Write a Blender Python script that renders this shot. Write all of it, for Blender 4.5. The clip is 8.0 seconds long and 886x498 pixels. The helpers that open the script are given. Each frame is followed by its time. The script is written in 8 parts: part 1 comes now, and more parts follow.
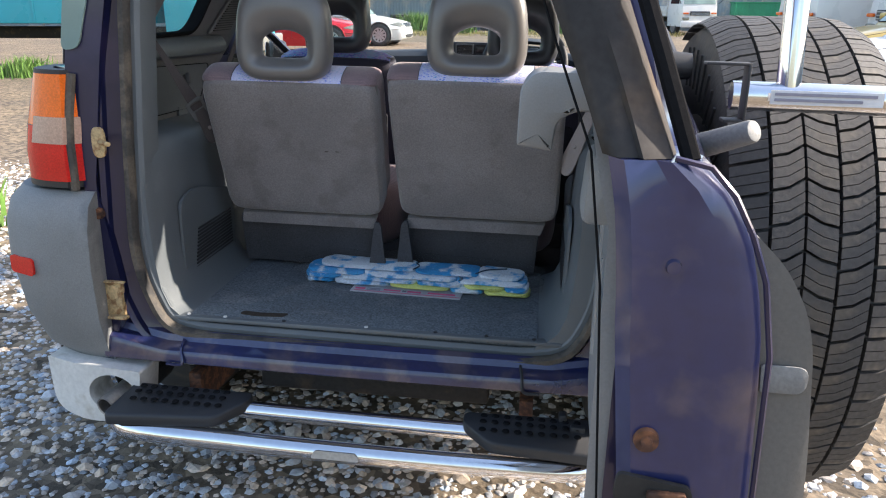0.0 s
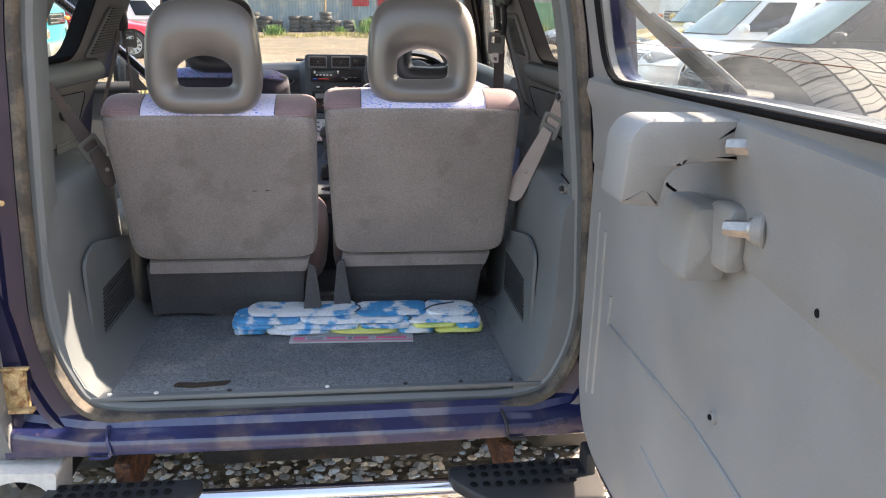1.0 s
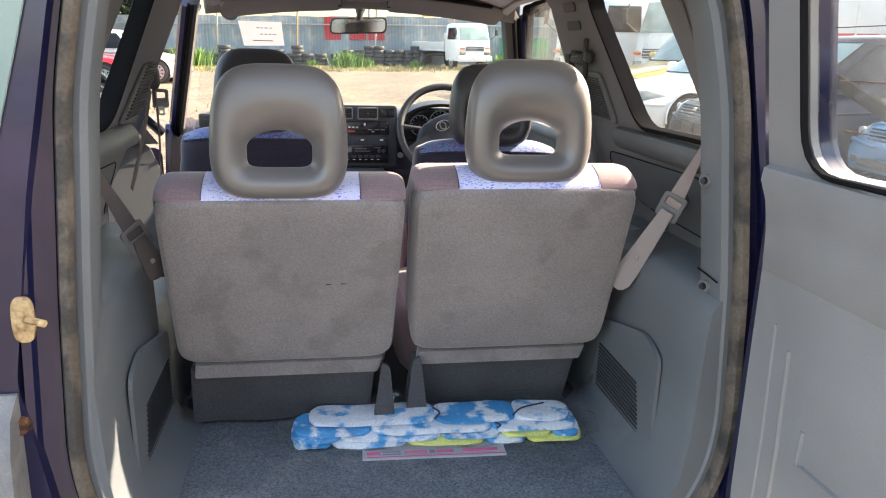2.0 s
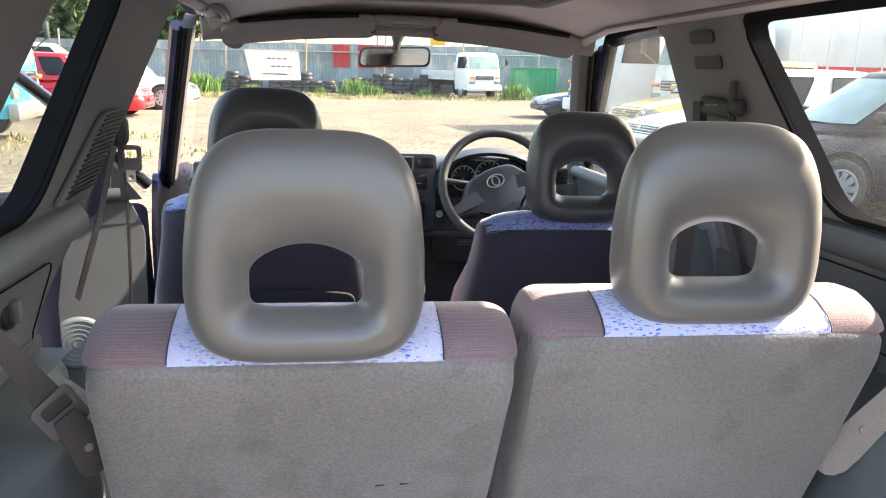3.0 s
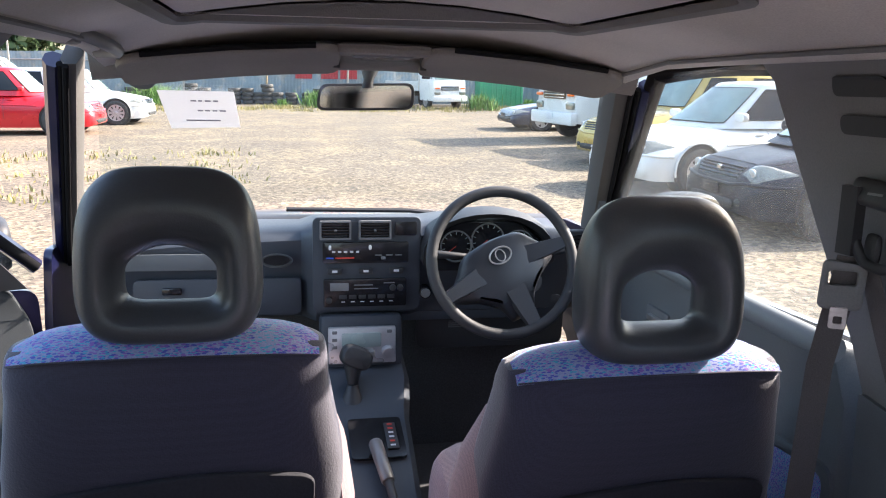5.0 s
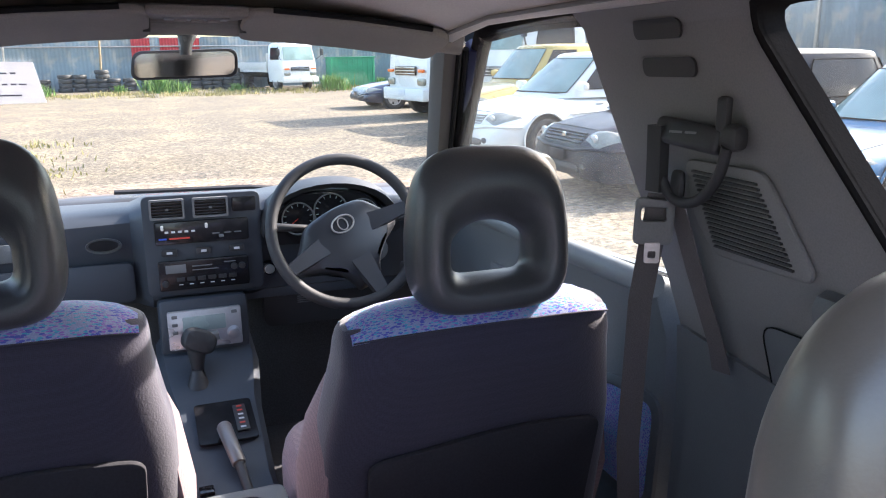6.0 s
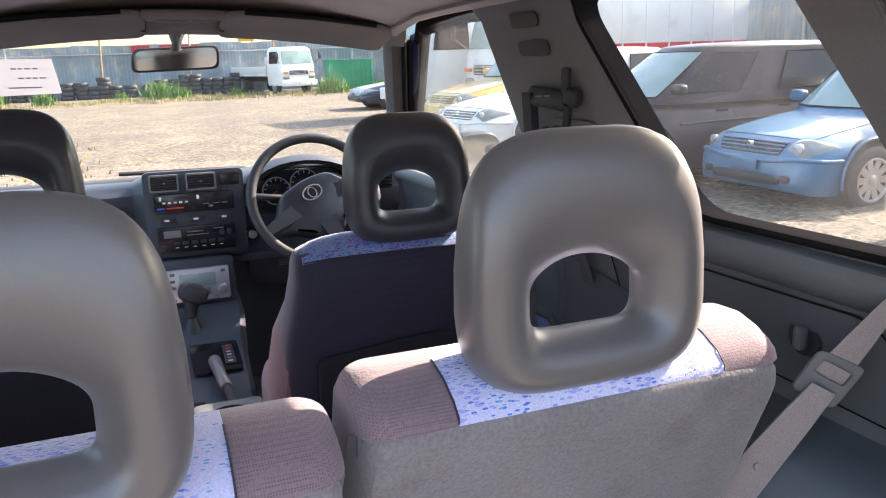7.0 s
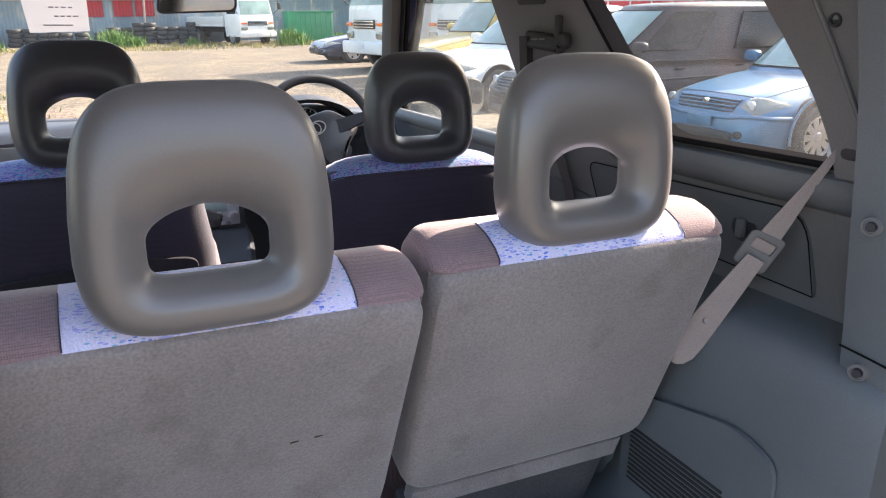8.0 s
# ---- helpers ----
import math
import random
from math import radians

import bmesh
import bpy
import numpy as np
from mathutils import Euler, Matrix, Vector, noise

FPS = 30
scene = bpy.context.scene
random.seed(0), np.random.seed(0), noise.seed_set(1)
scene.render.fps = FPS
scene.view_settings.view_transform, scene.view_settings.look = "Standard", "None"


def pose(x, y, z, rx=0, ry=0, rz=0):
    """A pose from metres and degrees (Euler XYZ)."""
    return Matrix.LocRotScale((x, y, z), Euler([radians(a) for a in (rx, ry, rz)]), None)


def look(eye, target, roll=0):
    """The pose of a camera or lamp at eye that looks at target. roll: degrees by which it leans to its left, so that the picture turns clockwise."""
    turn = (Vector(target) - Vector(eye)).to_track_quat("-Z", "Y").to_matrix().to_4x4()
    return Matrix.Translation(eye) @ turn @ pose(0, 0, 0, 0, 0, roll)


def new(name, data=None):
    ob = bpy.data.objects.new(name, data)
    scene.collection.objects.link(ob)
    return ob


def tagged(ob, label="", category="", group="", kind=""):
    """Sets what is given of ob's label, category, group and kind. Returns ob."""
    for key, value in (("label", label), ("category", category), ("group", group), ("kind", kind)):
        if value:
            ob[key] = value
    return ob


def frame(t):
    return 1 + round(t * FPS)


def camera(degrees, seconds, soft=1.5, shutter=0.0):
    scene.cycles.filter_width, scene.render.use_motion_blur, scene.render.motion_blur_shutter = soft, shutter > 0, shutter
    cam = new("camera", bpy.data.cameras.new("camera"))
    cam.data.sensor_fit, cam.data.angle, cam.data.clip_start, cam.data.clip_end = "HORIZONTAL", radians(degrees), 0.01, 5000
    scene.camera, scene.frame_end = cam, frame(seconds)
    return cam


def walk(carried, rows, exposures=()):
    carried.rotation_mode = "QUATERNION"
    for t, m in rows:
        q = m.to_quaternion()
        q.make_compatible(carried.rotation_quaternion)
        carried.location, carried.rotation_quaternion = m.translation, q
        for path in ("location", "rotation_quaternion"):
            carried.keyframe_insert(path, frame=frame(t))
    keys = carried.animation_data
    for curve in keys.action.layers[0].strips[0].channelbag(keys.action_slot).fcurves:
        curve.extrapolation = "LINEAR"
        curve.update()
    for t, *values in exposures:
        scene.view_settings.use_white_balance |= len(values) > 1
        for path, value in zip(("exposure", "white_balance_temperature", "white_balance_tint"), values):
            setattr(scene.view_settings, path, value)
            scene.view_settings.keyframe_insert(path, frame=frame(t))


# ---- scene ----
cam = camera(60.6, 8.0, soft=1.1)
PATH = [
    (0, (0.441, -1.815, 1.327), (0.198, 0.078, 0.731), 1.3),
    (0.2, (0.352, -1.819, 1.343), (0.262, 0.088, 0.748), 1.0),
    (0.3, (0.311, -1.818, 1.349), (0.286, 0.09, 0.751), 0.8),
    (0.5, (0.244, -1.788, 1.356), (0.316, 0.118, 0.756), 0.7),
    (1, (0.092, -1.646, 1.368), (0.319, 0.252, 0.781), 1.0),
    (1.5, (-0.094, -1.528, 1.406), (0.178, 0.376, 0.858), 0.6),
    (1.7, (-0.155, -1.455, 1.421), (0.138, 0.45, 0.89), 0.8),
    (2.8, (-0.176, -0.778, 1.435), (0.151, 1.142, 0.983), 2.5),
    (3, (-0.221, -0.646, 1.453), (0.083, 1.281, 1.013), 2.1),
    (3.5, (-0.24, -0.413, 1.493), (-0.058, 1.536, 1.081), 1.5),
    (4, (-0.147, -0.202, 1.515), (-0.113, 1.758, 1.119), 1.8),
    (4.2, (-0.138, -0.142, 1.519), (-0.1, 1.817, 1.12), 2.3),
    (5.3, (-0.196, 0.017, 1.538), (0.347, 1.894, 1.112), 1.6),
    (5.5, (-0.175, 0.028, 1.52), (0.441, 1.881, 1.086), 1.8),
    (6, (-0.13, -0.011, 1.5), (0.6, 1.793, 1.039), -0.0),
    (6.5, (-0.12, -0.205, 1.467), (0.586, 1.609, 1.007), -0.6),
    (7, (-0.133, -0.397, 1.467), (0.588, 1.411, 1.009), -1.2),
    (7.5, (-0.23, -0.455, 1.439), (0.585, 1.295, 0.918), -1.1),
    (8, (-0.341, -0.616, 1.447), (0.47, 1.123, 0.881), 0.1),
]
EXPOSURES = [(0.0, 1.42, 6375, 13), (0.5, 2.0, 6850, 15), (1.0, 2.2, 7325, 17), (1.5, 2.36, 7325, 17), (1.7, 2.4, 7325, 17), (2.8, 2.6, 7050, 14), (3.5, 2.46, 6950, 15), (4.0, 2.56, 6990, 17), (5.3, 2.24, 6225, 16), (6.0, 2.42, 6225, 17), (6.5, 2.33, 6720, 19), (7.0, 2.27, 6650, 20), (8.0, 2.18, 6850, 20)]
walk(cam, [(t, look(eye, target, roll)) for t, eye, target, roll in PATH], EXPOSURES)

# ---- world and sun ----
SUN_EL, SUN_AZ = radians(33), radians(78)  # azimuth from +y (car's nose) towards +x (its right side)
world = bpy.data.worlds.new("sky_world")
scene.world = world
world.use_nodes = True
wn = world.node_tree.nodes
sky = wn.new("ShaderNodeTexSky")
sky.sky_type, sky.sun_disc = "NISHITA", False
sky.sun_elevation, sky.sun_rotation = SUN_EL, SUN_AZ
sky.air_density, sky.dust_density, sky.ozone_density = 1.3, 3.0, 1.0
wn["Background"].inputs["Strength"].default_value = 0.15
world.node_tree.links.new(sky.outputs[0], wn["Background"].inputs["Color"])
sun = new("sun", bpy.data.lights.new("sun", "SUN"))
sun.data.energy, sun.data.angle, sun.data.color = 4.0, radians(0.6), (1.0, 0.90, 0.76)
SUN_DIR = Vector((math.sin(SUN_AZ) * math.cos(SUN_EL), math.cos(SUN_AZ) * math.cos(SUN_EL), math.sin(SUN_EL)))
sun.matrix_world = look(SUN_DIR * 30, (0, 0, 0))


# ---- materials ----
def socket(node, *names):
    for n in names:
        if n in node.inputs:
            return node.inputs[n]
    return None


def mat(name, base, rough=0.6, metal=0.0, tone=0.25, tone_scale=6.0, grain=0.15, grain_scale=180.0, bump=0.15,
        bump_scale=None, second=None, second_at=0.62, coat=0.0, sheen=0.0, spec=0.5, random_tone=0.0, island=0.0, tint=None):
    """A surface with broad tone shifts, fine grain and relief, and stains of a second colour."""
    m = bpy.data.materials.new(name)
    m.use_nodes = True
    nt = m.node_tree
    N, Lk = nt.nodes, nt.links
    b = N["Principled BSDF"]
    co = N.new("ShaderNodeTexCoord")
    n1, n2 = N.new("ShaderNodeTexNoise"), N.new("ShaderNodeTexNoise")
    for n, s, d in ((n1, tone_scale, 4), (n2, grain_scale, 3)):
        n.inputs["Scale"].default_value, n.inputs["Detail"].default_value = s, d
        Lk.new(co.outputs["Object"], n.inputs["Vector"])
    r1, r2 = N.new("ShaderNodeMapRange"), N.new("ShaderNodeMapRange")
    for r, n, a in ((r1, n1, tone), (r2, n2, grain)):
        r.inputs["From Min"].default_value, r.inputs["From Max"].default_value = 0.25, 0.75
        r.inputs["To Min"].default_value, r.inputs["To Max"].default_value = 1 - a, 1 + a
        Lk.new(n.outputs["Fac"], r.inputs["Value"])
    mul = N.new("ShaderNodeMath")
    mul.operation = "MULTIPLY"
    Lk.new(r1.outputs[0], mul.inputs[0]), Lk.new(r2.outputs[0], mul.inputs[1])
    last = mul.outputs[0]
    for amount, kind in ((random_tone, "object"), (island, "island")):
        if amount:
            if kind == "object":
                src = N.new("ShaderNodeObjectInfo").outputs["Random"]
            else:
                src = N.new("ShaderNodeNewGeometry").outputs["Random Per Island"]
            rr, mm = N.new("ShaderNodeMapRange"), N.new("ShaderNodeMath")
            rr.inputs["To Min"].default_value, rr.inputs["To Max"].default_value = 1 - amount, 1 + amount
            mm.operation = "MULTIPLY"
            Lk.new(src, rr.inputs["Value"]), Lk.new(rr.outputs[0], mm.inputs[0]), Lk.new(last, mm.inputs[1])
            last = mm.outputs[0]
    scale = N.new("ShaderNodeVectorMath")
    scale.operation = "SCALE"
    col = (*base, 1)
    if second:
        n3, ramp, mix = N.new("ShaderNodeTexNoise"), N.new("ShaderNodeMapRange"), N.new("ShaderNodeMix")
        n3.inputs["Scale"].default_value, n3.inputs["Detail"].default_value = tone_scale * 1.7, 6
        Lk.new(co.outputs["Object"], n3.inputs["Vector"])
        ramp.inputs["From Min"].default_value, ramp.inputs["From Max"].default_value = second_at - 0.04, second_at + 0.06
        Lk.new(n3.outputs["Fac"], ramp.inputs["Value"])
        mix.data_type = "RGBA"
        Lk.new(ramp.outputs[0], mix.inputs["Factor"])
        mix.inputs[6].default_value, mix.inputs[7].default_value = col, (*second, 1)
        Lk.new(mix.outputs[2], scale.inputs[0])
    else:
        scale.inputs[0].default_value = base
    Lk.new(last, scale.inputs["Scale"])
    Lk.new(scale.outputs[0], b.inputs["Base Color"])
    rv = N.new("ShaderNodeMapRange")
    rv.inputs["From Min"].default_value, rv.inputs["From Max"].default_value = 0.3, 0.7
    rv.inputs["To Min"].default_value, rv.inputs["To Max"].default_value = max(0.02, rough - 0.08), min(1, rough + 0.08)
    Lk.new(n1.outputs["Fac"], rv.inputs["Value"]), Lk.new(rv.outputs[0], b.inputs["Roughness"])
    b.inputs["Metallic"].default_value = metal
    socket(b, "Specular IOR Level", "Specular").default_value = spec
    if coat:
        socket(b, "Coat Weight", "Clearcoat").default_value = coat
        socket(b, "Coat Roughness", "Clearcoat Roughness").default_value = 0.08
    if sheen:
        socket(b, "Sheen Weight", "Sheen").default_value = sheen
    if bump:
        bp, n4 = N.new("ShaderNodeBump"), N.new("ShaderNodeTexNoise")
        n4.inputs["Scale"].default_value, n4.inputs["Detail"].default_value = bump_scale or grain_scale, 3
        Lk.new(co.outputs["Object"], n4.inputs["Vector"])
        bp.inputs["Strength"].default_value, bp.inputs["Distance"].default_value = bump, 0.002 if (bump_scale or grain_scale) > 40 else 0.02
        Lk.new(n4.outputs["Fac"], bp.inputs["Height"]), Lk.new(bp.outputs[0], b.inputs["Normal"])
    return m


def glass(name, tint=(0.93, 0.97, 0.95), rough=0.0, dust=0.0, dust_col=(0.8, 0.78, 0.75)):
    """Thin clear pane: transparent with a mirror film, and a little dust."""
    m = bpy.data.materials.new(name)
    m.use_nodes = True
    nt = m.node_tree
    N, Lk = nt.nodes, nt.links
    N.remove(N["Principled BSDF"])
    out = N["Material Output"]
    tr, gl, mx, lw = N.new("ShaderNodeBsdfTransparent"), N.new("ShaderNodeBsdfGlossy"), N.new("ShaderNodeMixShader"), N.new("ShaderNodeLayerWeight")
    pw, fr = N.new("ShaderNodeMath"), N.new("ShaderNodeMath")
    pw.operation, pw.inputs[1].default_value = "POWER", 5.0
    fr.operation, fr.inputs[1].default_value, fr.inputs[2].default_value = "MULTIPLY_ADD", 0.55, 0.022
    Lk.new(lw.outputs["Facing"], pw.inputs[0]), Lk.new(pw.outputs[0], fr.inputs[0])
    tr.inputs["Color"].default_value = (*tint, 1)
    gl.inputs["Roughness"].default_value = max(rough, 0.01)
    Lk.new(fr.outputs[0], mx.inputs[0]), Lk.new(tr.outputs[0], mx.inputs[1]), Lk.new(gl.outputs[0], mx.inputs[2])
    last = mx
    if dust:
        di, m2, no, ra, co = N.new("ShaderNodeBsdfDiffuse"), N.new("ShaderNodeMixShader"), N.new("ShaderNodeTexNoise"), N.new("ShaderNodeMapRange"), N.new("ShaderNodeTexCoord")
        di.inputs["Color"].default_value = (*dust_col, 1)
        no.inputs["Scale"].default_value, no.inputs["Detail"].default_value = 5.0, 5
        Lk.new(co.outputs["Object"], no.inputs["Vector"])
        ra.inputs["From Min"].default_value, ra.inputs["From Max"].default_value = 0.3, 0.75
        ra.inputs["To Min"].default_value, ra.inputs["To Max"].default_value = dust * 0.4, dust * 1.6
        Lk.new(no.outputs["Fac"], ra.inputs["Value"]), Lk.new(ra.outputs[0], m2.inputs[0])
        Lk.new(mx.outputs[0], m2.inputs[1]), Lk.new(di.outputs[0], m2.inputs[2])
        last = m2
    Lk.new(last.outputs[0], out.inputs["Surface"])
    return m


def patterned(name, base, marks, scale=(60, 60, 60), rough=0.9, density=0.45):
    """Woven cloth with small coloured dashes strewn over it."""
    m = mat(name, base, rough, tone=0.06, grain=0.2, grain_scale=500, bump=0.4, sheen=0.2)
    nt = m.node_tree
    N, Lk = nt.nodes, nt.links
    b = N["Principled BSDF"]
    old = b.inputs["Base Color"].links[0].from_socket
    co = N["Texture Coordinate"]
    last = old
    for i, (colour, cut, turn) in enumerate(marks):
        mp, vo, lt, wn_, gt, both, mx = (N.new("ShaderNodeMapping"), N.new("ShaderNodeTexVoronoi"), N.new("ShaderNodeMath"),
                                         N.new("ShaderNodeTexNoise"), N.new("ShaderNodeMath"), N.new("ShaderNodeMath"), N.new("ShaderNodeMix"))
        mp.inputs["Rotation"].default_value = (turn, turn * 0.6, turn)
        mp.inputs["Location"].default_value = (i * 3.7, i * 1.3, i)
        mp.inputs["Scale"].default_value = scale
        Lk.new(co.outputs["Object"], mp.inputs["Vector"]), Lk.new(mp.outputs[0], vo.inputs["Vector"])
        vo.inputs["Scale"].default_value = 1.0
        lt.operation, lt.inputs[1].default_value = "LESS_THAN", cut
        Lk.new(vo.outputs["Distance"], lt.inputs[0])
        wn_.inputs["Scale"].default_value = 14 + 5 * i
        Lk.new(co.outputs["Object"], wn_.inputs["Vector"])
        gt.operation, gt.inputs[1].default_value = "GREATER_THAN", density
        Lk.new(wn_.outputs["Fac"], gt.inputs[0])
        both.operation = "MULTIPLY"
        Lk.new(lt.outputs[0], both.inputs[0]), Lk.new(gt.outputs[0], both.inputs[1])
        mx.data_type = "RGBA"
        mx.inputs[7].default_value = (*colour, 1)
        Lk.new(both.outputs[0], mx.inputs["Factor"]), Lk.new(last, mx.inputs[6])
        last = mx.outputs[2]
    Lk.new(last, b.inputs["Base Color"])
    return m


def woven(name, base, dot, scale=260.0, sheen=0.3):
    """Cloth with a fine grid of raised dots."""
    m = mat(name, base, 0.9, tone=0.1, grain=0.15, grain_scale=300, bump=0.3, sheen=sheen)
    N, Lk = m.node_tree.nodes, m.node_tree.links
    b = N["Principled BSDF"]
    old = b.inputs["Base Color"].links[0].from_socket
    vo, lt, mx = N.new("ShaderNodeTexVoronoi"), N.new("ShaderNodeMath"), N.new("ShaderNodeMix")
    vo.inputs["Scale"].default_value = scale
    vo.inputs["Randomness"].default_value = 0.15
    Lk.new(N["Texture Coordinate"].outputs["Object"], vo.inputs["Vector"])
    lt.operation, lt.inputs[1].default_value = "LESS_THAN", 0.38
    Lk.new(vo.outputs["Distance"], lt.inputs[0])
    mx.data_type = "RGBA"
    mx.inputs[7].default_value = (*dot, 1)
    Lk.new(lt.outputs[0], mx.inputs["Factor"]), Lk.new(old, mx.inputs[6]), Lk.new(mx.outputs[2], b.inputs["Base Color"])
    return m


VINYL = mat("grey_vinyl", (0.130, 0.119, 0.113), 0.38, spec=1.0, sheen=0.15, tone=0.12, tone_scale=5, grain=0.04, grain_scale=420, bump=0.06, bump_scale=420)
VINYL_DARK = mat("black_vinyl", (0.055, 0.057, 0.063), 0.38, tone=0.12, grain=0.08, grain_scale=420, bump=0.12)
VELOUR = mat("grey_velour", (0.222, 0.202, 0.199), 0.95, tone=0.16, tone_scale=7, grain=0.22, grain_scale=260, bump=0.5, sheen=0.35, second=(0.187, 0.167, 0.162), second_at=0.6)
VELOUR_LOW = mat("dark_grey_carpet_cloth", (0.062, 0.062, 0.068), 0.95, tone=0.2, grain=0.3, grain_scale=240, bump=0.5)
BROWN = woven("mauve_woven_cloth", (0.240, 0.163, 0.172), (0.150, 0.105, 0.118), 420)
PATCH = patterned("pale_blue_patterned_cloth", (0.60, 0.60, 0.82), (((0.10, 0.20, 0.68), 0.30, 0.35), ((0.16, 0.42, 0.66), 0.26, -0.4), ((0.36, 0.38, 0.78), 0.36, 0.7)), (95, 300, 240), density=0.50)
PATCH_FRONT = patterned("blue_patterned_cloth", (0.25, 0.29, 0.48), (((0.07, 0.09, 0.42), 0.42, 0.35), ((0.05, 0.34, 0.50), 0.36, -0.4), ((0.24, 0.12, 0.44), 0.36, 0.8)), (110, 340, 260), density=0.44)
NAVY_CLOTH = woven("dark_navy_seat_cloth", (0.030, 0.027, 0.048), (0.021, 0.020, 0.036), 420, 0.45)
POCKET = mat("dark_seat_back_board", (0.022, 0.022, 0.028), 0.9, tone=0.15, grain=0.2, grain_scale=250, bump=0.3)
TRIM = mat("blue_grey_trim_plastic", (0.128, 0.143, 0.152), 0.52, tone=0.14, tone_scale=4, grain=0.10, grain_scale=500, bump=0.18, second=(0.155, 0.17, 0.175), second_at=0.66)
# Dark fittings, and the blue-grey trim darkened for the shaded right side.
TRIM_DARK = mat("dark_and_shaded_trim", (0.105, 0.115, 0.122), 0.55, tone=0.12, grain=0.1, grain_scale=500, bump=0.18)
DOOR_TRIM = mat("grey_door_lining", (0.250, 0.252, 0.252), 0.5, tone=0.2, tone_scale=3, grain=0.07, grain_scale=500, bump=0.15, second=(0.27, 0.262, 0.252), second_at=0.6)
LINING = mat("grey_headlining", (0.46, 0.435, 0.41), 0.95, tone=0.08, grain=0.14, grain_scale=380, bump=0.3)
# Lining darkened in colour for the unlit underside above the windscreen.
LINING_UNLIT = mat("unlit_header_lining", (0.19, 0.178, 0.165), 0.95, tone=0.12, grain=0.14, grain_scale=380, bump=0.3)
# Door trim with the open passenger door's shade put into its colour.
DOOR_SHADED = mat("shaded_door_plastic", (0.052, 0.057, 0.062), 0.8, spec=0.08, tone=0.14, tone_scale=4, grain=0.1, grain_scale=500, bump=0.15)
POST = mat("dark_post_trim", (0.10, 0.095, 0.09), 0.75, tone=0.12, grain=0.1, grain_scale=420, bump=0.2, spec=0.2)
PILLAR = mat("grey_pillar_trim", (0.148, 0.149, 0.150), 0.7, tone=0.12, tone_scale=4, grain=0.1, grain_scale=420, bump=0.2)
CARPET = mat("dark_cargo_carpet", (0.125, 0.142, 0.156), 0.97, tone=0.22, tone_scale=5, grain=0.55, grain_scale=210, bump=0.7, second=(0.165, 0.174, 0.182), second_at=0.58)
MUD = mat("dry_mud", (0.04, 0.028, 0.018), 0.95, tone=0.3, grain=0.3, grain_scale=120, bump=0.6)
RUBBER = mat("black_rubber", (0.014, 0.014, 0.015), 0.8, tone=0.15, grain=0.12, grain_scale=300, bump=0.15, spec=0.0)
TYRE = mat("tyre_rubber", (0.043, 0.042, 0.042), 0.66, tone=0.25, tone_scale=9, grain=0.25, grain_scale=160, bump=0.3, second=(0.075, 0.066, 0.055), second_at=0.6)
PLASTIC = mat("black_plastic", (0.026, 0.027, 0.030), 0.55, tone=0.12, grain=0.1, grain_scale=400, bump=0.12)
GLOSS_BLACK = mat("gloss_black_plastic", (0.012, 0.012, 0.014), 0.18, tone=0.1, grain=0.05, bump=0.02)
DASH = mat("dark_blue_grey_dash", (0.036, 0.044, 0.057), 0.55, tone=0.1, tone_scale=4, grain=0.1, grain_scale=600, bump=0.2)
WHEEL_PAD = mat("grey_black_wheel_pad", (0.030, 0.032, 0.037), 0.36, tone=0.12, grain=0.06, grain_scale=420, bump=0.1)
PAINT = mat("dark_indigo_paint", (0.008, 0.010, 0.045), 0.30, metal=0.2, tone=0.25, tone_scale=3, grain=0.05, bump=0.03, coat=0.7, second=(0.022, 0.018, 0.06), second_at=0.58)
PAINT_FADED = mat("faded_purple_paint", (0.016, 0.022, 0.085), 0.34, metal=0.15, tone=0.3, tone_scale=5, grain=0.12, grain_scale=90, bump=0.05, coat=1.0, second=(0.085, 0.070, 0.100), second_at=0.54)
FRAME_BROWN = mat("grey_brown_window_frame", (0.050, 0.046, 0.044), 0.75, spec=0.1, tone=0.35, tone_scale=8, grain=0.15, grain_scale=150, bump=0.1, second=(0.085, 0.065, 0.05), second_at=0.58)
SEAL = mat("faded_door_seal", (0.11, 0.092, 0.072), 0.7, tone=0.35, tone_scale=9, grain=0.25, grain_scale=150, bump=0.2, second=(0.05, 0.046, 0.042), second_at=0.52)
BUMPER = mat("weathered_grey_bumper", (0.20, 0.205, 0.205), 0.62, tone=0.16, tone_scale=5, grain=0.14, grain_scale=300, bump=0.25, second=(0.145, 0.15, 0.155), second_at=0.6)
CLAD = mat("dark_weathered_cladding", (0.115, 0.112, 0.106), 0.6, tone=0.16, tone_scale=5, grain=0.1, grain_scale=300, bump=0.12)
WHITE_TANK = mat("white_painted_metal", (0.62, 0.61, 0.58), 0.5, tone=0.12, grain=0.1, grain_scale=80, bump=0.05, second=(0.42, 0.39, 0.33), second_at=0.64)
CHROME = mat("chrome", (0.72, 0.72, 0.73), 0.10, metal=1.0, tone=0.05, grain=0.04, grain_scale=60, bump=0.0)
STEEL = mat("dull_steel", (0.40, 0.38, 0.36), 0.48, metal=0.9, tone=0.15, grain=0.15, grain_scale=120, bump=0.1)
ALU = mat("cast_aluminium", (0.55, 0.55, 0.56), 0.35, metal=0.85, tone=0.1, grain=0.1, bump=0.05)
RUST = mat("rusty_steel", (0.16, 0.07, 0.035), 0.8, metal=0.2, tone=0.4, tone_scale=30, grain=0.4, grain_scale=140, bump=0.5, second=(0.07, 0.035, 0.025), second_at=0.5)
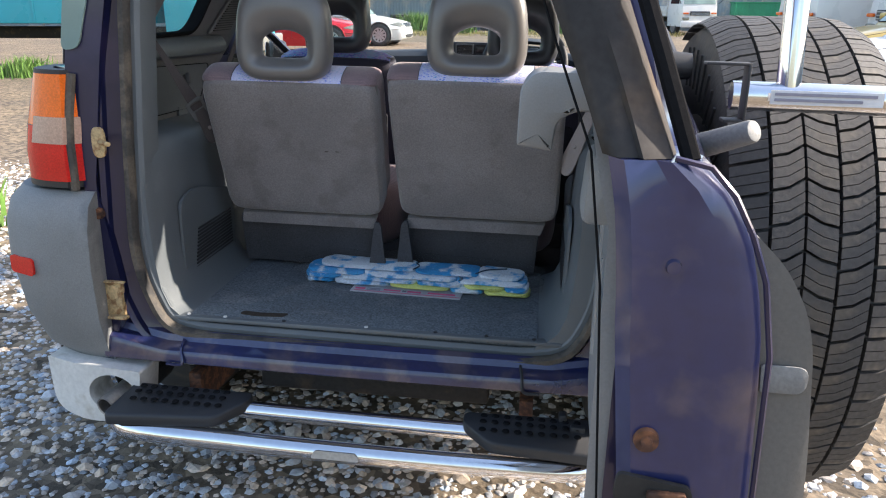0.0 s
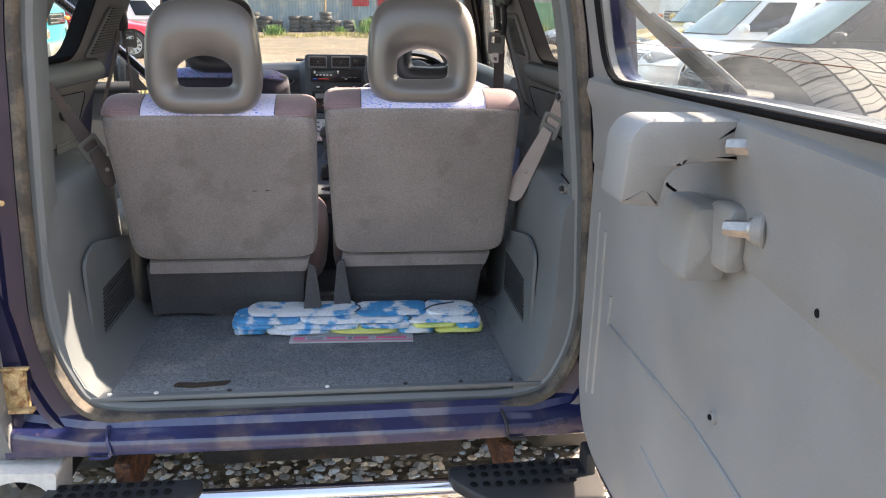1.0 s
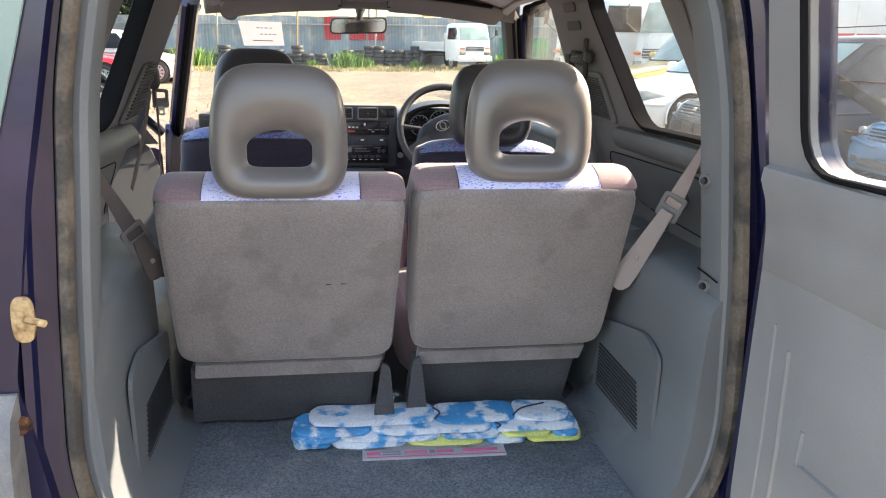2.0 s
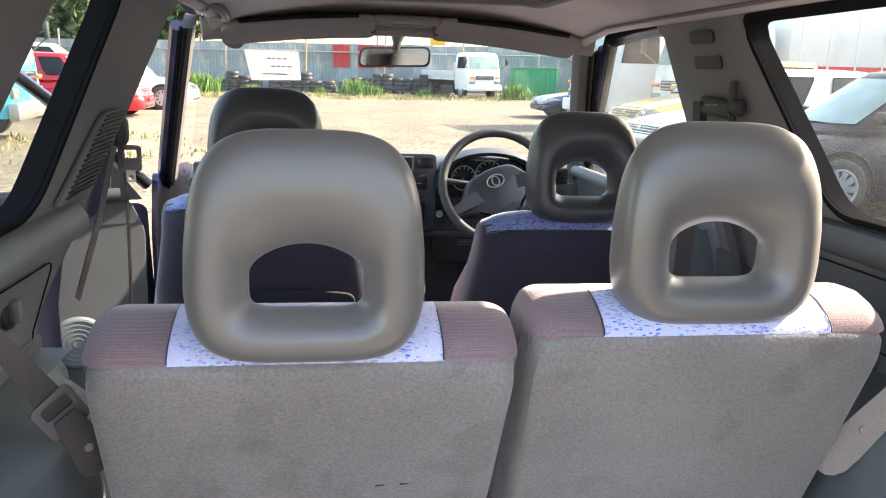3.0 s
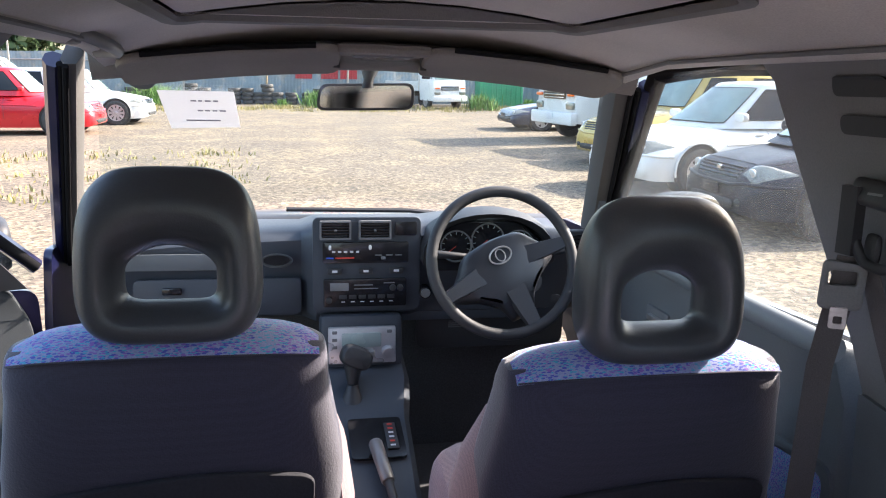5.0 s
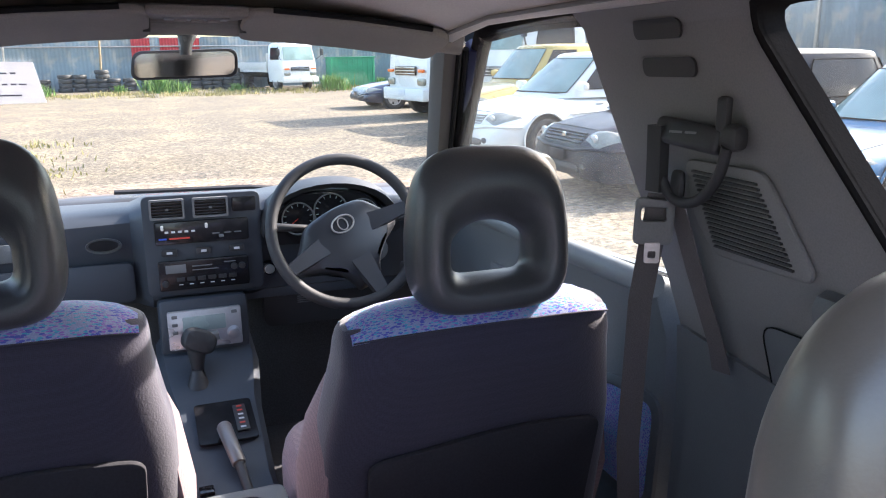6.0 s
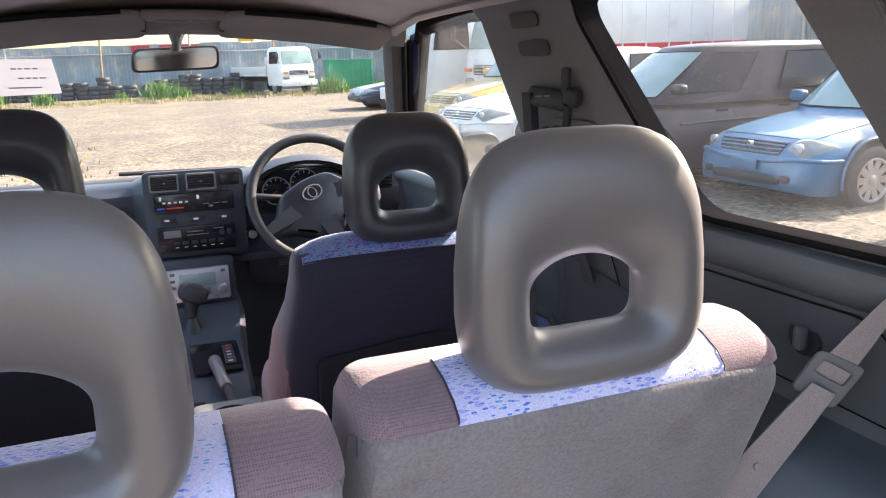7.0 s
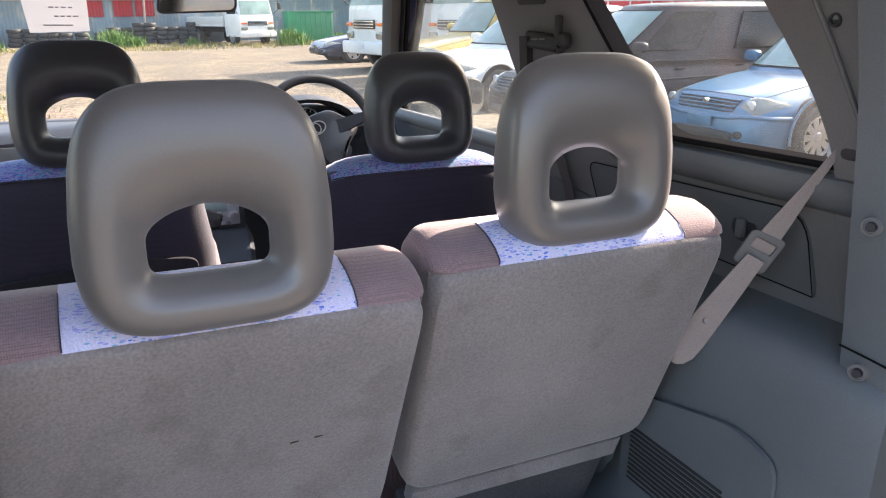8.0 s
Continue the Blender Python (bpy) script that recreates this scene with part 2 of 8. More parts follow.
TAN = mat("yellowed_latch_metal", (0.52, 0.38, 0.20), 0.6, metal=0.3, tone=0.3, tone_scale=30, grain=0.3, grain_scale=150, bump=0.3, second=(0.30, 0.17, 0.08), second_at=0.55)
UNDER = mat("underbody_black", (0.02, 0.019, 0.018), 0.85, tone=0.3, grain=0.3, grain_scale=90, bump=0.3, second=(0.06, 0.042, 0.028), second_at=0.6)
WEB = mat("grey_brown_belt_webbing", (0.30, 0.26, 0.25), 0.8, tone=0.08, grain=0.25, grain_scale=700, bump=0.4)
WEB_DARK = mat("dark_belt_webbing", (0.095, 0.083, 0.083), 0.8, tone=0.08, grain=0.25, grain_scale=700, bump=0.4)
RED_LENS = mat("red_lamp_lens", (0.62, 0.018, 0.012), 0.2, tone=0.15, grain=0.2, grain_scale=220, bump=0.1, coat=0.15)
AMBER_LENS = mat("amber_lamp_lens", (0.80, 0.15, 0.012), 0.2, tone=0.15, grain=0.2, grain_scale=220, bump=0.1, coat=0.15)
CLEAR_LENS = mat("clear_lamp_lens", (0.46, 0.30, 0.22), 0.15, tone=0.15, grain=0.2, grain_scale=220, bump=0.1, coat=0.5)
PAPER = mat("white_paper", (0.60, 0.60, 0.63), 0.85, tone=0.04, grain=0.03, bump=0.05)
def see_through(m, share, colour):
    """Lets part of the light pass through a thin sheet."""
    N, Lk = m.node_tree.nodes, m.node_tree.links
    t, mx = N.new("ShaderNodeBsdfTranslucent"), N.new("ShaderNodeMixShader")
    t.inputs["Color"].default_value = (*colour, 1)
    mx.inputs[0].default_value = share
    Lk.new(N["Principled BSDF"].outputs[0], mx.inputs[1]), Lk.new(t.outputs[0], mx.inputs[2])
    Lk.new(mx.outputs[0], N["Material Output"].inputs["Surface"])


see_through(PAPER, 0.42, (0.85, 0.85, 0.85))
INK = mat("grey_pen_ink", (0.26, 0.26, 0.32), 0.8, tone=0.1, grain=0.1, bump=0)
WHITE = mat("white_plastic", (0.72, 0.72, 0.70), 0.5, tone=0.06, grain=0.05, bump=0.05)
SILVER = mat("silver_painted_plastic", (0.50, 0.51, 0.53), 0.32, metal=0.6, tone=0.05, grain=0.04, bump=0.02)
DISPLAY = mat("grey_lcd", (0.30, 0.36, 0.35), 0.25, tone=0.05, grain=0.03, bump=0)
BUTTON = mat("grey_buttons", (0.14, 0.145, 0.15), 0.5, tone=0.1, grain=0.05, bump=0)
MARK_WHITE = mat("white_print", (0.65, 0.66, 0.68), 0.6, tone=0.05, grain=0.05, bump=0)
MARK_RED = mat("red_print", (0.65, 0.06, 0.04), 0.6, tone=0.05, grain=0.05, bump=0)
GLASS = glass("window_glass", (0.95, 0.98, 0.97), dust=0.022)
GLASS_DUSTY = glass("dusty_window_glass", (0.95, 0.98, 0.97), dust=0.09)
GLASS_CAR = mat("car_window_glass", (0.014, 0.018, 0.022), 0.12, tone=0.2, tone_scale=2, grain=0.02, bump=0, spec=0.2)
# The sky's reflection is painted in as a pale teal base colour.
GLASS_PALE = mat("sky_coloured_glass", (0.22, 0.31, 0.29), 0.10, tone=0.35, tone_scale=2, grain=0.02, bump=0, spec=0.35)
POLY = glass("clear_film_bag", (0.99, 0.99, 0.99), rough=0.1, dust=0.015)
MIRROR = mat("mirror_face", (0.55, 0.56, 0.56), 0.03, metal=1.0, tone=0.02, grain=0.02, bump=0)


# ---- mesh helpers ----
def thing(name, label, category, at=(0, 0, 0), group="", kind=""):
    e = new(name)
    e.empty_display_size = 0.05
    e.matrix_basis = Matrix.Translation(at)
    return tagged(e, label, category, group, kind)


def mesh_of(name, bm, material, sharp=38):
    bmesh.ops.recalc_face_normals(bm, faces=bm.faces)
    me = bpy.data.meshes.new(name)
    bm.to_mesh(me)
    bm.free()
    me.polygons.foreach_set("use_smooth", [True] * len(me.polygons))
    me.set_sharp_from_angle(angle=radians(sharp))
    me.materials.append(material)
    return me


def part(name, bm, material, parent=None, label="", sharp=38, at=None):
    """Links a bmesh (in world places) as ONE mesh under a thing or a part."""
    ob = new(name, mesh_of(name, bm, material, sharp))
    if parent is not None:
        ob.parent = parent
        if parent.parent is None:
            ob.matrix_parent_inverse = parent.matrix_basis.inverted()
    if label:
        ob["label"] = label
    return ob


def solo(name, bm, material, label, category, group="", kind="", sharp=38):
    return tagged(part(name, bm, material, None, "", sharp), label, category, group, kind)


def place(name, mesh, parent, m, label=""):
    """Another object on a mesh that is already there."""
    ob = new(name, mesh)
    ob.parent = parent
    if parent.parent is None:
        ob.matrix_parent_inverse = parent.matrix_basis.inverted()
    ob.matrix_basis = m
    if label:
        ob["label"] = label
    return ob


def box(c, s, bevel=0.004, seg=2, turn=None):
    bm = bmesh.new()
    bmesh.ops.create_cube(bm, size=1)
    bmesh.ops.scale(bm, vec=s, verts=bm.verts)
    if bevel:
        bmesh.ops.bevel(bm, geom=bm.edges[:], offset=min(bevel, min(s) * 0.49), segments=seg, affect="EDGES", profile=0.5)
    if turn is not None:
        bmesh.ops.transform(bm, matrix=turn, verts=bm.verts)
    bmesh.ops.translate(bm, vec=c, verts=bm.verts)
    return bm


def join(*bms):
    out = bms[0]
    for b in bms[1:]:
        me = bpy.data.meshes.new("tmp")
        b.to_mesh(me)
        b.free()
        out.from_mesh(me)
        bpy.data.meshes.remove(me)
    return out


def moved(bm, m):
    bmesh.ops.transform(bm, matrix=m, verts=bm.verts)
    return bm


def loft(rings, closed=True, caps=True, loop=False):
    """Skin through rings of equal count. loop: last ring joins the first."""
    bm = bmesh.new()
    vs = [[bm.verts.new(p) for p in r] for r in rings]
    n = len(rings[0])
    pairs = list(zip(vs, vs[1:])) + ([(vs[-1], vs[0])] if loop else [])
    for a, b in pairs:
        for i in range(n if closed else n - 1):
            j = (i + 1) % n
            bm.faces.new((a[i], a[j], b[j], b[i]))
    if caps and closed and not loop:
        bm.faces.new(vs[0][::-1])
        bm.faces.new(vs[-1])
    return bm


def circle(c, r, ax, n=20, ry=None):
    """A ring about the axis ax."""
    a = Vector(ax).normalized()
    u = a.orthogonal().normalized() if abs(a.z) > 0.9 else a.cross(Vector((0, 0, 1))).normalized()
    v = a.cross(u)
    ry = ry or r
    return [Vector(c) + u * math.cos(k * math.tau / n) * r + v * math.sin(k * math.tau / n) * ry for k in range(n)]


def rod(p, q, r, r2=None, n=16, round_ends=0.0):
    p, q = Vector(p), Vector(q)
    d = (q - p).normalized()
    r2 = r if r2 is None else r2
    if round_ends:
        e = round_ends
        rings = [circle(p, r - e, d, n), circle(p + d * e * 0.3, r - e * 0.3, d, n), circle(p + d * e, r, d, n),
                 circle(q - d * e, r2, d, n), circle(q - d * e * 0.3, r2 - e * 0.3, d, n), circle(q, r2 - e, d, n)]
    else:
        rings = [circle(p, r, d, n), circle(q, r2, d, n)]
    return loft(rings)


def smooth_line(pts, n=8):
    """Catmull-Rom through points."""
    P = [Vector(p) for p in pts]
    P = [P[0] * 2 - P[1]] + P + [P[-1] * 2 - P[-2]]
    out = []
    for i in range(1, len(P) - 2):
        for k in range(n):
            t = k / n
            a, b, c, d = P[i - 1:i + 3]
            out.append(0.5 * ((2 * b) + (c - a) * t + (2 * a - 5 * b + 4 * c - d) * t * t + (3 * b - a - 3 * c + d) * t ** 3))
    out.append(P[-2])
    return out


def pipe(pts, r, n=12, loop=False, flat=1.0):
    """A tube along points."""
    pts = [Vector(p) for p in pts]
    rings, side = [], None
    for i, p in enumerate(pts):
        if loop:
            d = pts[(i + 1) % len(pts)] - pts[i - 1]
        else:
            d = pts[min(i + 1, len(pts) - 1)] - pts[max(i - 1, 0)]
        d.normalize()
        if side is None:
            side = d.orthogonal().normalized()
        side = (side - d * side.dot(d)).normalized()
        up = d.cross(side)
        rad = r[i] if isinstance(r, (list, tuple)) else r
        rings.append([p + (side * math.cos(k * math.tau / n) + up * math.sin(k * math.tau / n) * flat) * rad for k in range(n)])
    return loft(rings, loop=loop)


def strap(pts, wide, width, thick=0.0016):
    """A flat band along points; wide: one direction, or one for each point."""
    pts = [Vector(p) for p in pts]
    rings = []
    for i, p in enumerate(pts):
        d = (pts[min(i + 1, len(pts) - 1)] - pts[max(i - 1, 0)]).normalized()
        w = Vector(wide[i] if isinstance(wide, list) else wide)
        w = (w - d * w.dot(d)).normalized() * width / 2
        t = d.cross(w).normalized() * thick / 2
        rings.append([p - w - t, p + w - t, p + w + t, p - w + t])
    return loft(rings)


def rounded(pts, r, seg=5):
    """A polygon in 2D with its corners rounded; r one radius or one for each corner."""
    n, out = len(pts), []
    for i in range(n):
        a, b, c = Vector(pts[i - 1]), Vector(pts[i]), Vector(pts[(i + 1) % n])
        rr = r[i] if isinstance(r, (list, tuple)) else r
        u, v = (a - b), (c - b)
        k = min(rr, u.length * 0.48, v.length * 0.48)
        if k < 1e-4:
            out.append(tuple(b))
            continue
        p, q = b + u.normalized() * k, b + v.normalized() * k
        for s in range(seg + 1):
            t = s / seg
            out.append(tuple(p * (1 - t) ** 2 + b * 2 * t * (1 - t) + q * t * t))
    return out


def panel(outline, holes=(), thick=0.02, mapf=None, us=(), vs=(), bevel=0.0):
    """A board from a 2D outline with holes, cut at the levels us and vs, thickened and bent into place by mapf(u, v, w)."""
    bm = bmesh.new()
    for loop in (outline, *holes):
        v = [bm.verts.new((p[0], p[1], 0)) for p in loop]
        for i in range(len(v)):
            bm.edges.new((v[i], v[(i + 1) % len(v)]))
    bmesh.ops.triangle_fill(bm, use_beauty=True, use_dissolve=True, edges=bm.edges[:])
    if any(True for f in bm.faces if f.normal.z < 0):
        bmesh.ops.recalc_face_normals(bm, faces=bm.faces)
    for f in bm.faces:
        if f.normal.z < 0:
            f.normal_flip()
    for axis, levels in (((1, 0, 0), us), ((0, 1, 0), vs)):
        for l in levels:
            bmesh.ops.bisect_plane(bm, geom=bm.verts[:] + bm.edges[:] + bm.faces[:], plane_co=Vector(axis) * l, plane_no=axis)
    if thick:
        ex = bmesh.ops.extrude_face_region(bm, geom=bm.faces[:])
        bmesh.ops.translate(bm, vec=(0, 0, thick), verts=[g for g in ex["geom"] if isinstance(g, bmesh.types.BMVert)])
    if bevel:
        rim = [e for e in bm.edges if len(e.link_faces) == 2 and abs(e.calc_face_angle(0)) > 1.0]
        bmesh.ops.bevel(bm, geom=rim, offset=bevel, segments=2, affect="EDGES", profile=0.5)
    if mapf:
        for v in bm.verts:
            v.co = mapf(v.co.x, v.co.y, v.co.z)
    return bm


def band(outline, width, thick, mapf):
    """A frame of that width round a 2D outline (outside it)."""
    c = Vector((sum(p[0] for p in outline) / len(outline), sum(p[1] for p in outline) / len(outline)))
    n, inner, outer = len(outline), [], []
    for i in range(n):
        a, b, d = Vector(outline[i - 1]), Vector(outline[i]), Vector(outline[(i + 1) % n])
        t = (d - a).normalized()
        nrm = Vector((t.y, -t.x))
        if nrm.dot(b - c) < 0:
            nrm = -nrm
        inner.append(b)
        outer.append(b + nrm * width)
    rings = []
    for p, q in zip(inner, outer):
        rings.append([mapf(p.x, p.y, 0), mapf(p.x, p.y, thick * 0.8), mapf((p.x + q.x) / 2, (p.y + q.y) / 2, thick), mapf(q.x, q.y, thick * 0.7), mapf(q.x, q.y, 0)])
    return loft(rings, loop=True)


def superring(cx, cz, a, b, n=40, e=2.6):
    """A rounded-square ring in x and z."""
    out = []
    for k in range(n):
        t = k * math.tau / n
        c, s = math.cos(t), math.sin(t)
        out.append((cx + a * math.copysign(abs(c) ** (2 / e), c), cz + b * math.copysign(abs(s) ** (2 / e), s)))
    return out


def cushion(c, s, e=5.0, n=28, m=14, turn=None, puff=3.5, taper=0.0):
    """A soft block: rounded in plan and in section. taper: share by which its top is narrower."""
    rings = []
    for j in range(m + 1):
        w = -1 + 2 * j / m
        f = max(1 - abs(w) ** puff, 0.0) ** (1 / puff) if 0 < j < m else 0.0
        f = max(f, 0.02)
        ring = []
        for k in range(n):
            t = (k + 0.5) * math.tau / n
            cc, ss = math.cos(t), math.sin(t)
            x = math.copysign(abs(cc) ** (2 / e), cc) * (1 - (1 - f) * min(s[1], s[0]) / s[0])
            z = math.copysign(abs(ss) ** (2 / e), ss) * (1 - (1 - f) * min(s[1], s[2]) / s[2])
            ring.append(Vector((x * s[0] / 2 * (1 - taper * (z + 1) / 2), w * s[1] / 2, z * s[2] / 2)))
        rings.append(ring)
    bm = loft(rings)
    if turn is not None:
        bmesh.ops.transform(bm, matrix=turn, verts=bm.verts)
    bmesh.ops.translate(bm, vec=c, verts=bm.verts)
    return bm


def bars(parent, origin, u, v, rows, material, thick=0.0006, name="print_bar"):
    """Unreadable print: thin bars of (u, v, length, height) on a plane."""
    u, v = Vector(u), Vector(v)
    w = u.cross(v).normalized()
    out = []
    for a, b, l, h in rows:
        o = Vector(origin) + u * a + v * b
        p = [o, o + u * l, o + u * l + v * h, o + v * h]
        out.append(loft([p, [q + w * thick for q in p]]))
    return part(name, join(*out), material, parent)


# ================= the car: shell and trim =================
def half_width(z):
    """Half the cabin's width at the inner faces of its sides."""
    pts = ((0.3, 0.66), (0.95, 0.69), (1.05, 0.684), (1.2, 0.632), (1.4, 0.580), (1.56, 0.540), (1.62, 0.492), (1.70, 0.40))
    for (a, b), (c, d) in zip(pts, pts[1:]):
        if z <= c:
            return b + (d - b) * max(0, (z - a)) / (c - a)
    return pts[-1][1]


def side_map(s, off=0.0):
    """(y, z, depth outwards) on the side s (-1 left, 1 right)."""
    return lambda u, v, w: Vector((s * (half_width(v) + off + w), u, v))


ZLEV = (1.0, 1.05, 1.12, 1.2, 1.3, 1.4, 1.48, 1.56, 1.59, 1.62)
suv = thing("suv", "dark indigo small off-road car with its tailgate and passenger door open", "car", (0, 0.9, 0))
QWIN = rounded([(0.045, 1.262), (0.485, 1.258), (0.700, 1.572), (0.235, 1.574)], [0.05, 0.05, 0.05, 0.05], 5)
PANE_SHIFT = 0.032
QWINS = {1: QWIN, -1: rounded([(0.12, 1.252), (0.43, 1.258), (0.640, 1.572), (0.30, 1.574)], [0.05, 0.05, 0.05, 0.05], 5)}


def swollen(ring, d):
    n, out = len(ring), []
    c = Vector((sum(p[0] for p in ring) / n, sum(p[1] for p in ring) / n))
    for i in range(n):
        a, b, e = Vector(ring[i - 1]), Vector(ring[i]), Vector(ring[(i + 1) % n])
        t = (e - a).normalized()
        nr = Vector((t.y, -t.x))
        out.append(tuple(b + (nr if nr.dot(b - c) > 0 else -nr) * d))
    return out


QHOLES = {k: swollen(v, 0.008) for k, v in QWINS.items()}


def quarter_trim(s):
    win, hole = QWINS[s], QHOLES[s]
    # upper lining with the window opening; it ends forward at the door post
    out = rounded([(-0.075, 1.0), (0.925, 1.0), (0.935, 1.19), (1.06, 1.575), (1.06, 1.66), (-0.02, 1.66), (-0.045, 1.45)] if s > 0 else [(-0.075, 1.0), (0.60, 1.0), (0.625, 1.095), (0.835, 1.345), (1.05, 1.575), (1.06, 1.66), (-0.02, 1.66), (-0.045, 1.45)], [0, 0.01, 0.02, 0.05, 0, 0, 0] if s > 0 else [0, 0.01, 0.03, 0.08, 0.05, 0, 0, 0])
    up = part("quarter_lining", panel(out, [hole], 0.02, side_map(s), vs=ZLEV), PILLAR, suv, "grey moulded quarter trim with window opening")
    # window reveal
    part("window_seal", band(win, 0.011, -0.010, side_map(s, -0.001)), RUBBER, up, "black rubber window seal")
    rev = loft([[side_map(s)(p[0], p[1], -0.004) for p in win], [side_map(s)(p[0], p[1], PANE_SHIFT) for p in win]], caps=False)
    part("window_reveal", rev, RUBBER, up)
    pane = panel(swollen(win, 0.004), [], 0.004, side_map(s, PANE_SHIFT), vs=ZLEV)
    ob = part("quarter_window", pane, GLASS_DUSTY if s > 0 else GLASS, suv, "clear quarter window pane")
    ob.visible_shadow = False
    # raised air-vent plate on the door post
    vp = rounded([(0.640, 1.246), (0.805, 1.246), (0.838, 1.300), (0.842, 1.380), (0.695, 1.379), (0.632, 1.262)] if s > 0 else [(0.515, 1.245), (0.675, 1.238), (0.805, 1.362), (0.79, 1.380), (0.665, 1.378)], 0.02)
    plate = part("vent_plate", panel(vp, [], 0.010, side_map(s, -0.010), vs=ZLEV, bevel=0.004), PILLAR, up)
    for i in range(17):
        z = 1.259 + i * 0.0064
        a, b = 0.660 + (z - 1.259) * 0.45, 0.797 + (z - 1.259) * 0.25
        if s < 0:
            z = 1.256 + i * 0.0073
            a, b = 0.542 + (z - 1.25) * 1.10, 0.668 + (z - 1.25) * 1.02
        part("vent_slat", strap([side_map(s, -0.012)(a, z, 0), side_map(s, -0.012)((a + b) / 2, z + 0.0015, 0), side_map(s, -0.012)(b, z + 0.003, 0)], (0, 0, 1), 0.0030, 0.005), PLASTIC, plate)
    # lower pocket lining seam panel with a knob
    pk = rounded([(0.17, 1.03), (0.735, 1.05), (0.735, 1.165), (0.17, 1.175)] if s > 0 else [(0.17, 1.02), (0.57, 1.02), (0.58, 1.155), (0.17, 1.165)], [0.0, 0.02, 0.03, 0.05])
    # On the right, shade is put into the trim's colour.
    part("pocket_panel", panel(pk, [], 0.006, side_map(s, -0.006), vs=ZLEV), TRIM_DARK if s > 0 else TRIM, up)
    part("seam_line", pipe([side_map(s, -0.007)(p[0], p[1], 0) for p in pk], 0.0012, 6, loop=True), RUBBER, up)
    kx = side_map(s, -0.004)(0.30 if s > 0 else 0.43, 1.118, 0)
    part("knob_cup", rod(kx, kx - Vector((s * 0.006, 0, 0)), 0.027, 0.025, 18), PLASTIC, up)
    part("coat_knob", moved(box((0, 0, 0), (0.016, 0.016, 0.034), 0.006), Matrix.Translation(kx - Vector((s * 0.012, 0, 0)))), PILLAR, up)
    # rear pillar cover, proud of the lining, behind the window's edge
    edge = [(0.118, 1.03), (0.113, 1.16), (0.108, 1.265), (0.138, 1.353), (0.176, 1.418), (0.218, 1.483), (0.285, 1.59), (0.30, 1.64)] if s > 0 else [(0.125, 1.03), (0.122, 1.16), (0.138, 1.265), (0.208, 1.353), (0.258, 1.418), (0.308, 1.483), (0.39, 1.59), (0.42, 1.64)]
    pc = rounded([(-0.05, 1.03)] + edge + [(-0.02, 1.64), (-0.045, 1.40)], [0, 0.01, 0.04, 0.04, 0.03, 0.02, 0.02, 0.02, 0, 0, 0])
    cover = part("pillar_cover", panel(pc, [], 0.014, side_map(s, -0.014), vs=ZLEV, bevel=0.004), PILLAR, up, "grey rear pillar cover")
    part("cover_step", pipe([side_map(s, -0.016)(y, z, 0) for y, z in ((0.045, 1.06), (0.040, 1.20), (0.062, 1.32), (0.10, 1.42), (0.145, 1.52), (0.175, 1.60))], 0.006, 8, flat=0.6), PILLAR, cover)
    for y, z in ((0.098, 1.455), (0.03, 1.165)):
        k0 = side_map(s, -0.015)(y, z, 0)
        part("cover_screw", loft([circle(k0 - Vector((k, 0, 0)), r, (1, 0, 0), 16) for r, k in ((0.010, -0.003), (0.009, 0.002), (0.006, 0.002), (0.005, -0.001))]), PLASTIC, cover)
    # two slots high on the post
    for y, z, w in ((0.87, 1.553, 0.10), (0.855, 1.503, 0.11)) if s > 0 else ():
        so = rounded([(y - w / 2, z - 0.013), (y + w / 2, z - 0.013), (y + w / 2, z + 0.013), (y - w / 2, z + 0.013)], 0.012)
        part("trim_slot", panel(so, [], 0.004, side_map(s, -0.005), vs=(1.48, 1.5, 1.53, 1.56)), PLASTIC, up)
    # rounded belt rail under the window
    # The right rail is darkened for shade too.
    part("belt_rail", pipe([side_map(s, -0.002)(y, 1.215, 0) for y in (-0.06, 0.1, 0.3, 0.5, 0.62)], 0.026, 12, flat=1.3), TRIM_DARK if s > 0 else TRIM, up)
    # cargo side box over the wheel
    sec = ((0.445, 0.545), (0.470, 0.552), (0.495, 0.575), (0.514, 0.62), (0.526, 0.70), (0.532, 0.80), (0.536, 0.92), (0.541, 0.966),
           (0.553, 0.988), (0.575, 0.998), (0.63, 1.002), (0.72, 1.004), (0.72, 0.5), (0.445, 0.5))
    rings = []
    for y, g in ((-0.062, 0.012), (-0.03, 0.004), (0.1, 0), (0.38, 0), (0.46, 0.02), (0.54, 0.085), (0.60, 0.10)):
        rings.append([Vector((s * (x + (g if i < 10 else 0)), y, z - (0.004 if y < 0 else 0))) for i, (x, z) in enumerate(sec)])
    sidebox = part("cargo_side_trim", loft(rings), TRIM, suv, "blue-grey plastic cargo side trim over the wheel")
    # As with the pocket, the right panel carries its shade as colour.
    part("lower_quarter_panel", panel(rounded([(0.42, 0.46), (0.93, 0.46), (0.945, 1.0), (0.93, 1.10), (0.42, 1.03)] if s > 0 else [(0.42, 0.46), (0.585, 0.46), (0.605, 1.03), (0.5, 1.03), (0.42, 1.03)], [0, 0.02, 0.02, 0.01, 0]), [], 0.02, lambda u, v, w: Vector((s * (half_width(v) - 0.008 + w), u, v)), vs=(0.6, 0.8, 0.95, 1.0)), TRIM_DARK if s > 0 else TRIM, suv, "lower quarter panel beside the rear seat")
    part("wheel_arch_trim", box((s * 0.590, 0.60, 0.65), (0.13, 0.34, 0.34), 0.04, 4), TRIM, suv, "moulded trim over the wheel arch beside the rear seat")
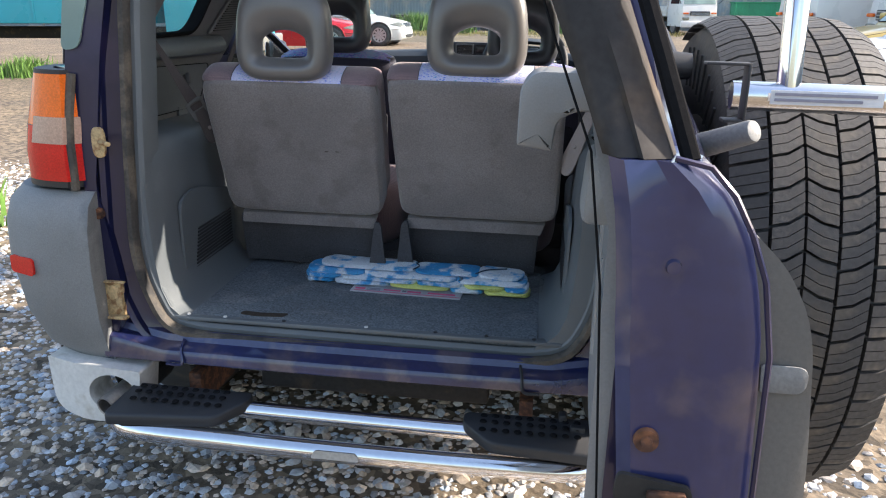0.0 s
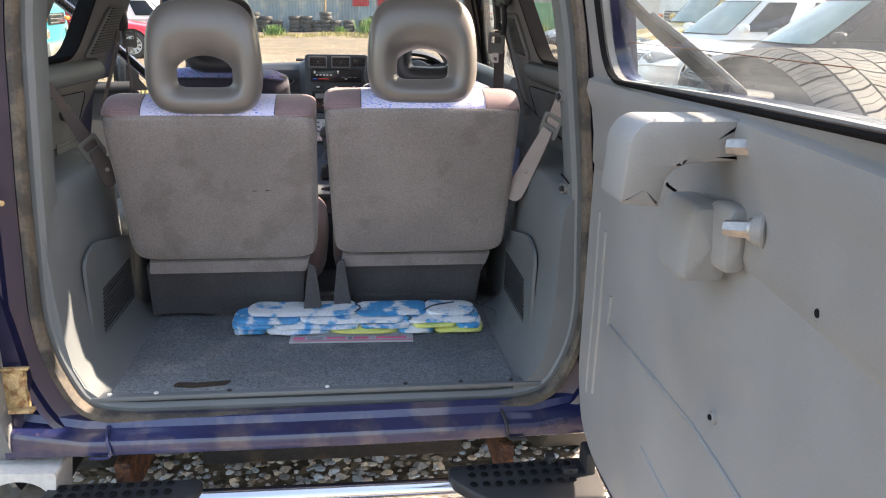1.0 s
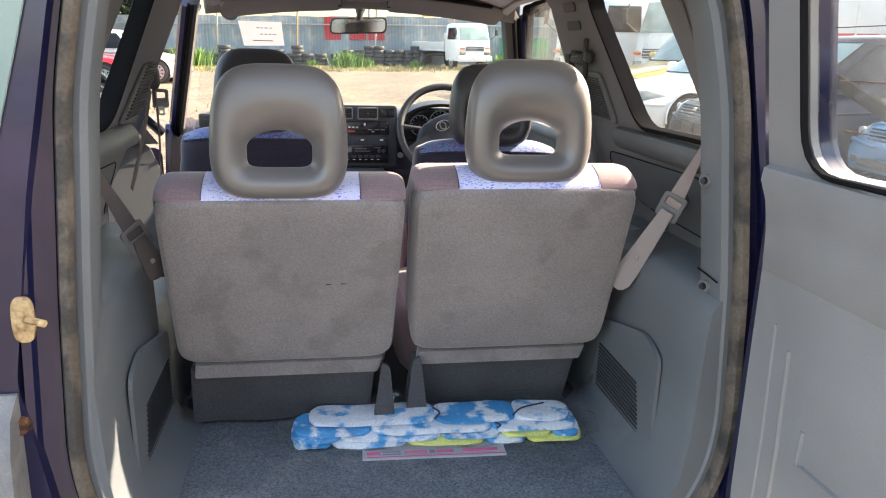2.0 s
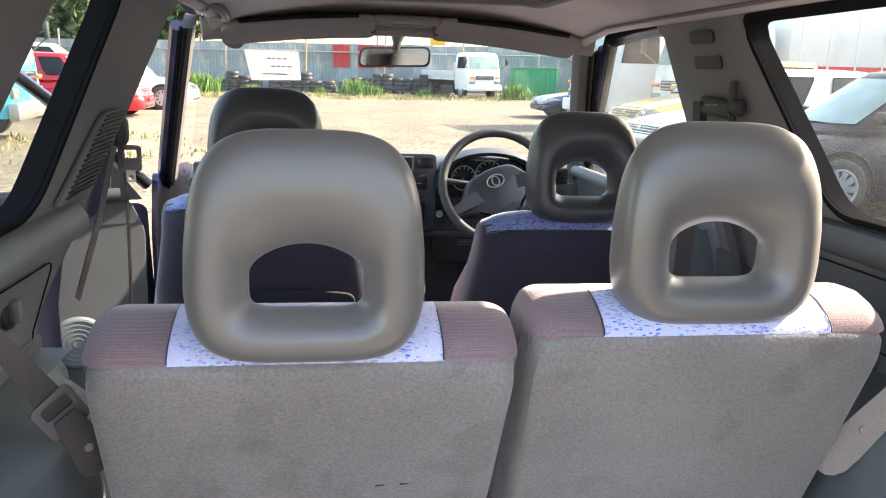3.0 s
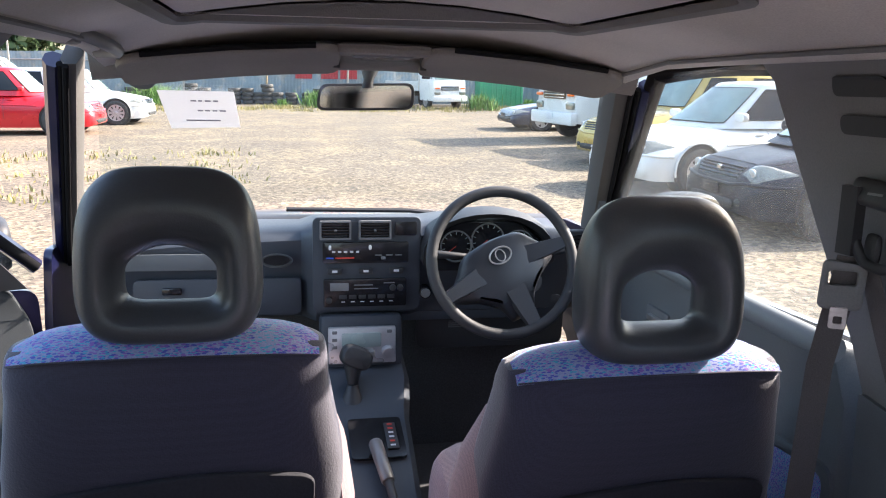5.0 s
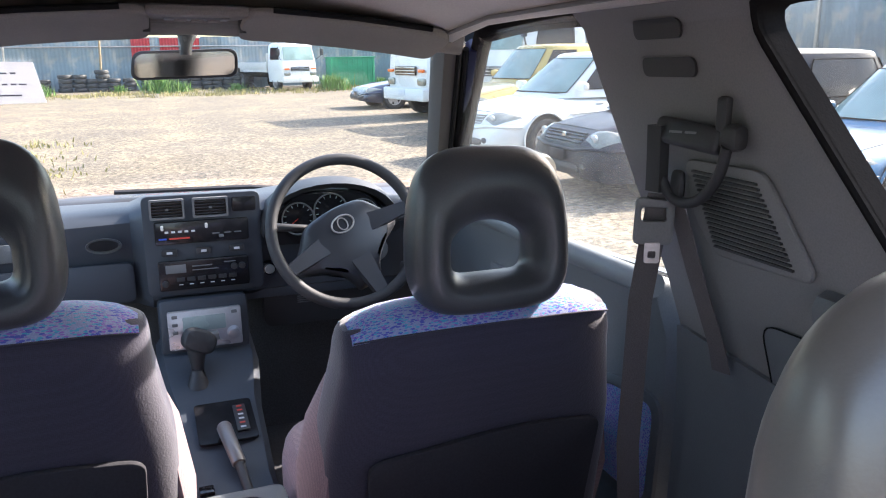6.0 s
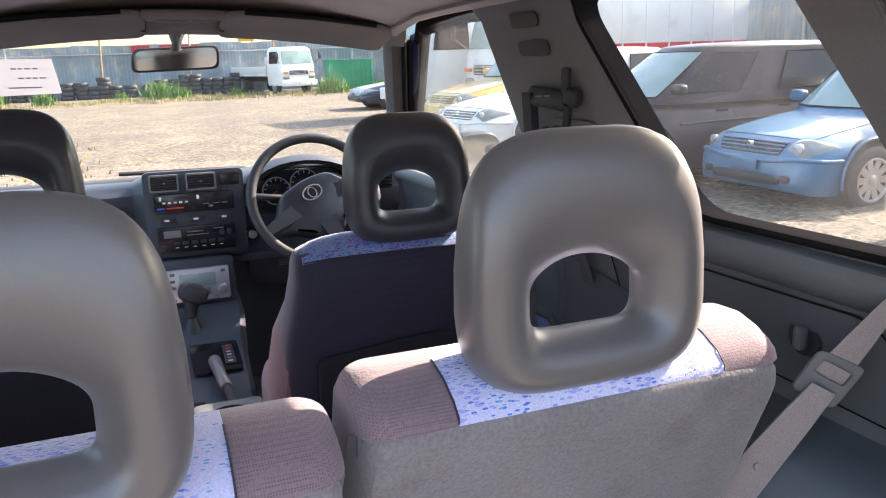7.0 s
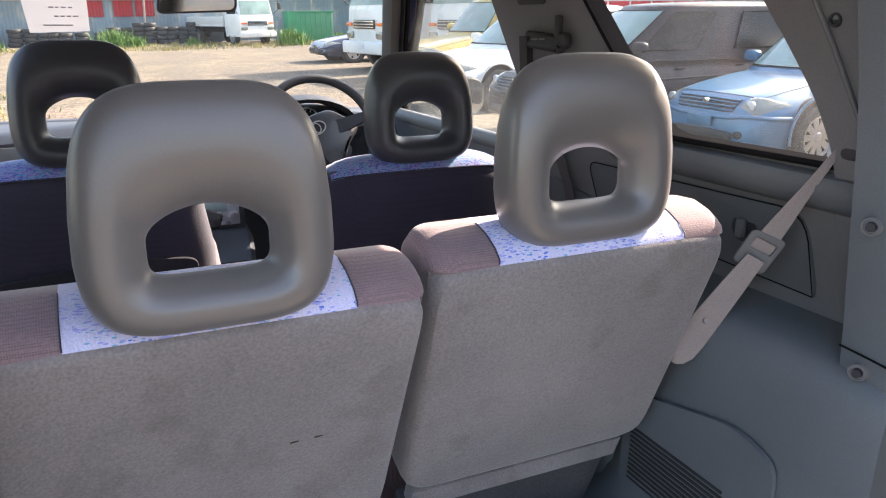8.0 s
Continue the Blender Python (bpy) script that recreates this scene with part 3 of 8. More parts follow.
    pad = rounded([(0.065, 0.615), (0.41, 0.60), (0.41, 0.79), (0.15, 0.845), (0.068, 0.82)], [0.02, 0.01, 0.02, 0.04, 0.03])
    part("trim_pad", panel(pad, [], 0.008, lambda u, v, w: Vector((s * (0.5315 - 0.004 + 0.02 * (v - 0.8) - w), u, v)), vs=(0.66, 0.7, 0.76, 0.8)), TRIM, sidebox)
    for i in range(12):
        z = 0.618 + i * 0.0095
        y0, y1 = 0.125 + i * 0.003, 0.385
        part("speaker_slot", strap([(s * (0.519 + 0.02 * (z - 0.8)), y0, z), (s * (0.519 + 0.02 * (z - 0.8)), y1, z + 0.004)], (0, 0, 1), 0.0045, 0.004), PLASTIC, sidebox)
    # screws in round cups on the pillar trim by the opening, and the joint between its two halves
    for hw, z, owner in ((0.558, 1.000, sidebox), (0.537, 1.205, up)):
        cup_ = part("screw_cup", loft([circle((s * (hw - k), -0.008, z), r, (s, 0.35, 0), 18) for r, k in ((0.013, -0.004), (0.012, 0.002), (0.010, 0.002), (0.009, 0.000))]), PILLAR, owner)
        part("trim_screw", rod((s * hw, -0.008, z), (s * (hw - 0.006), -0.010, z), 0.007, 0.006, 12), PLASTIC, cup_)
    part("pillar_joint", pipe([(s * 0.5625, 0.028, 1.026), (s * 0.560, -0.02, 1.024), (s * 0.557, -0.058, 1.022)], 0.0016, 6), RUBBER, up)


for s in (-1, 1):
    quarter_trim(s)

# rear pillars, the painted jamb and the seal round the tailgate opening
JAMB = [(-0.562, 0.74), (-0.545, 0.64), (-0.50, 0.535), (-0.42, 0.520), (0.44, 0.516), (0.53, 0.535), (0.578, 0.64), (0.590, 0.74), (0.575, 1.02), (0.535, 1.35), (0.49, 1.53), (0.42, 1.615), (-0.42, 1.615), (-0.49, 1.53), (-0.525, 1.35), (-0.549, 1.02)]
inner_ring = rounded(JAMB, 0.06, 4)


def grown(ring, d, cz=1.02):
    out = []
    n = len(ring)
    for i in range(n):
        a, b, c = Vector(ring[i - 1]), Vector(ring[i]), Vector(ring[(i + 1) % n])
        t = (c - a).normalized()
        nr = Vector((t.y, -t.x))
        if nr.dot(b - Vector((0, cz))) < 0:
            nr = -nr
        out.append(b + nr * d)
    return out


def hoop(steps):
    """A profile swept round the tailgate opening: (distance outwards, y)."""
    rings = [[Vector((p.x, y, p.y)) for p in (grown(inner_ring, d) if d else [Vector(q) for q in inner_ring])] for d, y in steps]
    return loft(rings, caps=False)


part("opening_trim", hoop(((-0.004, 0.03), (-0.012, -0.04), (-0.010, -0.058), (0.0, -0.066), (0.012, -0.064))), TRIM, suv, "dark plastic scuff plate round the boot opening")
part("opening_seal", hoop(((0.010, -0.062), (0.008, -0.082), (0.014, -0.092), (0.026, -0.092), (0.032, -0.080), (0.034, -0.06))), SEAL, suv, "faded rubber seal round the boot opening")
part("painted_jamb", hoop(((0.030, -0.060), (0.036, -0.074), (0.05, -0.078), (0.066, -0.086), (0.07, -0.10), (0.082, -0.106))), PAINT, suv, "dark indigo painted door jamb")
# the rear face of the body on the latch side, and the thinner one on the hinge side
rear_left = rounded([(-0.60, 0.60), (-0.655, 0.42), (-0.685, 0.42), (-0.675, 0.95), (-0.69, 1.18), (-0.66, 1.40), (-0.60, 1.62), (-0.50, 1.64), (-0.545, 1.48), (-0.60, 1.2), (-0.645, 0.9)], 0.02)
part("rear_quarter_face", panel(rear_left, [], 0.05, lambda u, v, w: Vector((u, -0.112 + w + 0.03 * max(0, v - 1.25), v)), vs=(0.7, 0.95, 1.18, 1.3, 1.45)), PAINT, suv)
rear_right = [(-p[0], p[1]) for p in rear_left]
part("rear_quarter_face", panel(rear_right, [], 0.05, lambda u, v, w: Vector((u, -0.092 + w, v)), vs=(0.7, 0.95, 1.18, 1.3, 1.45)), PAINT, suv)
glass_at = rounded([(-0.690, 1.222), (-0.645, 1.228), (-0.585, 1.44), (-0.545, 1.585), (-0.600, 1.60), (-0.660, 1.42)], 0.02)
# Corner pane with the reflection given as pale colour.
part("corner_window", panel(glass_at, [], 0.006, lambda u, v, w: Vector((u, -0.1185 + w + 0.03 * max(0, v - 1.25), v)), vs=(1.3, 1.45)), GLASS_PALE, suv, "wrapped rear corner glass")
# sill below the boot
sill_sec = [(-0.066, 0.512), (-0.082, 0.505), (-0.09, 0.49), (-0.112, 0.484), (-0.125, 0.478), (-0.130, 0.468), (-0.131, 0.448), (-0.12, 0.440), (-0.05, 0.440), (-0.05, 0.5)]
rings = []
for x in (-0.66, -0.5, -0.3, -0.1, 0.1, 0.3, 0.5, 0.66):
    rings.append([Vector((x, y - 0.012 * math.cos(x * 2), z + (0.03 if abs(x) > 0.6 else 0) * (1 if i < 6 else 0))) for i, (y, z) in enumerate(sill_sec)])
part("rear_valance", loft(rings), PAINT_FADED, suv, "faded purple painted rear sill")
for x in (-0.455, 0.42):
    part("scuff_cable", pipe(smooth_line([(x, -0.10, 0.497), (x + 0.006, -0.135, 0.480), (x + 0.012, -0.148, 0.45), (x + (0.05 if x > 0 else -0.03), -0.147, 0.447)], 5), 0.004, 6), PAINT_FADED if x < 0 else PLASTIC, suv)

# floor with carpet
cargo = solo("cargo_floor_carpet", box((0.0, 0.21, 0.535), (0.92, 0.52, 0.03), 0.006), CARPET, "dark worn carpet on the cargo floor", "carpet", kind="structure")
part("mud_stain", panel(rounded([(-0.33, -0.030), (-0.28, -0.038), (-0.21, -0.030), (-0.20, -0.006), (-0.27, -0.014), (-0.325, -0.008)], 0.01), [], 0.0015, lambda u, v, w: Vector((u, v, 0.5502 + w))), MUD, cargo, "smear of dried mud")
part("sill_plate", panel([(-0.52, -0.066), (0.52, -0.066), (0.52, -0.035), (-0.52, -0.035)], [], 0.012, lambda u, v, w: Vector((u, v, 0.536 + w)), bevel=0.004), TRIM, suv)
for i, x in enumerate((-0.46, -0.36, -0.2, 0.02, 0.2, 0.33, 0.45)):
    part("sill_clip", rod((x, -0.052, 0.546), (x, -0.052, 0.5505), 0.006, 0.005, 8), WHITE if i in (0, 1, 3) else PLASTIC, suv)
solo("cabin_floor", box((0, 1.45, 0.42), (1.44, 2.1, 0.04), 0.004), VELOUR_LOW, "dark carpeted cabin floor", "floor", kind="structure")
part("rear_seat_step", box((0, 0.50, 0.47), (1.06, 0.20, 0.13), 0.02), VELOUR_LOW, suv)
part("underbody_plate", box((0.03, 0.0, 0.375), (0.62, 0.06, 0.07), 0.01), UNDER, suv, "black underbody crossmember")
part("underbody_floor", box((0, 1.2, 0.37), (1.2, 2.3, 0.05), 0.02), UNDER, suv)
for x in (-0.44, 0.44):
    part("step_bracket", box((x, 0.02, 0.345), (0.035, 0.22, 0.10), 0.004), RUST, suv, "rusty steel bracket")
part("exhaust_box", rod((-0.50, 0.30, 0.34), (-0.30, 0.62, 0.34), 0.075, n=16, round_ends=0.02), RUST, suv)


def wheel(parent, c, r=0.34, w=0.215, axis=(1, 0, 0), face=1, spokes=10, rim_mat=None):
    """A road wheel: tyre with shoulders, rim dish, spokes and hub."""
    c, a = Vector(c), Vector(axis).normalized()
    prof = ((r * 0.62, -0.46), (r * 0.70, -0.50), (r * 0.86, -0.52), (r * 0.95, -0.47), (r, -0.38), (r, 0.38), (r * 0.95, 0.47), (r * 0.86, 0.52), (r * 0.70, 0.50), (r * 0.62, 0.46))
    tyre = part("tyre", loft([circle(c + a * w * k, q, a, 36) for q, k in prof], caps=False), TYRE, parent)
    rm = rim_mat or ALU
    f = face * w
    dish = ((r * 0.64, 0.46), (r * 0.67, 0.50), (r * 0.645, 0.51), (r * 0.605, 0.49), (r * 0.585, 0.40), (r * 0.58, 0.20))
    rim = part("rim", loft([circle(c + a * f * k, q, a, 36) for q, k in dish], caps=False), rm, tyre)
    part("brake_drum", loft([circle(c + a * f * k, q, a, 28) for q, k in ((r * 0.60, 0.05), (r * 0.60, 0.16), (r * 0.35, 0.20))]), UNDER, tyre)
    u = a.orthogonal().normalized() if abs(a.z) > 0.9 else a.cross(Vector((0, 0, 1))).normalized()
    v = a.cross(u)
    sp = []
    for k in range(spokes):
        t = k * math.tau / spokes
        d = u * math.cos(t) + v * math.sin(t)
        e = d.cross(a)
        p, q = c + a * f * 0.42 + d * r * 0.10, c + a * f * 0.44 + d * r * 0.62
        ww = r * 1.1 / spokes
        sp.append(loft([[p - e * ww * 0.8, p + e * ww * 0.8, p + e * ww * 0.7 - a * f * 0.2, p - e * ww * 0.7 - a * f * 0.2], [q - e * ww, q + e * ww, q + e * ww - a * f * 0.15, q - e * ww - a * f * 0.15]]))
    sp.append(loft([circle(c + a * f * k, q, a, 20) for q, k in ((r * 0.16, 0.1), (r * 0.16, 0.45), (r * 0.10, 0.49))]))
    part("spokes", join(*sp), rm, tyre)
    return tyre


for x, f in ((-0.74, -1), (0.74, 1)):
    for y in (0.62, 2.82):
        wheel(suv, (x, y, 0.335), 0.335, 0.21, (1, 0, 0), f, 6)

# roof lining with the sunroof
def roof_z(x, y):
    z = 1.672 - 0.30 * x * x
    if y > 1.25:
        z -= 0.16 * (y - 1.25) ** 1.4
    if y < 0.2:
        z -= 0.10 * (0.2 - y)
    return z


SUNROOF = rounded([(-0.355, 0.76), (0.30, 0.76), (0.30, 1.285), (-0.355, 1.285)], 0.035)
XS = tuple(-0.5 + 0.1 * i for i in range(11))
YS = (0.1, 0.4, 0.7, 0.9, 1.1, 1.25, 1.35, 1.45, 1.55)
roof_out = rounded([(-0.50, -0.06), (0.50, -0.06), (0.515, 1.2), (0.53, 1.62), (0.25, 1.67), (-0.25, 1.67), (-0.53, 1.62), (-0.515, 1.2)], 0.03)
headliner = solo("headliner", panel(roof_out, [SUNROOF], 0.03, lambda u, v, w: Vector((u, v, roof_z(u, v) + w)), us=XS, vs=YS), LINING, "grey fabric roof lining with a sunroof opening", "ceiling", kind="structure")
part("sunroof_trim", band(SUNROOF, 0.02, -0.012, lambda u, v, w: Vector((u, v, roof_z(u, v) - 0.001 + w))), PILLAR, headliner, "raised trim round the sunroof")
part("sunroof_gap", loft([[Vector((p[0], p[1], roof_z(*p))) for p in SUNROOF], [Vector((p[0], p[1], roof_z(*p) + 0.05)) for p in SUNROOF]], caps=False), PILLAR, headliner)
part("sunshade", panel([(p[0] * 0.992 - 0.0003, 1.0225 + (p[1] - 1.0225) * 0.99) for p in SUNROOF], [], 0.012, lambda u, v, w: Vector((u, v, roof_z(u, v) + 0.003 + w)), us=XS, vs=YS), LINING, headliner, "closed grey sunroof shade")
roof_skin = panel(rounded([(-0.56, -0.10), (0.56, -0.10), (0.60, 1.2), (0.60, 1.66), (-0.60, 1.66), (-0.60, 1.2)], 0.06), [], 0.02, lambda u, v, w: Vector((u, v, roof_z(u * 0.9, v) + 0.055 + w)), us=XS, vs=YS)
part("roof_skin", roof_skin, PAINT, suv)
for s in (-1, 1):
    # roof rail between lining and side, over the doors
    part("roof_rail_trim", pipe([(s * 0.512, y, 1.612 - (0.05 * max(0, y - 1.3) ** 1.2)) for y in (-0.03, 0.3, 0.7, 1.0, 1.2, 1.4, 1.6)], 0.028, 12), LINING, headliner)
    part("gutter_seam", pipe([(s * 0.488, y, roof_z(0.488, y) - 0.006) for y in (0.2, 0.6, 1.0, 1.3, 1.5, 1.6)], 0.004, 6), PILLAR, headliner)
    for y in (1.09, 1.26):
        part("lining_clip", rod((s * 0.497, y, 1.622), (s * 0.492, y, 1.618), 0.006, 0.005, 10), WHITE, headliner)
    # windscreen post
    a, b = (Vector((0.530, 1.64, 1.575)), Vector((0.712, 2.17, 1.12))) if s > 0 else (Vector((-0.585, 1.62, 1.590)), Vector((-0.764, 2.21, 1.070)))
    d = (b - a)
    rings = []
    slim = 1.0 if s > 0 else 0.55
    for k in range(7):
        p = a + d * k / 6
        rings.append([p + Vector((s * dx * slim, dy, dz)) for dx, dy, dz in ((-0.012, 0.0, -0.012), (-0.008, 0.03, 0.012), (0.02, 0.045, 0.02), (0.05, 0.02, 0.01), (0.055, -0.02, -0.02), (0.03, -0.045, -0.03), (-0.002, -0.035, -0.03))])
    post = part("windscreen_post", loft(rings), POST, suv, "grey lined windscreen pillar")
    part("post_seal", pipe([p + Vector((s * 0.052 * slim, -0.03, -0.03)) for p in (a, a + d * 0.33, a + d * 0.66, b)], 0.007, 8), RUBBER, post)
    part("post_seal", pipe([p + Vector((s * 0.028 * slim, -0.046, -0.034)) for p in (a, a + d * 0.33, a + d * 0.66, b)], 0.006, 8), RUBBER, post)
    part("post_paint", pipe([p + Vector((s * 0.075 * slim, -0.022, -0.022)) for p in (a, a + d * 0.33, a + d * 0.66, b)], 0.02, 8), PAINT, post)
# header over the windscreen
part("header_rail", pipe([(x, 1.66 - 0.25 * x * x, 1.600 - 0.12 * x * x) for x in (-0.56, -0.4, -0.2, 0, 0.2, 0.4, 0.56)], 0.026, 12, flat=1.4), LINING_UNLIT, headliner)
# windscreen
wind = rounded([(-0.555, 1.63), (0.555, 1.63), (0.70, 2.46), (-0.70, 2.46)], 0.05)
ws = part("windscreen", panel(wind, [], 0.005, lambda u, v, w: Vector((u, v - (0.12 + 0.5 * (v - 1.63)) * u * u, 1.585 - 0.505 * (v - 1.63) + w)), us=XS, vs=(1.8, 2.0, 2.2)), GLASS, suv, "clear windscreen")
ws.visible_shadow = False
# bonnet, wings and nose, which the screen looks over
part("bonnet", panel(rounded([(-0.72, 2.44), (0.72, 2.44), (0.66, 3.22), (-0.66, 3.22)], 0.06), [], 0.03, lambda u, v, w: Vector((u, v, 1.085 - 0.05 * u * u - 0.19 * max(0, v - 2.5) ** 1.6 + w)), us=XS, vs=(2.6, 2.8, 3.0, 3.1)), PAINT, suv)
part("cowl", box((0, 2.44, 1.095), (1.40, 0.10, 0.05), 0.015), PLASTIC, suv)
part("wiper_arm", pipe([(0.5, 2.46, 1.10), (0.2, 2.45, 1.135), (-0.2, 2.45, 1.140)], 0.008, 6), PLASTIC, suv)
for s in (-1, 1):
    part("front_wing", panel(rounded([(2.05, 0.42), (2.42, 0.42), (2.5, 0.66), (2.72, 0.74), (3.0, 0.72), (3.12, 0.5), (3.22, 0.5), (3.22, 0.95), (2.6, 1.08), (2.05, 1.10)], 0.03), [], 0.02, lambda u, v, w: Vector((s * (0.80 - 0.10 * max(0, u - 2.7) + w - 0.05 * max(0, v - 0.9)), u, v)), us=(2.5, 2.8, 3.0), vs=(0.7, 0.9)), PAINT, suv)
    # outer side skins below the glass
    part("rear_wing", panel(rounded([(-0.10, 0.45), (0.28, 0.45), (0.34, 0.66), (0.62, 0.76), (0.90, 0.66), (0.96, 0.42), (1.02, 0.42), (1.02, 1.16), (-0.10, 1.18)], 0.02), [], 0.02, lambda u, v, w: Vector((s * (0.79 + w - (0.07 if u < -0.02 else 0) - 0.16 * max(0, v - 0.95)), u, v)), us=(-0.02, 0.3, 0.6, 0.9), vs=(0.7, 0.95, 1.05)), PAINT, suv)
    part("door_sill", box((s * 0.71, 1.5, 0.42), (0.14, 1.06, 0.12), 0.02), PAINT, suv)
    part("upper_body_side", panel([(-0.085, 1.17), (0.90, 1.17), (1.02, 1.62), (-0.05, 1.62)], [swollen(QWINS[s], 0.010)], 0.013, side_map(s, PANE_SHIFT - 0.010), vs=ZLEV), PAINT, suv)
part("nose", box((0, 3.24, 0.72), (1.36, 0.14, 0.5), 0.05, 3), BUMPER, suv)
part("firewall", box((0, 2.42, 0.78), (1.40, 0.04, 0.66), 0.005), UNDER, suv)
part("toe_board", box((0, 2.25, 0.60), (1.36, 0.03, 0.5), 0.005, turn=Euler((radians(-25), 0, 0)).to_matrix().to_4x4()), VELOUR_LOW, suv)

# tail lamp, bumper and what is under it, latch side
rings = []
for k in range(9):
    t = k / 8
    x = -0.704 - 0.165 * math.sin(t * math.pi / 2) ** 1.0
    y = -0.135 + 0.17 * (1 - math.cos(t * math.pi / 2)) ** 1.4
    rings.append((x, y))


def corner_strip(z0, z1, off, top_in=0.0, k0=0, k1=8):
    a = [[Vector((x + 1.5 * max(0, z - 1.0) * (-0.672 - x) + off * 0.6, y - off * 0.8 + 0.05 * max(0, z - 1.0), z)) for z in (z0, (z0 + z1) / 2, z1)] for x, y in rings[k0:k1 + 1]]
    b = [[Vector((p.x + 0.03, p.y + 0.03, p.z)) for p in r] for r in a]
    return loft([list(r) + list(q[::-1]) for r, q in zip(a, b)])


lamp = part("tail_lamp", corner_strip(0.895, 1.178, 0.0), PLASTIC, suv, "tail lamp with red and amber lenses")
part("amber_lens", corner_strip(1.046, 1.168, 0.008, k0=0), AMBER_LENS, lamp, "amber turn lens")
part("red_lens", corner_strip(0.912, 1.044, 0.008, k0=0), RED_LENS, lamp, "red brake lens")
part("reverse_lens", corner_strip(1.004, 1.068, 0.012, k0=0, k1=3), CLEAR_LENS, lamp, "clear reversing lens")
part("lamp_surround", pipe([(-0.690, -0.126, 0.89), (-0.689, -0.128, 1.0), (-0.684, -0.124, 1.08), (-0.672, -0.116, 1.17)], 0.011, 8), SEAL, lamp)


def bumper_corner(s, name="bumper_corner"):
    rows = []
    for z, out, yy in ((0.43, 0.85, -0.11), (0.47, 0.90, -0.14), (0.56, 0.935, -0.165), (0.70, 0.955, -0.175), (0.80, 0.955, -0.17), (0.855, 0.945, -0.155), (0.885, 0.93, -0.12)):
        r = []
        for k in range(9):
            t = k / 8 * math.pi / 2
            r.append(Vector((s * (0.645 + (out - 0.673) * math.sin(t)), yy + 0.14 * (1 - math.cos(t)) ** 1.6, z)))
        r += [Vector((s * (out - 0.028), 0.42, z)), Vector((s * (out - 0.128), 0.42, z)), Vector((s * 0.645, 0.05, z))]
        rows.append(r)
    b = part(name, loft(rows), BUMPER, suv, "weathered grey plastic bumper corner")
    part("reflector", panel(rounded([(0.0, 0.0), (0.075, 0.0), (0.075, 0.045), (0.0, 0.045)], 0.012), [], 0.008, lambda u, v, w: Vector((s * (0.800 + u * 1.1), -0.168 + u * 0.42 - w, 0.672 + v))), RED_LENS, b, "red reflector")


bumper_corner(-1)
bumper_corner(1)
shroud = rounded([(-0.81, 0.29), (-0.67, 0.268), (-0.565, 0.30), (-0.55, 0.425), (-0.82, 0.44)], [0.05, 0.04, 0.03, 0.01, 0.01])
port = [(-0.632 + 0.066 * math.cos(k * math.tau / 24), 0.356 + 0.054 * math.sin(k * math.tau / 24)) for k in range(24)]
part("exhaust_shroud", panel(shroud, [port], 0.10, lambda u, v, w: Vector((u, -0.165 + w + 0.25 * max(0, -0.725 - u), v)), us=(-0.725,)), WHITE_TANK, suv, "white metal shroud round the exhaust")
part("shroud_hole", rod((-0.632, -0.05, 0.356), (-0.632, 0.05, 0.356), 0.064, n=20), UNDER, suv)
part("tail_pipe", loft([circle((-0.635, -0.20, 0.335), 0.027, (0.25, 1, 0.12), 18), circle((-0.605, -0.03, 0.36), 0.027, (0.25, 1, 0.12), 18), circle((-0.605, -0.03, 0.36), 0.022, (0.25, 1, 0.12), 18), circle((-0.635, -0.198, 0.335), 0.023, (0.25, 1, 0.12), 18)], loop=True), STEEL, suv, "dull steel tail pipe")
# latch striker and its plates
part("latch_striker", join(moved(cushion((0, 0, 0), (0.034, 0.012, 0.075), 3), Matrix.Translation((-0.624, -0.112, 1.008))), rod((-0.621, -0.116, 1.010), (-0.585, -0.135, 1.008), 0.006, n=8, round_ends=0.002)), TAN, suv, "yellowed latch striker")
part("latch_guide", join(box((-0.628, -0.112, 0.60), (0.05, 0.02, 0.10), 0.005), box((-0.615, -0.128, 0.655), (0.055, 0.012, 0.006), 0.002), box((-0.613, -0.13, 0.56), (0.05, 0.02, 0.008), 0.002)), TAN, suv, "yellowed metal door wedge")
part("buffer", rod((-0.645, -0.11, 0.83), (-0.645, -0.124, 0.83), 0.016, 0.013, 14), RUST, suv)
part("body_bolt", rod((-0.60, -0.118, 0.475), (-0.60, -0.128, 0.475), 0.02, 0.016, 14), PAINT, suv)

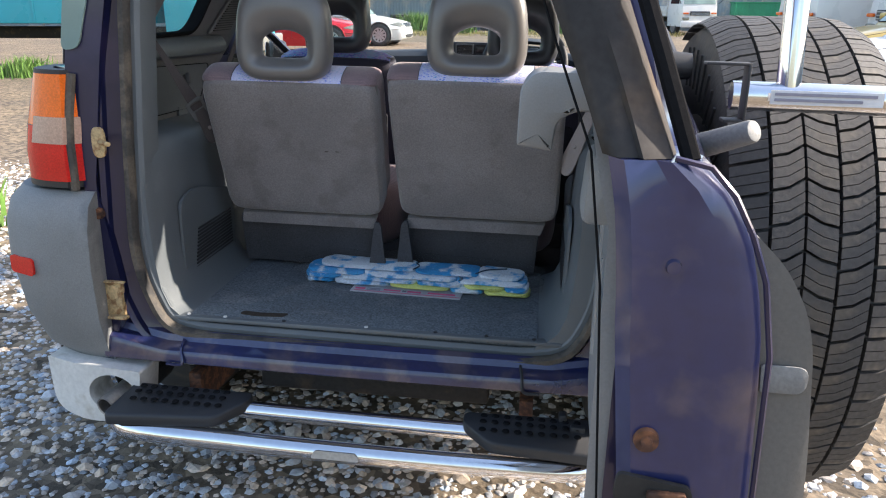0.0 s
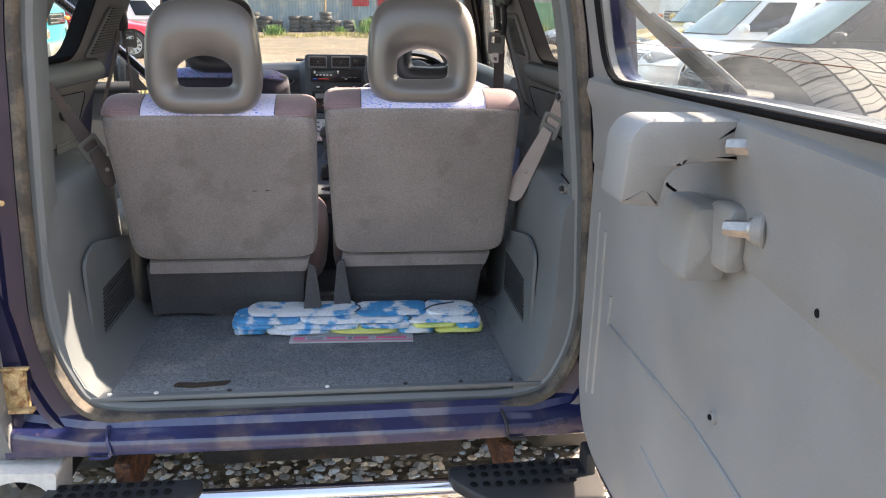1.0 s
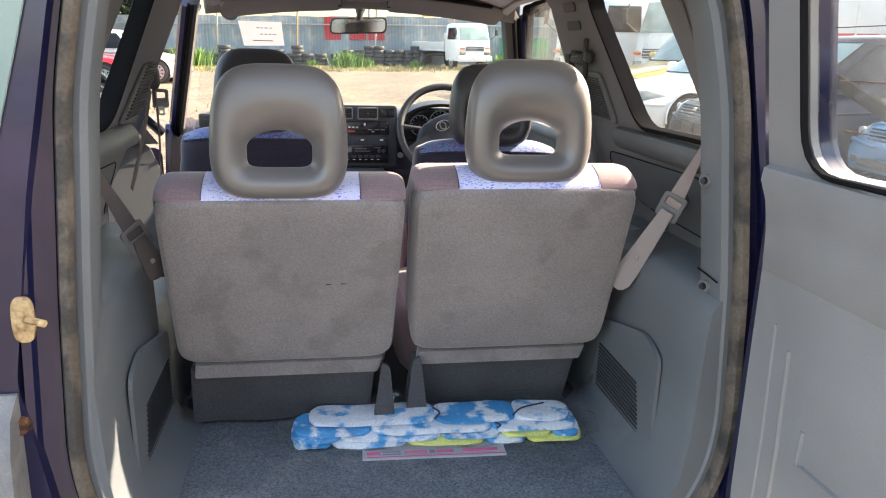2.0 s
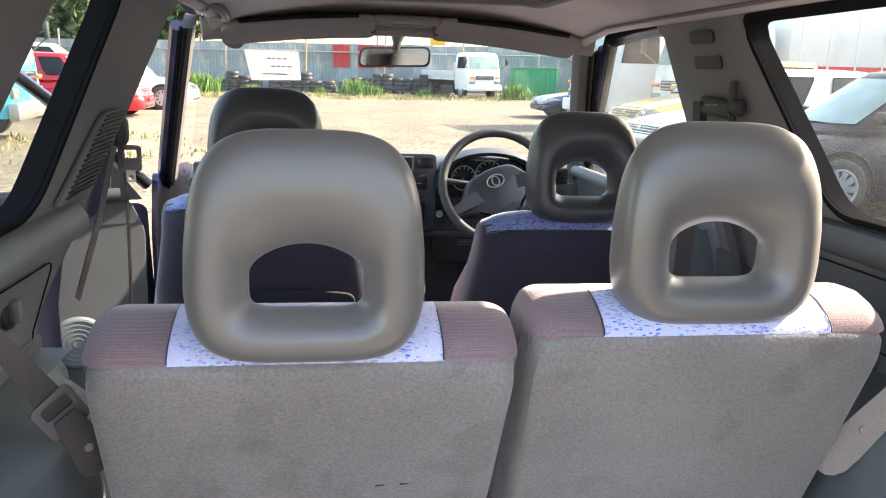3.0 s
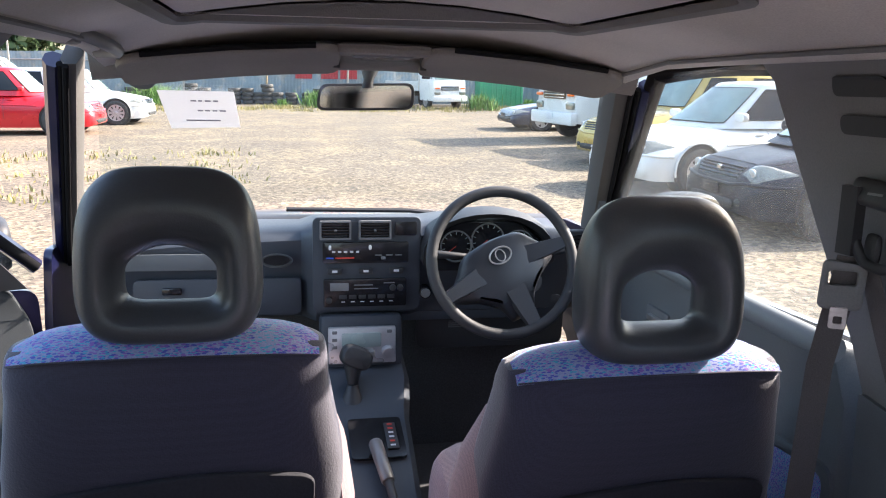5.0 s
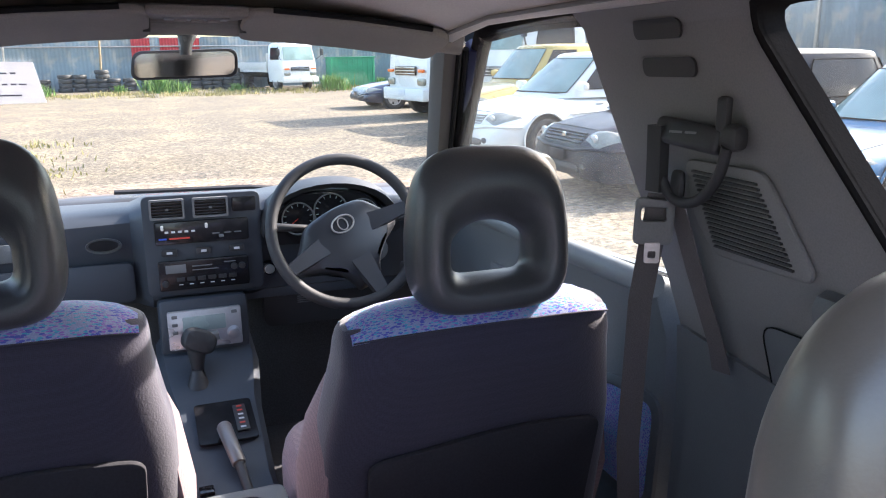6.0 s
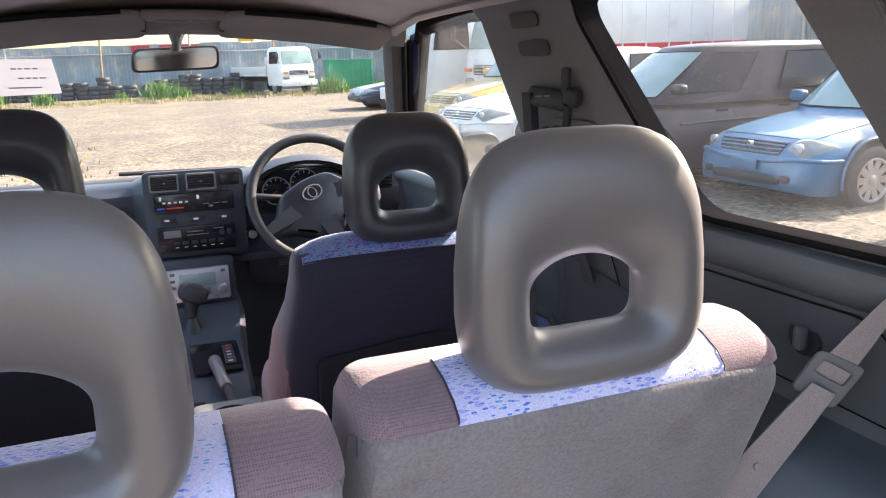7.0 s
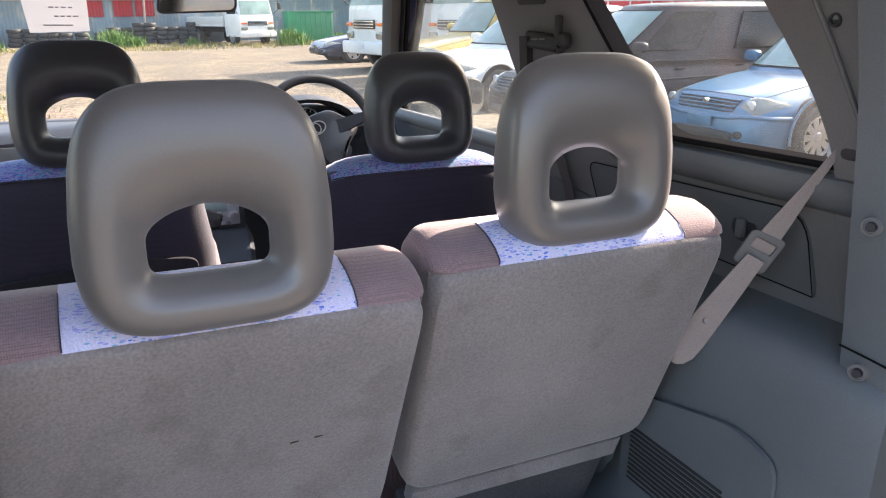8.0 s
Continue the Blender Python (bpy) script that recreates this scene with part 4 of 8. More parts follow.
# chrome rear step
step = thing("rear_step_bar", "chrome tube step with black rubber pads under the tailgate", "step bar", (0, -0.2, 0.30))
part("upper_tube", pipe([(-0.55, -0.175, 0.335), (-0.2, -0.182, 0.335), (0.2, -0.182, 0.332), (0.56, -0.175, 0.328)], 0.022, 16), CHROME, step)
part("lower_tube", pipe(smooth_line([(-0.625, -0.20, 0.298), (-0.55, -0.255, 0.297), (-0.3, -0.268, 0.297), (0.0, -0.272, 0.296), (0.3, -0.268, 0.295), (0.54, -0.255, 0.294), (0.62, -0.20, 0.293)], 5), 0.026, 16), CHROME, step)
for s, x0, x1 in ((-1, -0.612, -0.27), (1, 0.27, 0.61)):
    out = rounded([(x0, -0.285), (x0 + (0.28 if s < 0 else 0.02), -0.262), (x1, -0.20), (x1 if s < 0 else x1, -0.15), (x0 + 0.02, -0.145)] if s < 0 else [(x0, -0.20), (x0 + 0.07, -0.262), (x1, -0.275), (x1, -0.14), (x0, -0.15)], 0.02)
    pad = part("step_pad", panel(out, [], 0.03, lambda u, v, w: Vector((u, v, 0.338 + w - 0.02 * max(0, -0.2 - v) / 0.08)), bevel=0.006), PLASTIC, step, "black studded rubber pad")
    me = None
    for i in range(9):
        for j in range(3):
            px, py = min(x0, x1) + 0.05 + i * 0.028, -0.165 - j * 0.028
            if me is None:
                st = part("stud", loft([circle((0, 0, 0), 0.009, (0, 0, 1), 10), circle((0, 0, 0.003), 0.007, (0, 0, 1), 10)]), RUBBER, pad)
                me = st.data
                st.matrix_basis = Matrix.Translation((px, py, 0.368 - 0.02 * max(0, -0.2 - py) / 0.08))
            else:
                place("stud", me, pad, Matrix.Translation((px, py, 0.368 - 0.02 * max(0, -0.2 - py) / 0.08)))
part("badge", panel(rounded([(-0.06, 0), (0.06, 0), (0.05, 0.018), (-0.05, 0.018)], 0.008), [], 0.004, lambda u, v, w: Vector((u - 0.02, -0.299 - w + 0.3 * v, 0.293 + v))), STEEL, step, "small oval badge plate")
step.matrix_basis = Matrix.Translation((0.02, -0.2, 0.32))
part("hinge_block", join(box((0.565, -0.16, 0.355), (0.10, 0.07, 0.05), 0.01), box((0.61, -0.175, 0.395), (0.025, 0.06, 0.08), 0.008), box((0.53, -0.15, 0.39), (0.02, 0.03, 0.03), 0.005), box((0.565, -0.19, 0.385), (0.035, 0.02, 0.02), 0.004)), PLASTIC, step, "black plastic end fitting")


# ================= seats =================
def headrest_mesh(cx, cy, cz, width, height, depth, lean, hole):
    """A moulded headrest with a rounded-D opening. hole: (half width, z low, z high) relative to the middle."""
    hw, zl, zh = hole
    n, m = 56, 20
    rings = []
    hc = (zl + zh) / 2
    hh = (zh - zl) / 2
    for k in range(n):
        t = k * math.tau / n
        c, s = math.cos(t), math.sin(t)
        # outer outline: rounded, narrower at the top
        e = 3.9 if s > 0 else 4.2
        oz = height / 2 * math.copysign(abs(s) ** (2 / e), s)
        tap = 1.0 - 0.17 * max(0, (oz / height + 0.12)) ** 1.5 * 1.6 - 0.05 * max(0, -oz / height - 0.2)
        ox = width / 2 * math.copysign(abs(c) ** (2 / e), c) * tap
        # hole outline: flat below, arched above
        eh = 2.2 if s > 0 else 6.0
        iz = hc + hh * math.copysign(abs(s) ** (2 / eh), s)
        ix = hw * math.copysign(abs(c) ** (2 / eh), c) * (1.0 - 0.20 * max(0, s) ** 2)
        O, I = Vector((ox, oz)), Vector((ix, iz))
        C, A = (O + I) / 2, (O - I) / 2
        ring = []
        for j in range(m):
            a = j * math.tau / m
            ca, sa = math.cos(a), math.sin(a)
            # round at the rim, softer at the hole
            ex = 2.5 if ca > 0 else 1.55
            ra = math.copysign(abs(ca) ** (2 / ex), ca)
            q = C + A * ra
            dep = depth / 2 * math.copysign(abs(sa) ** (2 / (2.4 if ca > 0 else 1.55)), sa)
            dep *= 1.0 - 0.34 * max(0, q.y / (height / 2)) ** 2
            ring.append(Vector((q.x, dep, q.y)))
        rings.append(ring)
    bm = loft(rings, loop=True)
    bmesh.ops.transform(bm, matrix=Matrix.Translation((cx, cy, cz)) @ Euler((radians(lean), 0, 0)).to_matrix().to_4x4(), verts=bm.verts)
    return bm


def slab_map(cx, ytop, ztop, ybot, zbot):
    """(x, share from the bottom, depth forwards) on a leaning seat back."""
    top, bot = Vector((0, ytop, ztop)), Vector((0, ybot, zbot))
    up = (top - bot)
    nrm = Vector((0, up.z, -up.y)).normalized()
    return lambda u, v, w: Vector((cx + u, 0, 0)) + bot + up * v + nrm * w


def rear_seat(cx, w, ytop, ztop, inner, label):
    """inner: which side (1 or -1) faces the aisle between the seats."""
    seat = thing("rear_chair", label, "car seat", (cx, 0.42, 0.55), "rear seats")
    zb, yb = 0.742, ytop + 0.165
    f = slab_map(cx, ytop, ztop, yb, zb)
    h = w / 2
    skew = lambda u, v: u - inner * 0.013 * (1 - v) * max(0, inner * u / h)
    # carpet-backed rear board with rolled edges
    rings = []
    out = []
    for k in range(64):
        t = k * math.tau / 64
        c, s = math.cos(t), math.sin(t)
        out.append((h * math.copysign(abs(c) ** (2 / 13), c), 0.5 + 0.5 * math.copysign(abs(s) ** (2 / 13), s)))
    for g, d in ((0.80, 0.001), (0.93, 0.0), (0.965, 0.003), (0.99, 0.012), (1.0, 0.028), (1.0, 0.075)):
        ring = []
        for u, v in out:
            vv = 0.5 + (v - 0.5) * (1 - (1 - g) * 0.9)
            bulge = 0.006 * math.sin(7 * u + 3 * v) * (1 - abs(2 * v - 1))
            ring.append(f(skew(u * g, v), vv, d + (bulge if g < 0.95 else 0)))
        rings.append(ring)
    part("backrest_board", loft(rings), VELOUR, seat, "brushed grey velour seat back, slightly stained")
    # top bolster: mauve cloth at the sides and a pale patterned strip in the middle
    def bolster(u0, u1, name, m, rise=0.0):
        sec = ((0.965, 0.012), (0.988, 0.007), (1.004, 0.014), (1.017, 0.030), (1.022, 0.054), (1.015, 0.085), (0.988, 0.115), (0.90, 0.14), (0.6, 0.15), (0.12, 0.165), (0.12, 0.08), (0.9, 0.05))
        rr = []
        for k in range(19):
            f_ = k / 18
            u = u0 + (u1 - u0) * (0.5 - 0.5 * math.cos(math.pi * f_))
            edge = max(0, (abs(u) - (h - 0.034)) / 0.034)
            k_ = math.sqrt(max(0, 1 - min(1, edge) ** 2))
            puff = 1 + 0.004 * math.sin(math.pi * f_)
            rr.append([f(skew(u, v), (0.955 + (v - 0.955) * (0.30 + 0.70 * k_) if v > 0.93 else v) * (puff if v > 0.99 else 1) + (rise if 0.99 < v else 0), 0.072 + (d - 0.072) * (0.55 + 0.45 * k_)) for v, d in sec])
        return part(name, loft(rr), m, seat)
    p = 0.15
    bolster(-h, -p, "side_bolster", BROWN)
    bolster(-p, p, "centre_cloth", PATCH, 0.001)
    bolster(p, h, "side_bolster", BROWN)
    for u in (-p, p):
        part("stitch_seam", pipe([f(skew(u, v), v + 0.002, d) for v, d in ((0.99, 0.009), (1.002, 0.011), (1.017, 0.027), (1.023, 0.054), (1.015, 0.085))], 0.0010, 5), NAVY_CLOTH, seat)
    for k in (-1, 1):
        part("edge_piping", pipe([f(skew(k * (h - 0.004), v), v, d) for v, d in ((0.90, 0.03), (0.955, 0.03), (0.975, 0.05), (0.972, 0.09))], 0.004, 8), VINYL, seat)
    # lower flap and hinge cover
    g = slab_map(cx, yb + 0.012, zb - 0.004, yb + 0.075, 0.565)
    part("lower_flap", panel([(-h + 0.03, 0.80), (h - 0.045, 0.80), (h - 0.035, 1.0), (-h + 0.035, 1.0)], [], 0.03, lambda u, v, w_: g(u, v, w_) + Vector((0, -0.012 * math.sin(v * 3.0), 0)), vs=(0.85, 0.9, 0.95), bevel=0.006), VELOUR, seat)
    part("carpet_flap", panel([(-h + 0.01, -0.05), (h - 0.06, -0.05), (h - 0.05, 0.86), (-h + 0.02, 0.86)], [], 0.02, lambda u, v, w_: g(u, v, w_ + 0.012) + Vector((0, 0.006 * math.sin(u * 30), 0)), us=tuple(-0.2 + 0.04 * i for i in range(11)), vs=(0.1, 0.3, 0.5, 0.7), bevel=0.004), VELOUR_LOW, seat)
    hx = cx + inner * (h - 0.035)
    part("hinge_cover", panel(rounded([(-0.022, 0.0), (0.03, 0.0), (0.016, 0.14), (-0.002, 0.15)], 0.01), [], 0.012, lambda u, v, w_: Vector((hx + inner * u, yb - 0.01 + 0.05 * (0.15 - v) + w_, 0.585 + v))), VELOUR_LOW, seat, "grey hinge cover")
    # seat cushion, seen from behind between the parts
    part("seat_cushion", cushion((cx, 0.72, 0.69), (w, 0.22, 0.46), 5, turn=Matrix.Rotation(radians(90), 4, "X")), BROWN, seat)
    # headrest on its two posts
    for k in (-1, 1):
        part("headrest_post", rod((cx + k * 0.06 + 0.005, ytop + 0.06, ztop - 0.02), (cx + k * 0.06 + 0.005, ytop + 0.055, ztop + 0.04), 0.006, n=10), STEEL, seat)
    return seat


for cx, w, yt, zt, inner, hx, hz, lab in ((-0.240, 0.484, 0.140, 1.143, 1, -0.242, 1.270, "grey velour rear seat with pale blue cloth strip"),
                                        (0.259, 0.478, 0.170, 1.158, -1, 0.257, 1.288, "grey velour rear seat with its outer corner in sunlight")):
    st = rear_seat(cx, w, yt, zt, inner, lab)
    part("headrest", headrest_mesh(hx, yt + (0.024 if cx < 0 else 0.046), hz, 0.258 if cx < 0 else 0.264, 0.252, 0.080, -2, (0.061, -0.066, 0.004)), VINYL, st, "moulded grey vinyl headrest with an opening")
    for u, z in (((0.206, 0.03, 0.0), 0.963), ((0.117, 0.03, 0), 0.950), ((0.086, 0.02, 0), 0.949)) if cx < 0 else ():
        part("stain", panel(rounded([(-0.006, -0.002), (0.006, -0.001), (0.005, 0.002), (-0.005, 0.001)], 0.001), [], 0.0008, lambda a, b, c, u=u, z=z: Vector((cx + u[0] + a, 0.2195 - 0.412 * (z - 0.956) - c, z + b))), MUD, st)


def front_seat(cx, ytop, ztop, label, hz, worn):
    seat = thing("front_chair", label, "car seat", (cx, 1.15, 0.45), "front seats")
    w, h = 0.46, 0.23
    f = slab_map(cx, ytop, ztop, ytop + 0.10, 0.55)
    # outline: narrower shoulders, side wings lower down
    def half(v):
        return 0.228 if v > 0.86 else 0.228 + 0.028 * min(1, (0.86 - v) / 0.25)
    fall = lambda u, v: 0.036 * max(0, (v - 0.8) / 0.2) * (abs(u) / 0.228) ** 5
    rings = []
    for v, q0, q1, k in ((0.0, 0.004, 0.14, 0.96), (0.1, 0.0, 0.144, 1), (0.3, 0.0, 0.144, 1), (0.5, 0.0, 0.144, 1), (0.66, 0.0, 0.144, 1), (0.78, 0.0, 0.142, 1), (0.88, 0.001, 0.138, 1),
                         (0.93, 0.004, 0.132, 0.995), (0.965, 0.012, 0.122, 0.985), (0.985, 0.024, 0.108, 0.975), (0.995, 0.040, 0.092, 0.965)):
        a = half(v) * k
        ring = []
        for i in range(44):
            t = i * math.tau / 44
            c, s = math.cos(t), math.sin(t)
            u = a * math.copysign(abs(c) ** (2 / 6), c)
            ring.append(f(u, v - fall(u, v), (q0 + q1) / 2 + (q1 - q0) / 2 * math.copysign(abs(s) ** (2 / 4), s)))
        rings.append(ring)
    part("backrest", loft(rings), NAVY_CLOTH, seat, "dark navy cloth seat back, mauve at its edges")
    # cloth cap in blue pattern over the top
    cap = []
    for k in range(17):
        u = -0.212 + 0.424 * k / 16
        e = abs(u) / 0.212
        cap.append([f(u, v + 0.016 * e ** 4 * (1 if v < 0.99 and d < 0.03 else 0) - fall(u, v) - 0.008 * e ** 8 + 0.006 * (1 - e ** 2) * (1 if v > 0.95 else 0), d + (0.012 * e ** 8 if d < 0.055 else -0.01 * e ** 8)) for v, d in ((0.970, 0.012), (0.984, 0.020), (0.997, 0.032), (1.006, 0.048), (1.008, 0.068), (0.998, 0.098), (0.972, 0.122), (0.93, 0.135), (0.93, 0.06))])
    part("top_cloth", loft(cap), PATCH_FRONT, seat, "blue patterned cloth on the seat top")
    part("cap_seam", pipe([f(u, 0.971 + 0.016 * (u / 0.212) ** 4 - fall(u, 0.971) - 0.008 * (abs(u) / 0.212) ** 8 + 0.005 * (1 - (u / 0.212) ** 2), 0.0115 + 0.012 * (abs(u) / 0.212) ** 8) for u in [-0.212 + 0.0212 * i for i in range(21)]], 0.0016, 6), NAVY_CLOTH, seat)
    # rear board / pocket on the lower half
    pk = rounded([(-0.19, 0.02), (0.19, 0.02), (0.205, 0.66), (0.05, 0.685), (-0.195, 0.64)], [0.03, 0.03, 0.03, 0.08, 0.03])
    part("back_pocket", panel(pk, [], 0.012, lambda u, v, q: f(u, v, -0.004 - q * 0.9), us=(-0.1, 0, 0.1), vs=(0.2, 0.4, 0.55), bevel=0.004), POCKET, seat, "dark seat back pocket")
    for k in (-1, 1):
        wing = []
        for v, o, r in ((0.02, 0.235, 0.03), (0.2, 0.246, 0.045), (0.45, 0.25, 0.052), (0.62, 0.238, 0.045), (0.76, 0.215, 0.03), (0.84, 0.19, 0.012)):
            wing.append([f(k * (o + r * 0.5 * math.cos(t * math.tau / 14)), v, 0.105 + r * 1.7 * math.sin(t * math.tau / 14)) for t in range(14)])
        part("side_bolster", loft(wing), BROWN, seat, "mauve cloth side bolster")
    part("seat_cushion", cushion((cx, ytop + 0.36, 0.655), (0.50, 0.20, 0.50), 5, turn=Matrix.Rotation(radians(96), 4, "X")), BROWN, seat, "mauve cloth cushion")
    part("cushion_cloth", cushion((cx, ytop + 0.36, 0.70), (0.30, 0.14, 0.44), 5, turn=Matrix.Rotation(radians(96), 4, "X")), PATCH_FRONT, seat)
    part("seat_base", box((cx, ytop + 0.36, 0.50), (0.44, 0.42, 0.12), 0.02), PLASTIC, seat)
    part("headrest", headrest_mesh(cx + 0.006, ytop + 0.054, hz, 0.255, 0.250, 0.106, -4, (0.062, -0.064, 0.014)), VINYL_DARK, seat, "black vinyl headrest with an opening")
    return seat


front_seat(-0.359, 1.037, 1.168, "dark navy front passenger seat, mauve edge lit by the sun", 1.294, True)
front_seat(0.345, 0.949, 1.142, "dark navy driver seat with blue patterned top", 1.266, False)


# ================= open tailgate, swung to the right =================
gate = thing("tailgate", "open side-hinged tailgate, grey lining inside and indigo paint outside", "car door", (0.60, -0.12, 0.45))
DX = 0.578


def gate_bend(u, v):
    """How far the door curves inwards towards its closing edge and its top."""
    return 0.012 * (u - 0.1) + 0.14 * max(0, u - 0.6) ** 1.25 + 0.26 * max(0, v - 1.2)


def gate_map(off=0.0):
    """(distance from the hinge, height, depth outwards)."""
    return lambda u, v, w: Vector((DX + off + w - gate_bend(u, v), -0.12 - u, v))


GATE = rounded([(0.0, 0.60), (0.05, 0.50), (0.16, 0.455), (1.16, 0.455), (1.24, 0.53), (1.255, 0.75), (1.25, 1.10), (1.235, 1.25), (1.06, 1.58), (0.92, 1.66), (0.22, 1.66), (0.07, 1.56), (0.01, 1.25)], [0.03, 0.03, 0.04, 0.06, 0.04, 0.05, 0.05, 0.03, 0.08, 0.08, 0.08, 0.05, 0.05], 4)
GWIN = rounded([(0.155, 1.264), (1.17, 1.296), (0.95, 1.56), (0.20, 1.56)], [0.07, 0.05, 0.06, 0.06], 5)
GV = (0.6, 0.8, 1.0, 1.2, 1.25, 1.3, 1.35, 1.45, 1.55)
GU = (0.3, 0.5, 0.6, 0.7, 0.8, 0.9, 1.0, 1.1, 1.18)
part("inner_frame", panel(GATE, [GWIN], 0.03, gate_map(0.012), us=GU, vs=GV), PAINT, gate, "indigo painted door frame")
LINING_OUT = rounded([(0.035, 0.62), (0.08, 0.52), (0.17, 0.485), (1.15, 0.485), (1.232, 0.55), (1.246, 0.80), (1.244, 1.10), (1.232, 1.255), (1.03, 1.56), (0.90, 1.62), (0.25, 1.62), (0.10, 1.56), (0.04, 1.25)], 0.04, 4)
lin = part("door_lining", panel(LINING_OUT, [GWIN], 0.014, gate_map(0.0), us=GU[:-1], vs=(0.65,) + GV), DOOR_TRIM, gate, "smooth grey plastic tailgate lining")
# upper band that stands proud, below the window
rail = []
for u in (0.05, 0.15, 0.35, 0.6, 0.75, 0.85, 0.95, 1.04, 1.09, 1.13, 1.17):
    rail.append([gate_map()(u, z, -d * (1.0 if u < 1.05 else 0.85 if u < 1.1 else 0.5 if u < 1.15 else 0.05) + (0.008 if u > 1.15 else 0.0)) for z, d in ((1.078, -0.001), (1.094, 0.008), (1.15, 0.010), (1.20, 0.018), (1.235, 0.022), (1.255, 0.014), (1.262, -0.002), (1.15, -0.006))])
part("lining_upper_band", loft(rail), DOOR_TRIM, lin)
part("window_seal", band(GWIN, 0.008, -0.010, gate_map(-0.004)), RUBBER, gate, "black tailgate window seal")
pane = part("tailgate_window", panel(GWIN, [], 0.004, gate_map(0.03), us=GU, vs=GV), GLASS_DUSTY, gate, "dusty tailgate window")
pane.visible_shadow = False
for z in (1.33, 1.40, 1.47, 1.53):
    part("heater_wire", pipe([gate_map(0.029)(0.2, z, 0), gate_map(0.029)(0.9 - (z - 1.3) * 0.6, z, 0)], 0.0008, 4), RUST, gate)
# outer skin with a swell, and lower cladding
skin = rounded([(0.0, 0.50), (0.06, 0.44), (1.16, 0.44), (1.235, 0.54), (1.25, 0.80), (1.245, 1.12), (1.22, 1.26), (0.02, 1.26)], 0.05, 4)
part("outer_skin", panel(skin, [], 0.012, lambda u, v, w: Vector((DX + 0.070 + w + 0.014 * math.sin(max(0, min(1, (v - 0.5) / 0.75)) * 3.1) - gate_bend(u, min(v, 1.2)) - (0.6 * max(0, v - 1.16) ** 1.1 if v > 1.16 else 0), -0.12 - u, v)), us=GU + (1.22,), vs=GV + (1.09, 1.14, 1.18, 1.22)), PAINT, gate, "indigo outer door skin")
# closing edge of the door: painted and faded below, lined in grey beside the window
def edge_piece(rows):
    return loft([[Vector((x0 + 0.022, y + 0.05, z)), Vector((x0 + 0.004, y + 0.012, z)), Vector((x0 + 0.012, y, z)), Vector(((x0 + x1) / 2, y + 0.003, z)), Vector((x1 - 0.022, y - 0.002, z)), Vector((x1 - 0.006, y + 0.004, z)), Vector((x1, y + 0.025, z)), Vector((x1 - 0.01, y + 0.07, z))] for z, y, x0, x1 in rows])


part("closing_edge", edge_piece(((0.46, -1.33, 0.530, 0.577), (0.52, -1.375, 0.526, 0.584), (0.70, -1.390, 0.516, 0.588), (0.88, -1.391, 0.508, 0.588), (1.045, -1.391, 0.497, 0.587), (1.117, -1.391, 0.490, 0.583), (1.150, -1.391, 0.487, 0.580), (1.170, -1.390, 0.486, 0.577), (1.203, -1.389, 0.483, 0.569), (1.220, -1.388, 0.481, 0.561), (1.236, -1.387, 0.478, 0.550), (1.250, -1.383, 0.475, 0.535))), PAINT_FADED, gate, "faded purple closing edge of the door")
lined = [Vector(r) for r in ((1.2505, -1.380, 0.472, 0.520), (1.29, -1.356, 0.457, 0.507), (1.336, -1.334, 0.437, 0.490), (1.45, -1.27, 0.395, 0.452), (1.55, -1.19, 0.365, 0.425), (1.64, -1.08, 0.35, 0.41))]
fine = []
for n in range(len(lined) - 1):
    before, after = lined[max(0, n - 1)], lined[min(len(lined) - 1, n + 2)]
    for t in (0, 0.25, 0.5, 0.75):
        p, q = lined[n], lined[n + 1]
        fine.append(p * (1 - t) + q * t + ((q - before) * (1 - t) - (after - p) * t - (q - p) * (1 - 2 * t)) * (t * (1 - t)) * 0.5)
part("edge_lining", edge_piece(fine + [lined[-1]]), FRAME_BROWN, gate, "dark grey lined edge beside the window", sharp=75)
part("edge_flange", pipe([Vector(p) for p in ((0.585, -1.388, 0.70), (0.584, -1.391, 0.90), (0.582, -1.392, 1.05), (0.579, -1.392, 1.14), (0.571, -1.391, 1.185), (0.561, -1.390, 1.211), (0.549, -1.388, 1.233), (0.535, -1.385, 1.248), (0.515, -1.383, 1.252))], 0.0018, 6), PAINT, gate)
part("edge_seal", pipe([Vector((x - 0.004, y + 0.018, z)) for x, z, y in ((0.526, 0.50, -1.36), (0.513, 0.75, -1.388), (0.494, 1.03, -1.390), (0.485, 1.17, -1.388), (0.474, 1.25, -1.378), (0.450, 1.31, -1.345), (0.398, 1.45, -1.27), (0.368, 1.56, -1.19))], 0.0008, 8), RUBBER, gate)
part("rubber_buffer", join(rod((0.515, -1.388, 1.079), (0.515, -1.394, 1.079), 0.0082, 0.0075, 20), rod((0.515, -1.394, 1.079), (0.515, -1.396, 1.079), 0.0038, 0.0034, 12)), RUST, gate, "rusty round screw")
part("latch_slot", panel(rounded([(-0.045, 0), (0.045, -0.006), (0.04, 0.013), (-0.042, 0.020)], 0.007), [], 0.004, lambda u, v, w: Vector((0.523 + u * 0.56, -1.391 - w, 1.036 + v))), UNDER, gate)
part("latch_lever", box((0.530, -1.397, 1.044), (0.024, 0.005, 0.006), 0.002), RUST, gate)
part("edge_plug", rod((0.520, -1.387, 1.190), (0.520, -1.3905, 1.190), 0.0048, 0.004, 14), PAINT_FADED, gate)
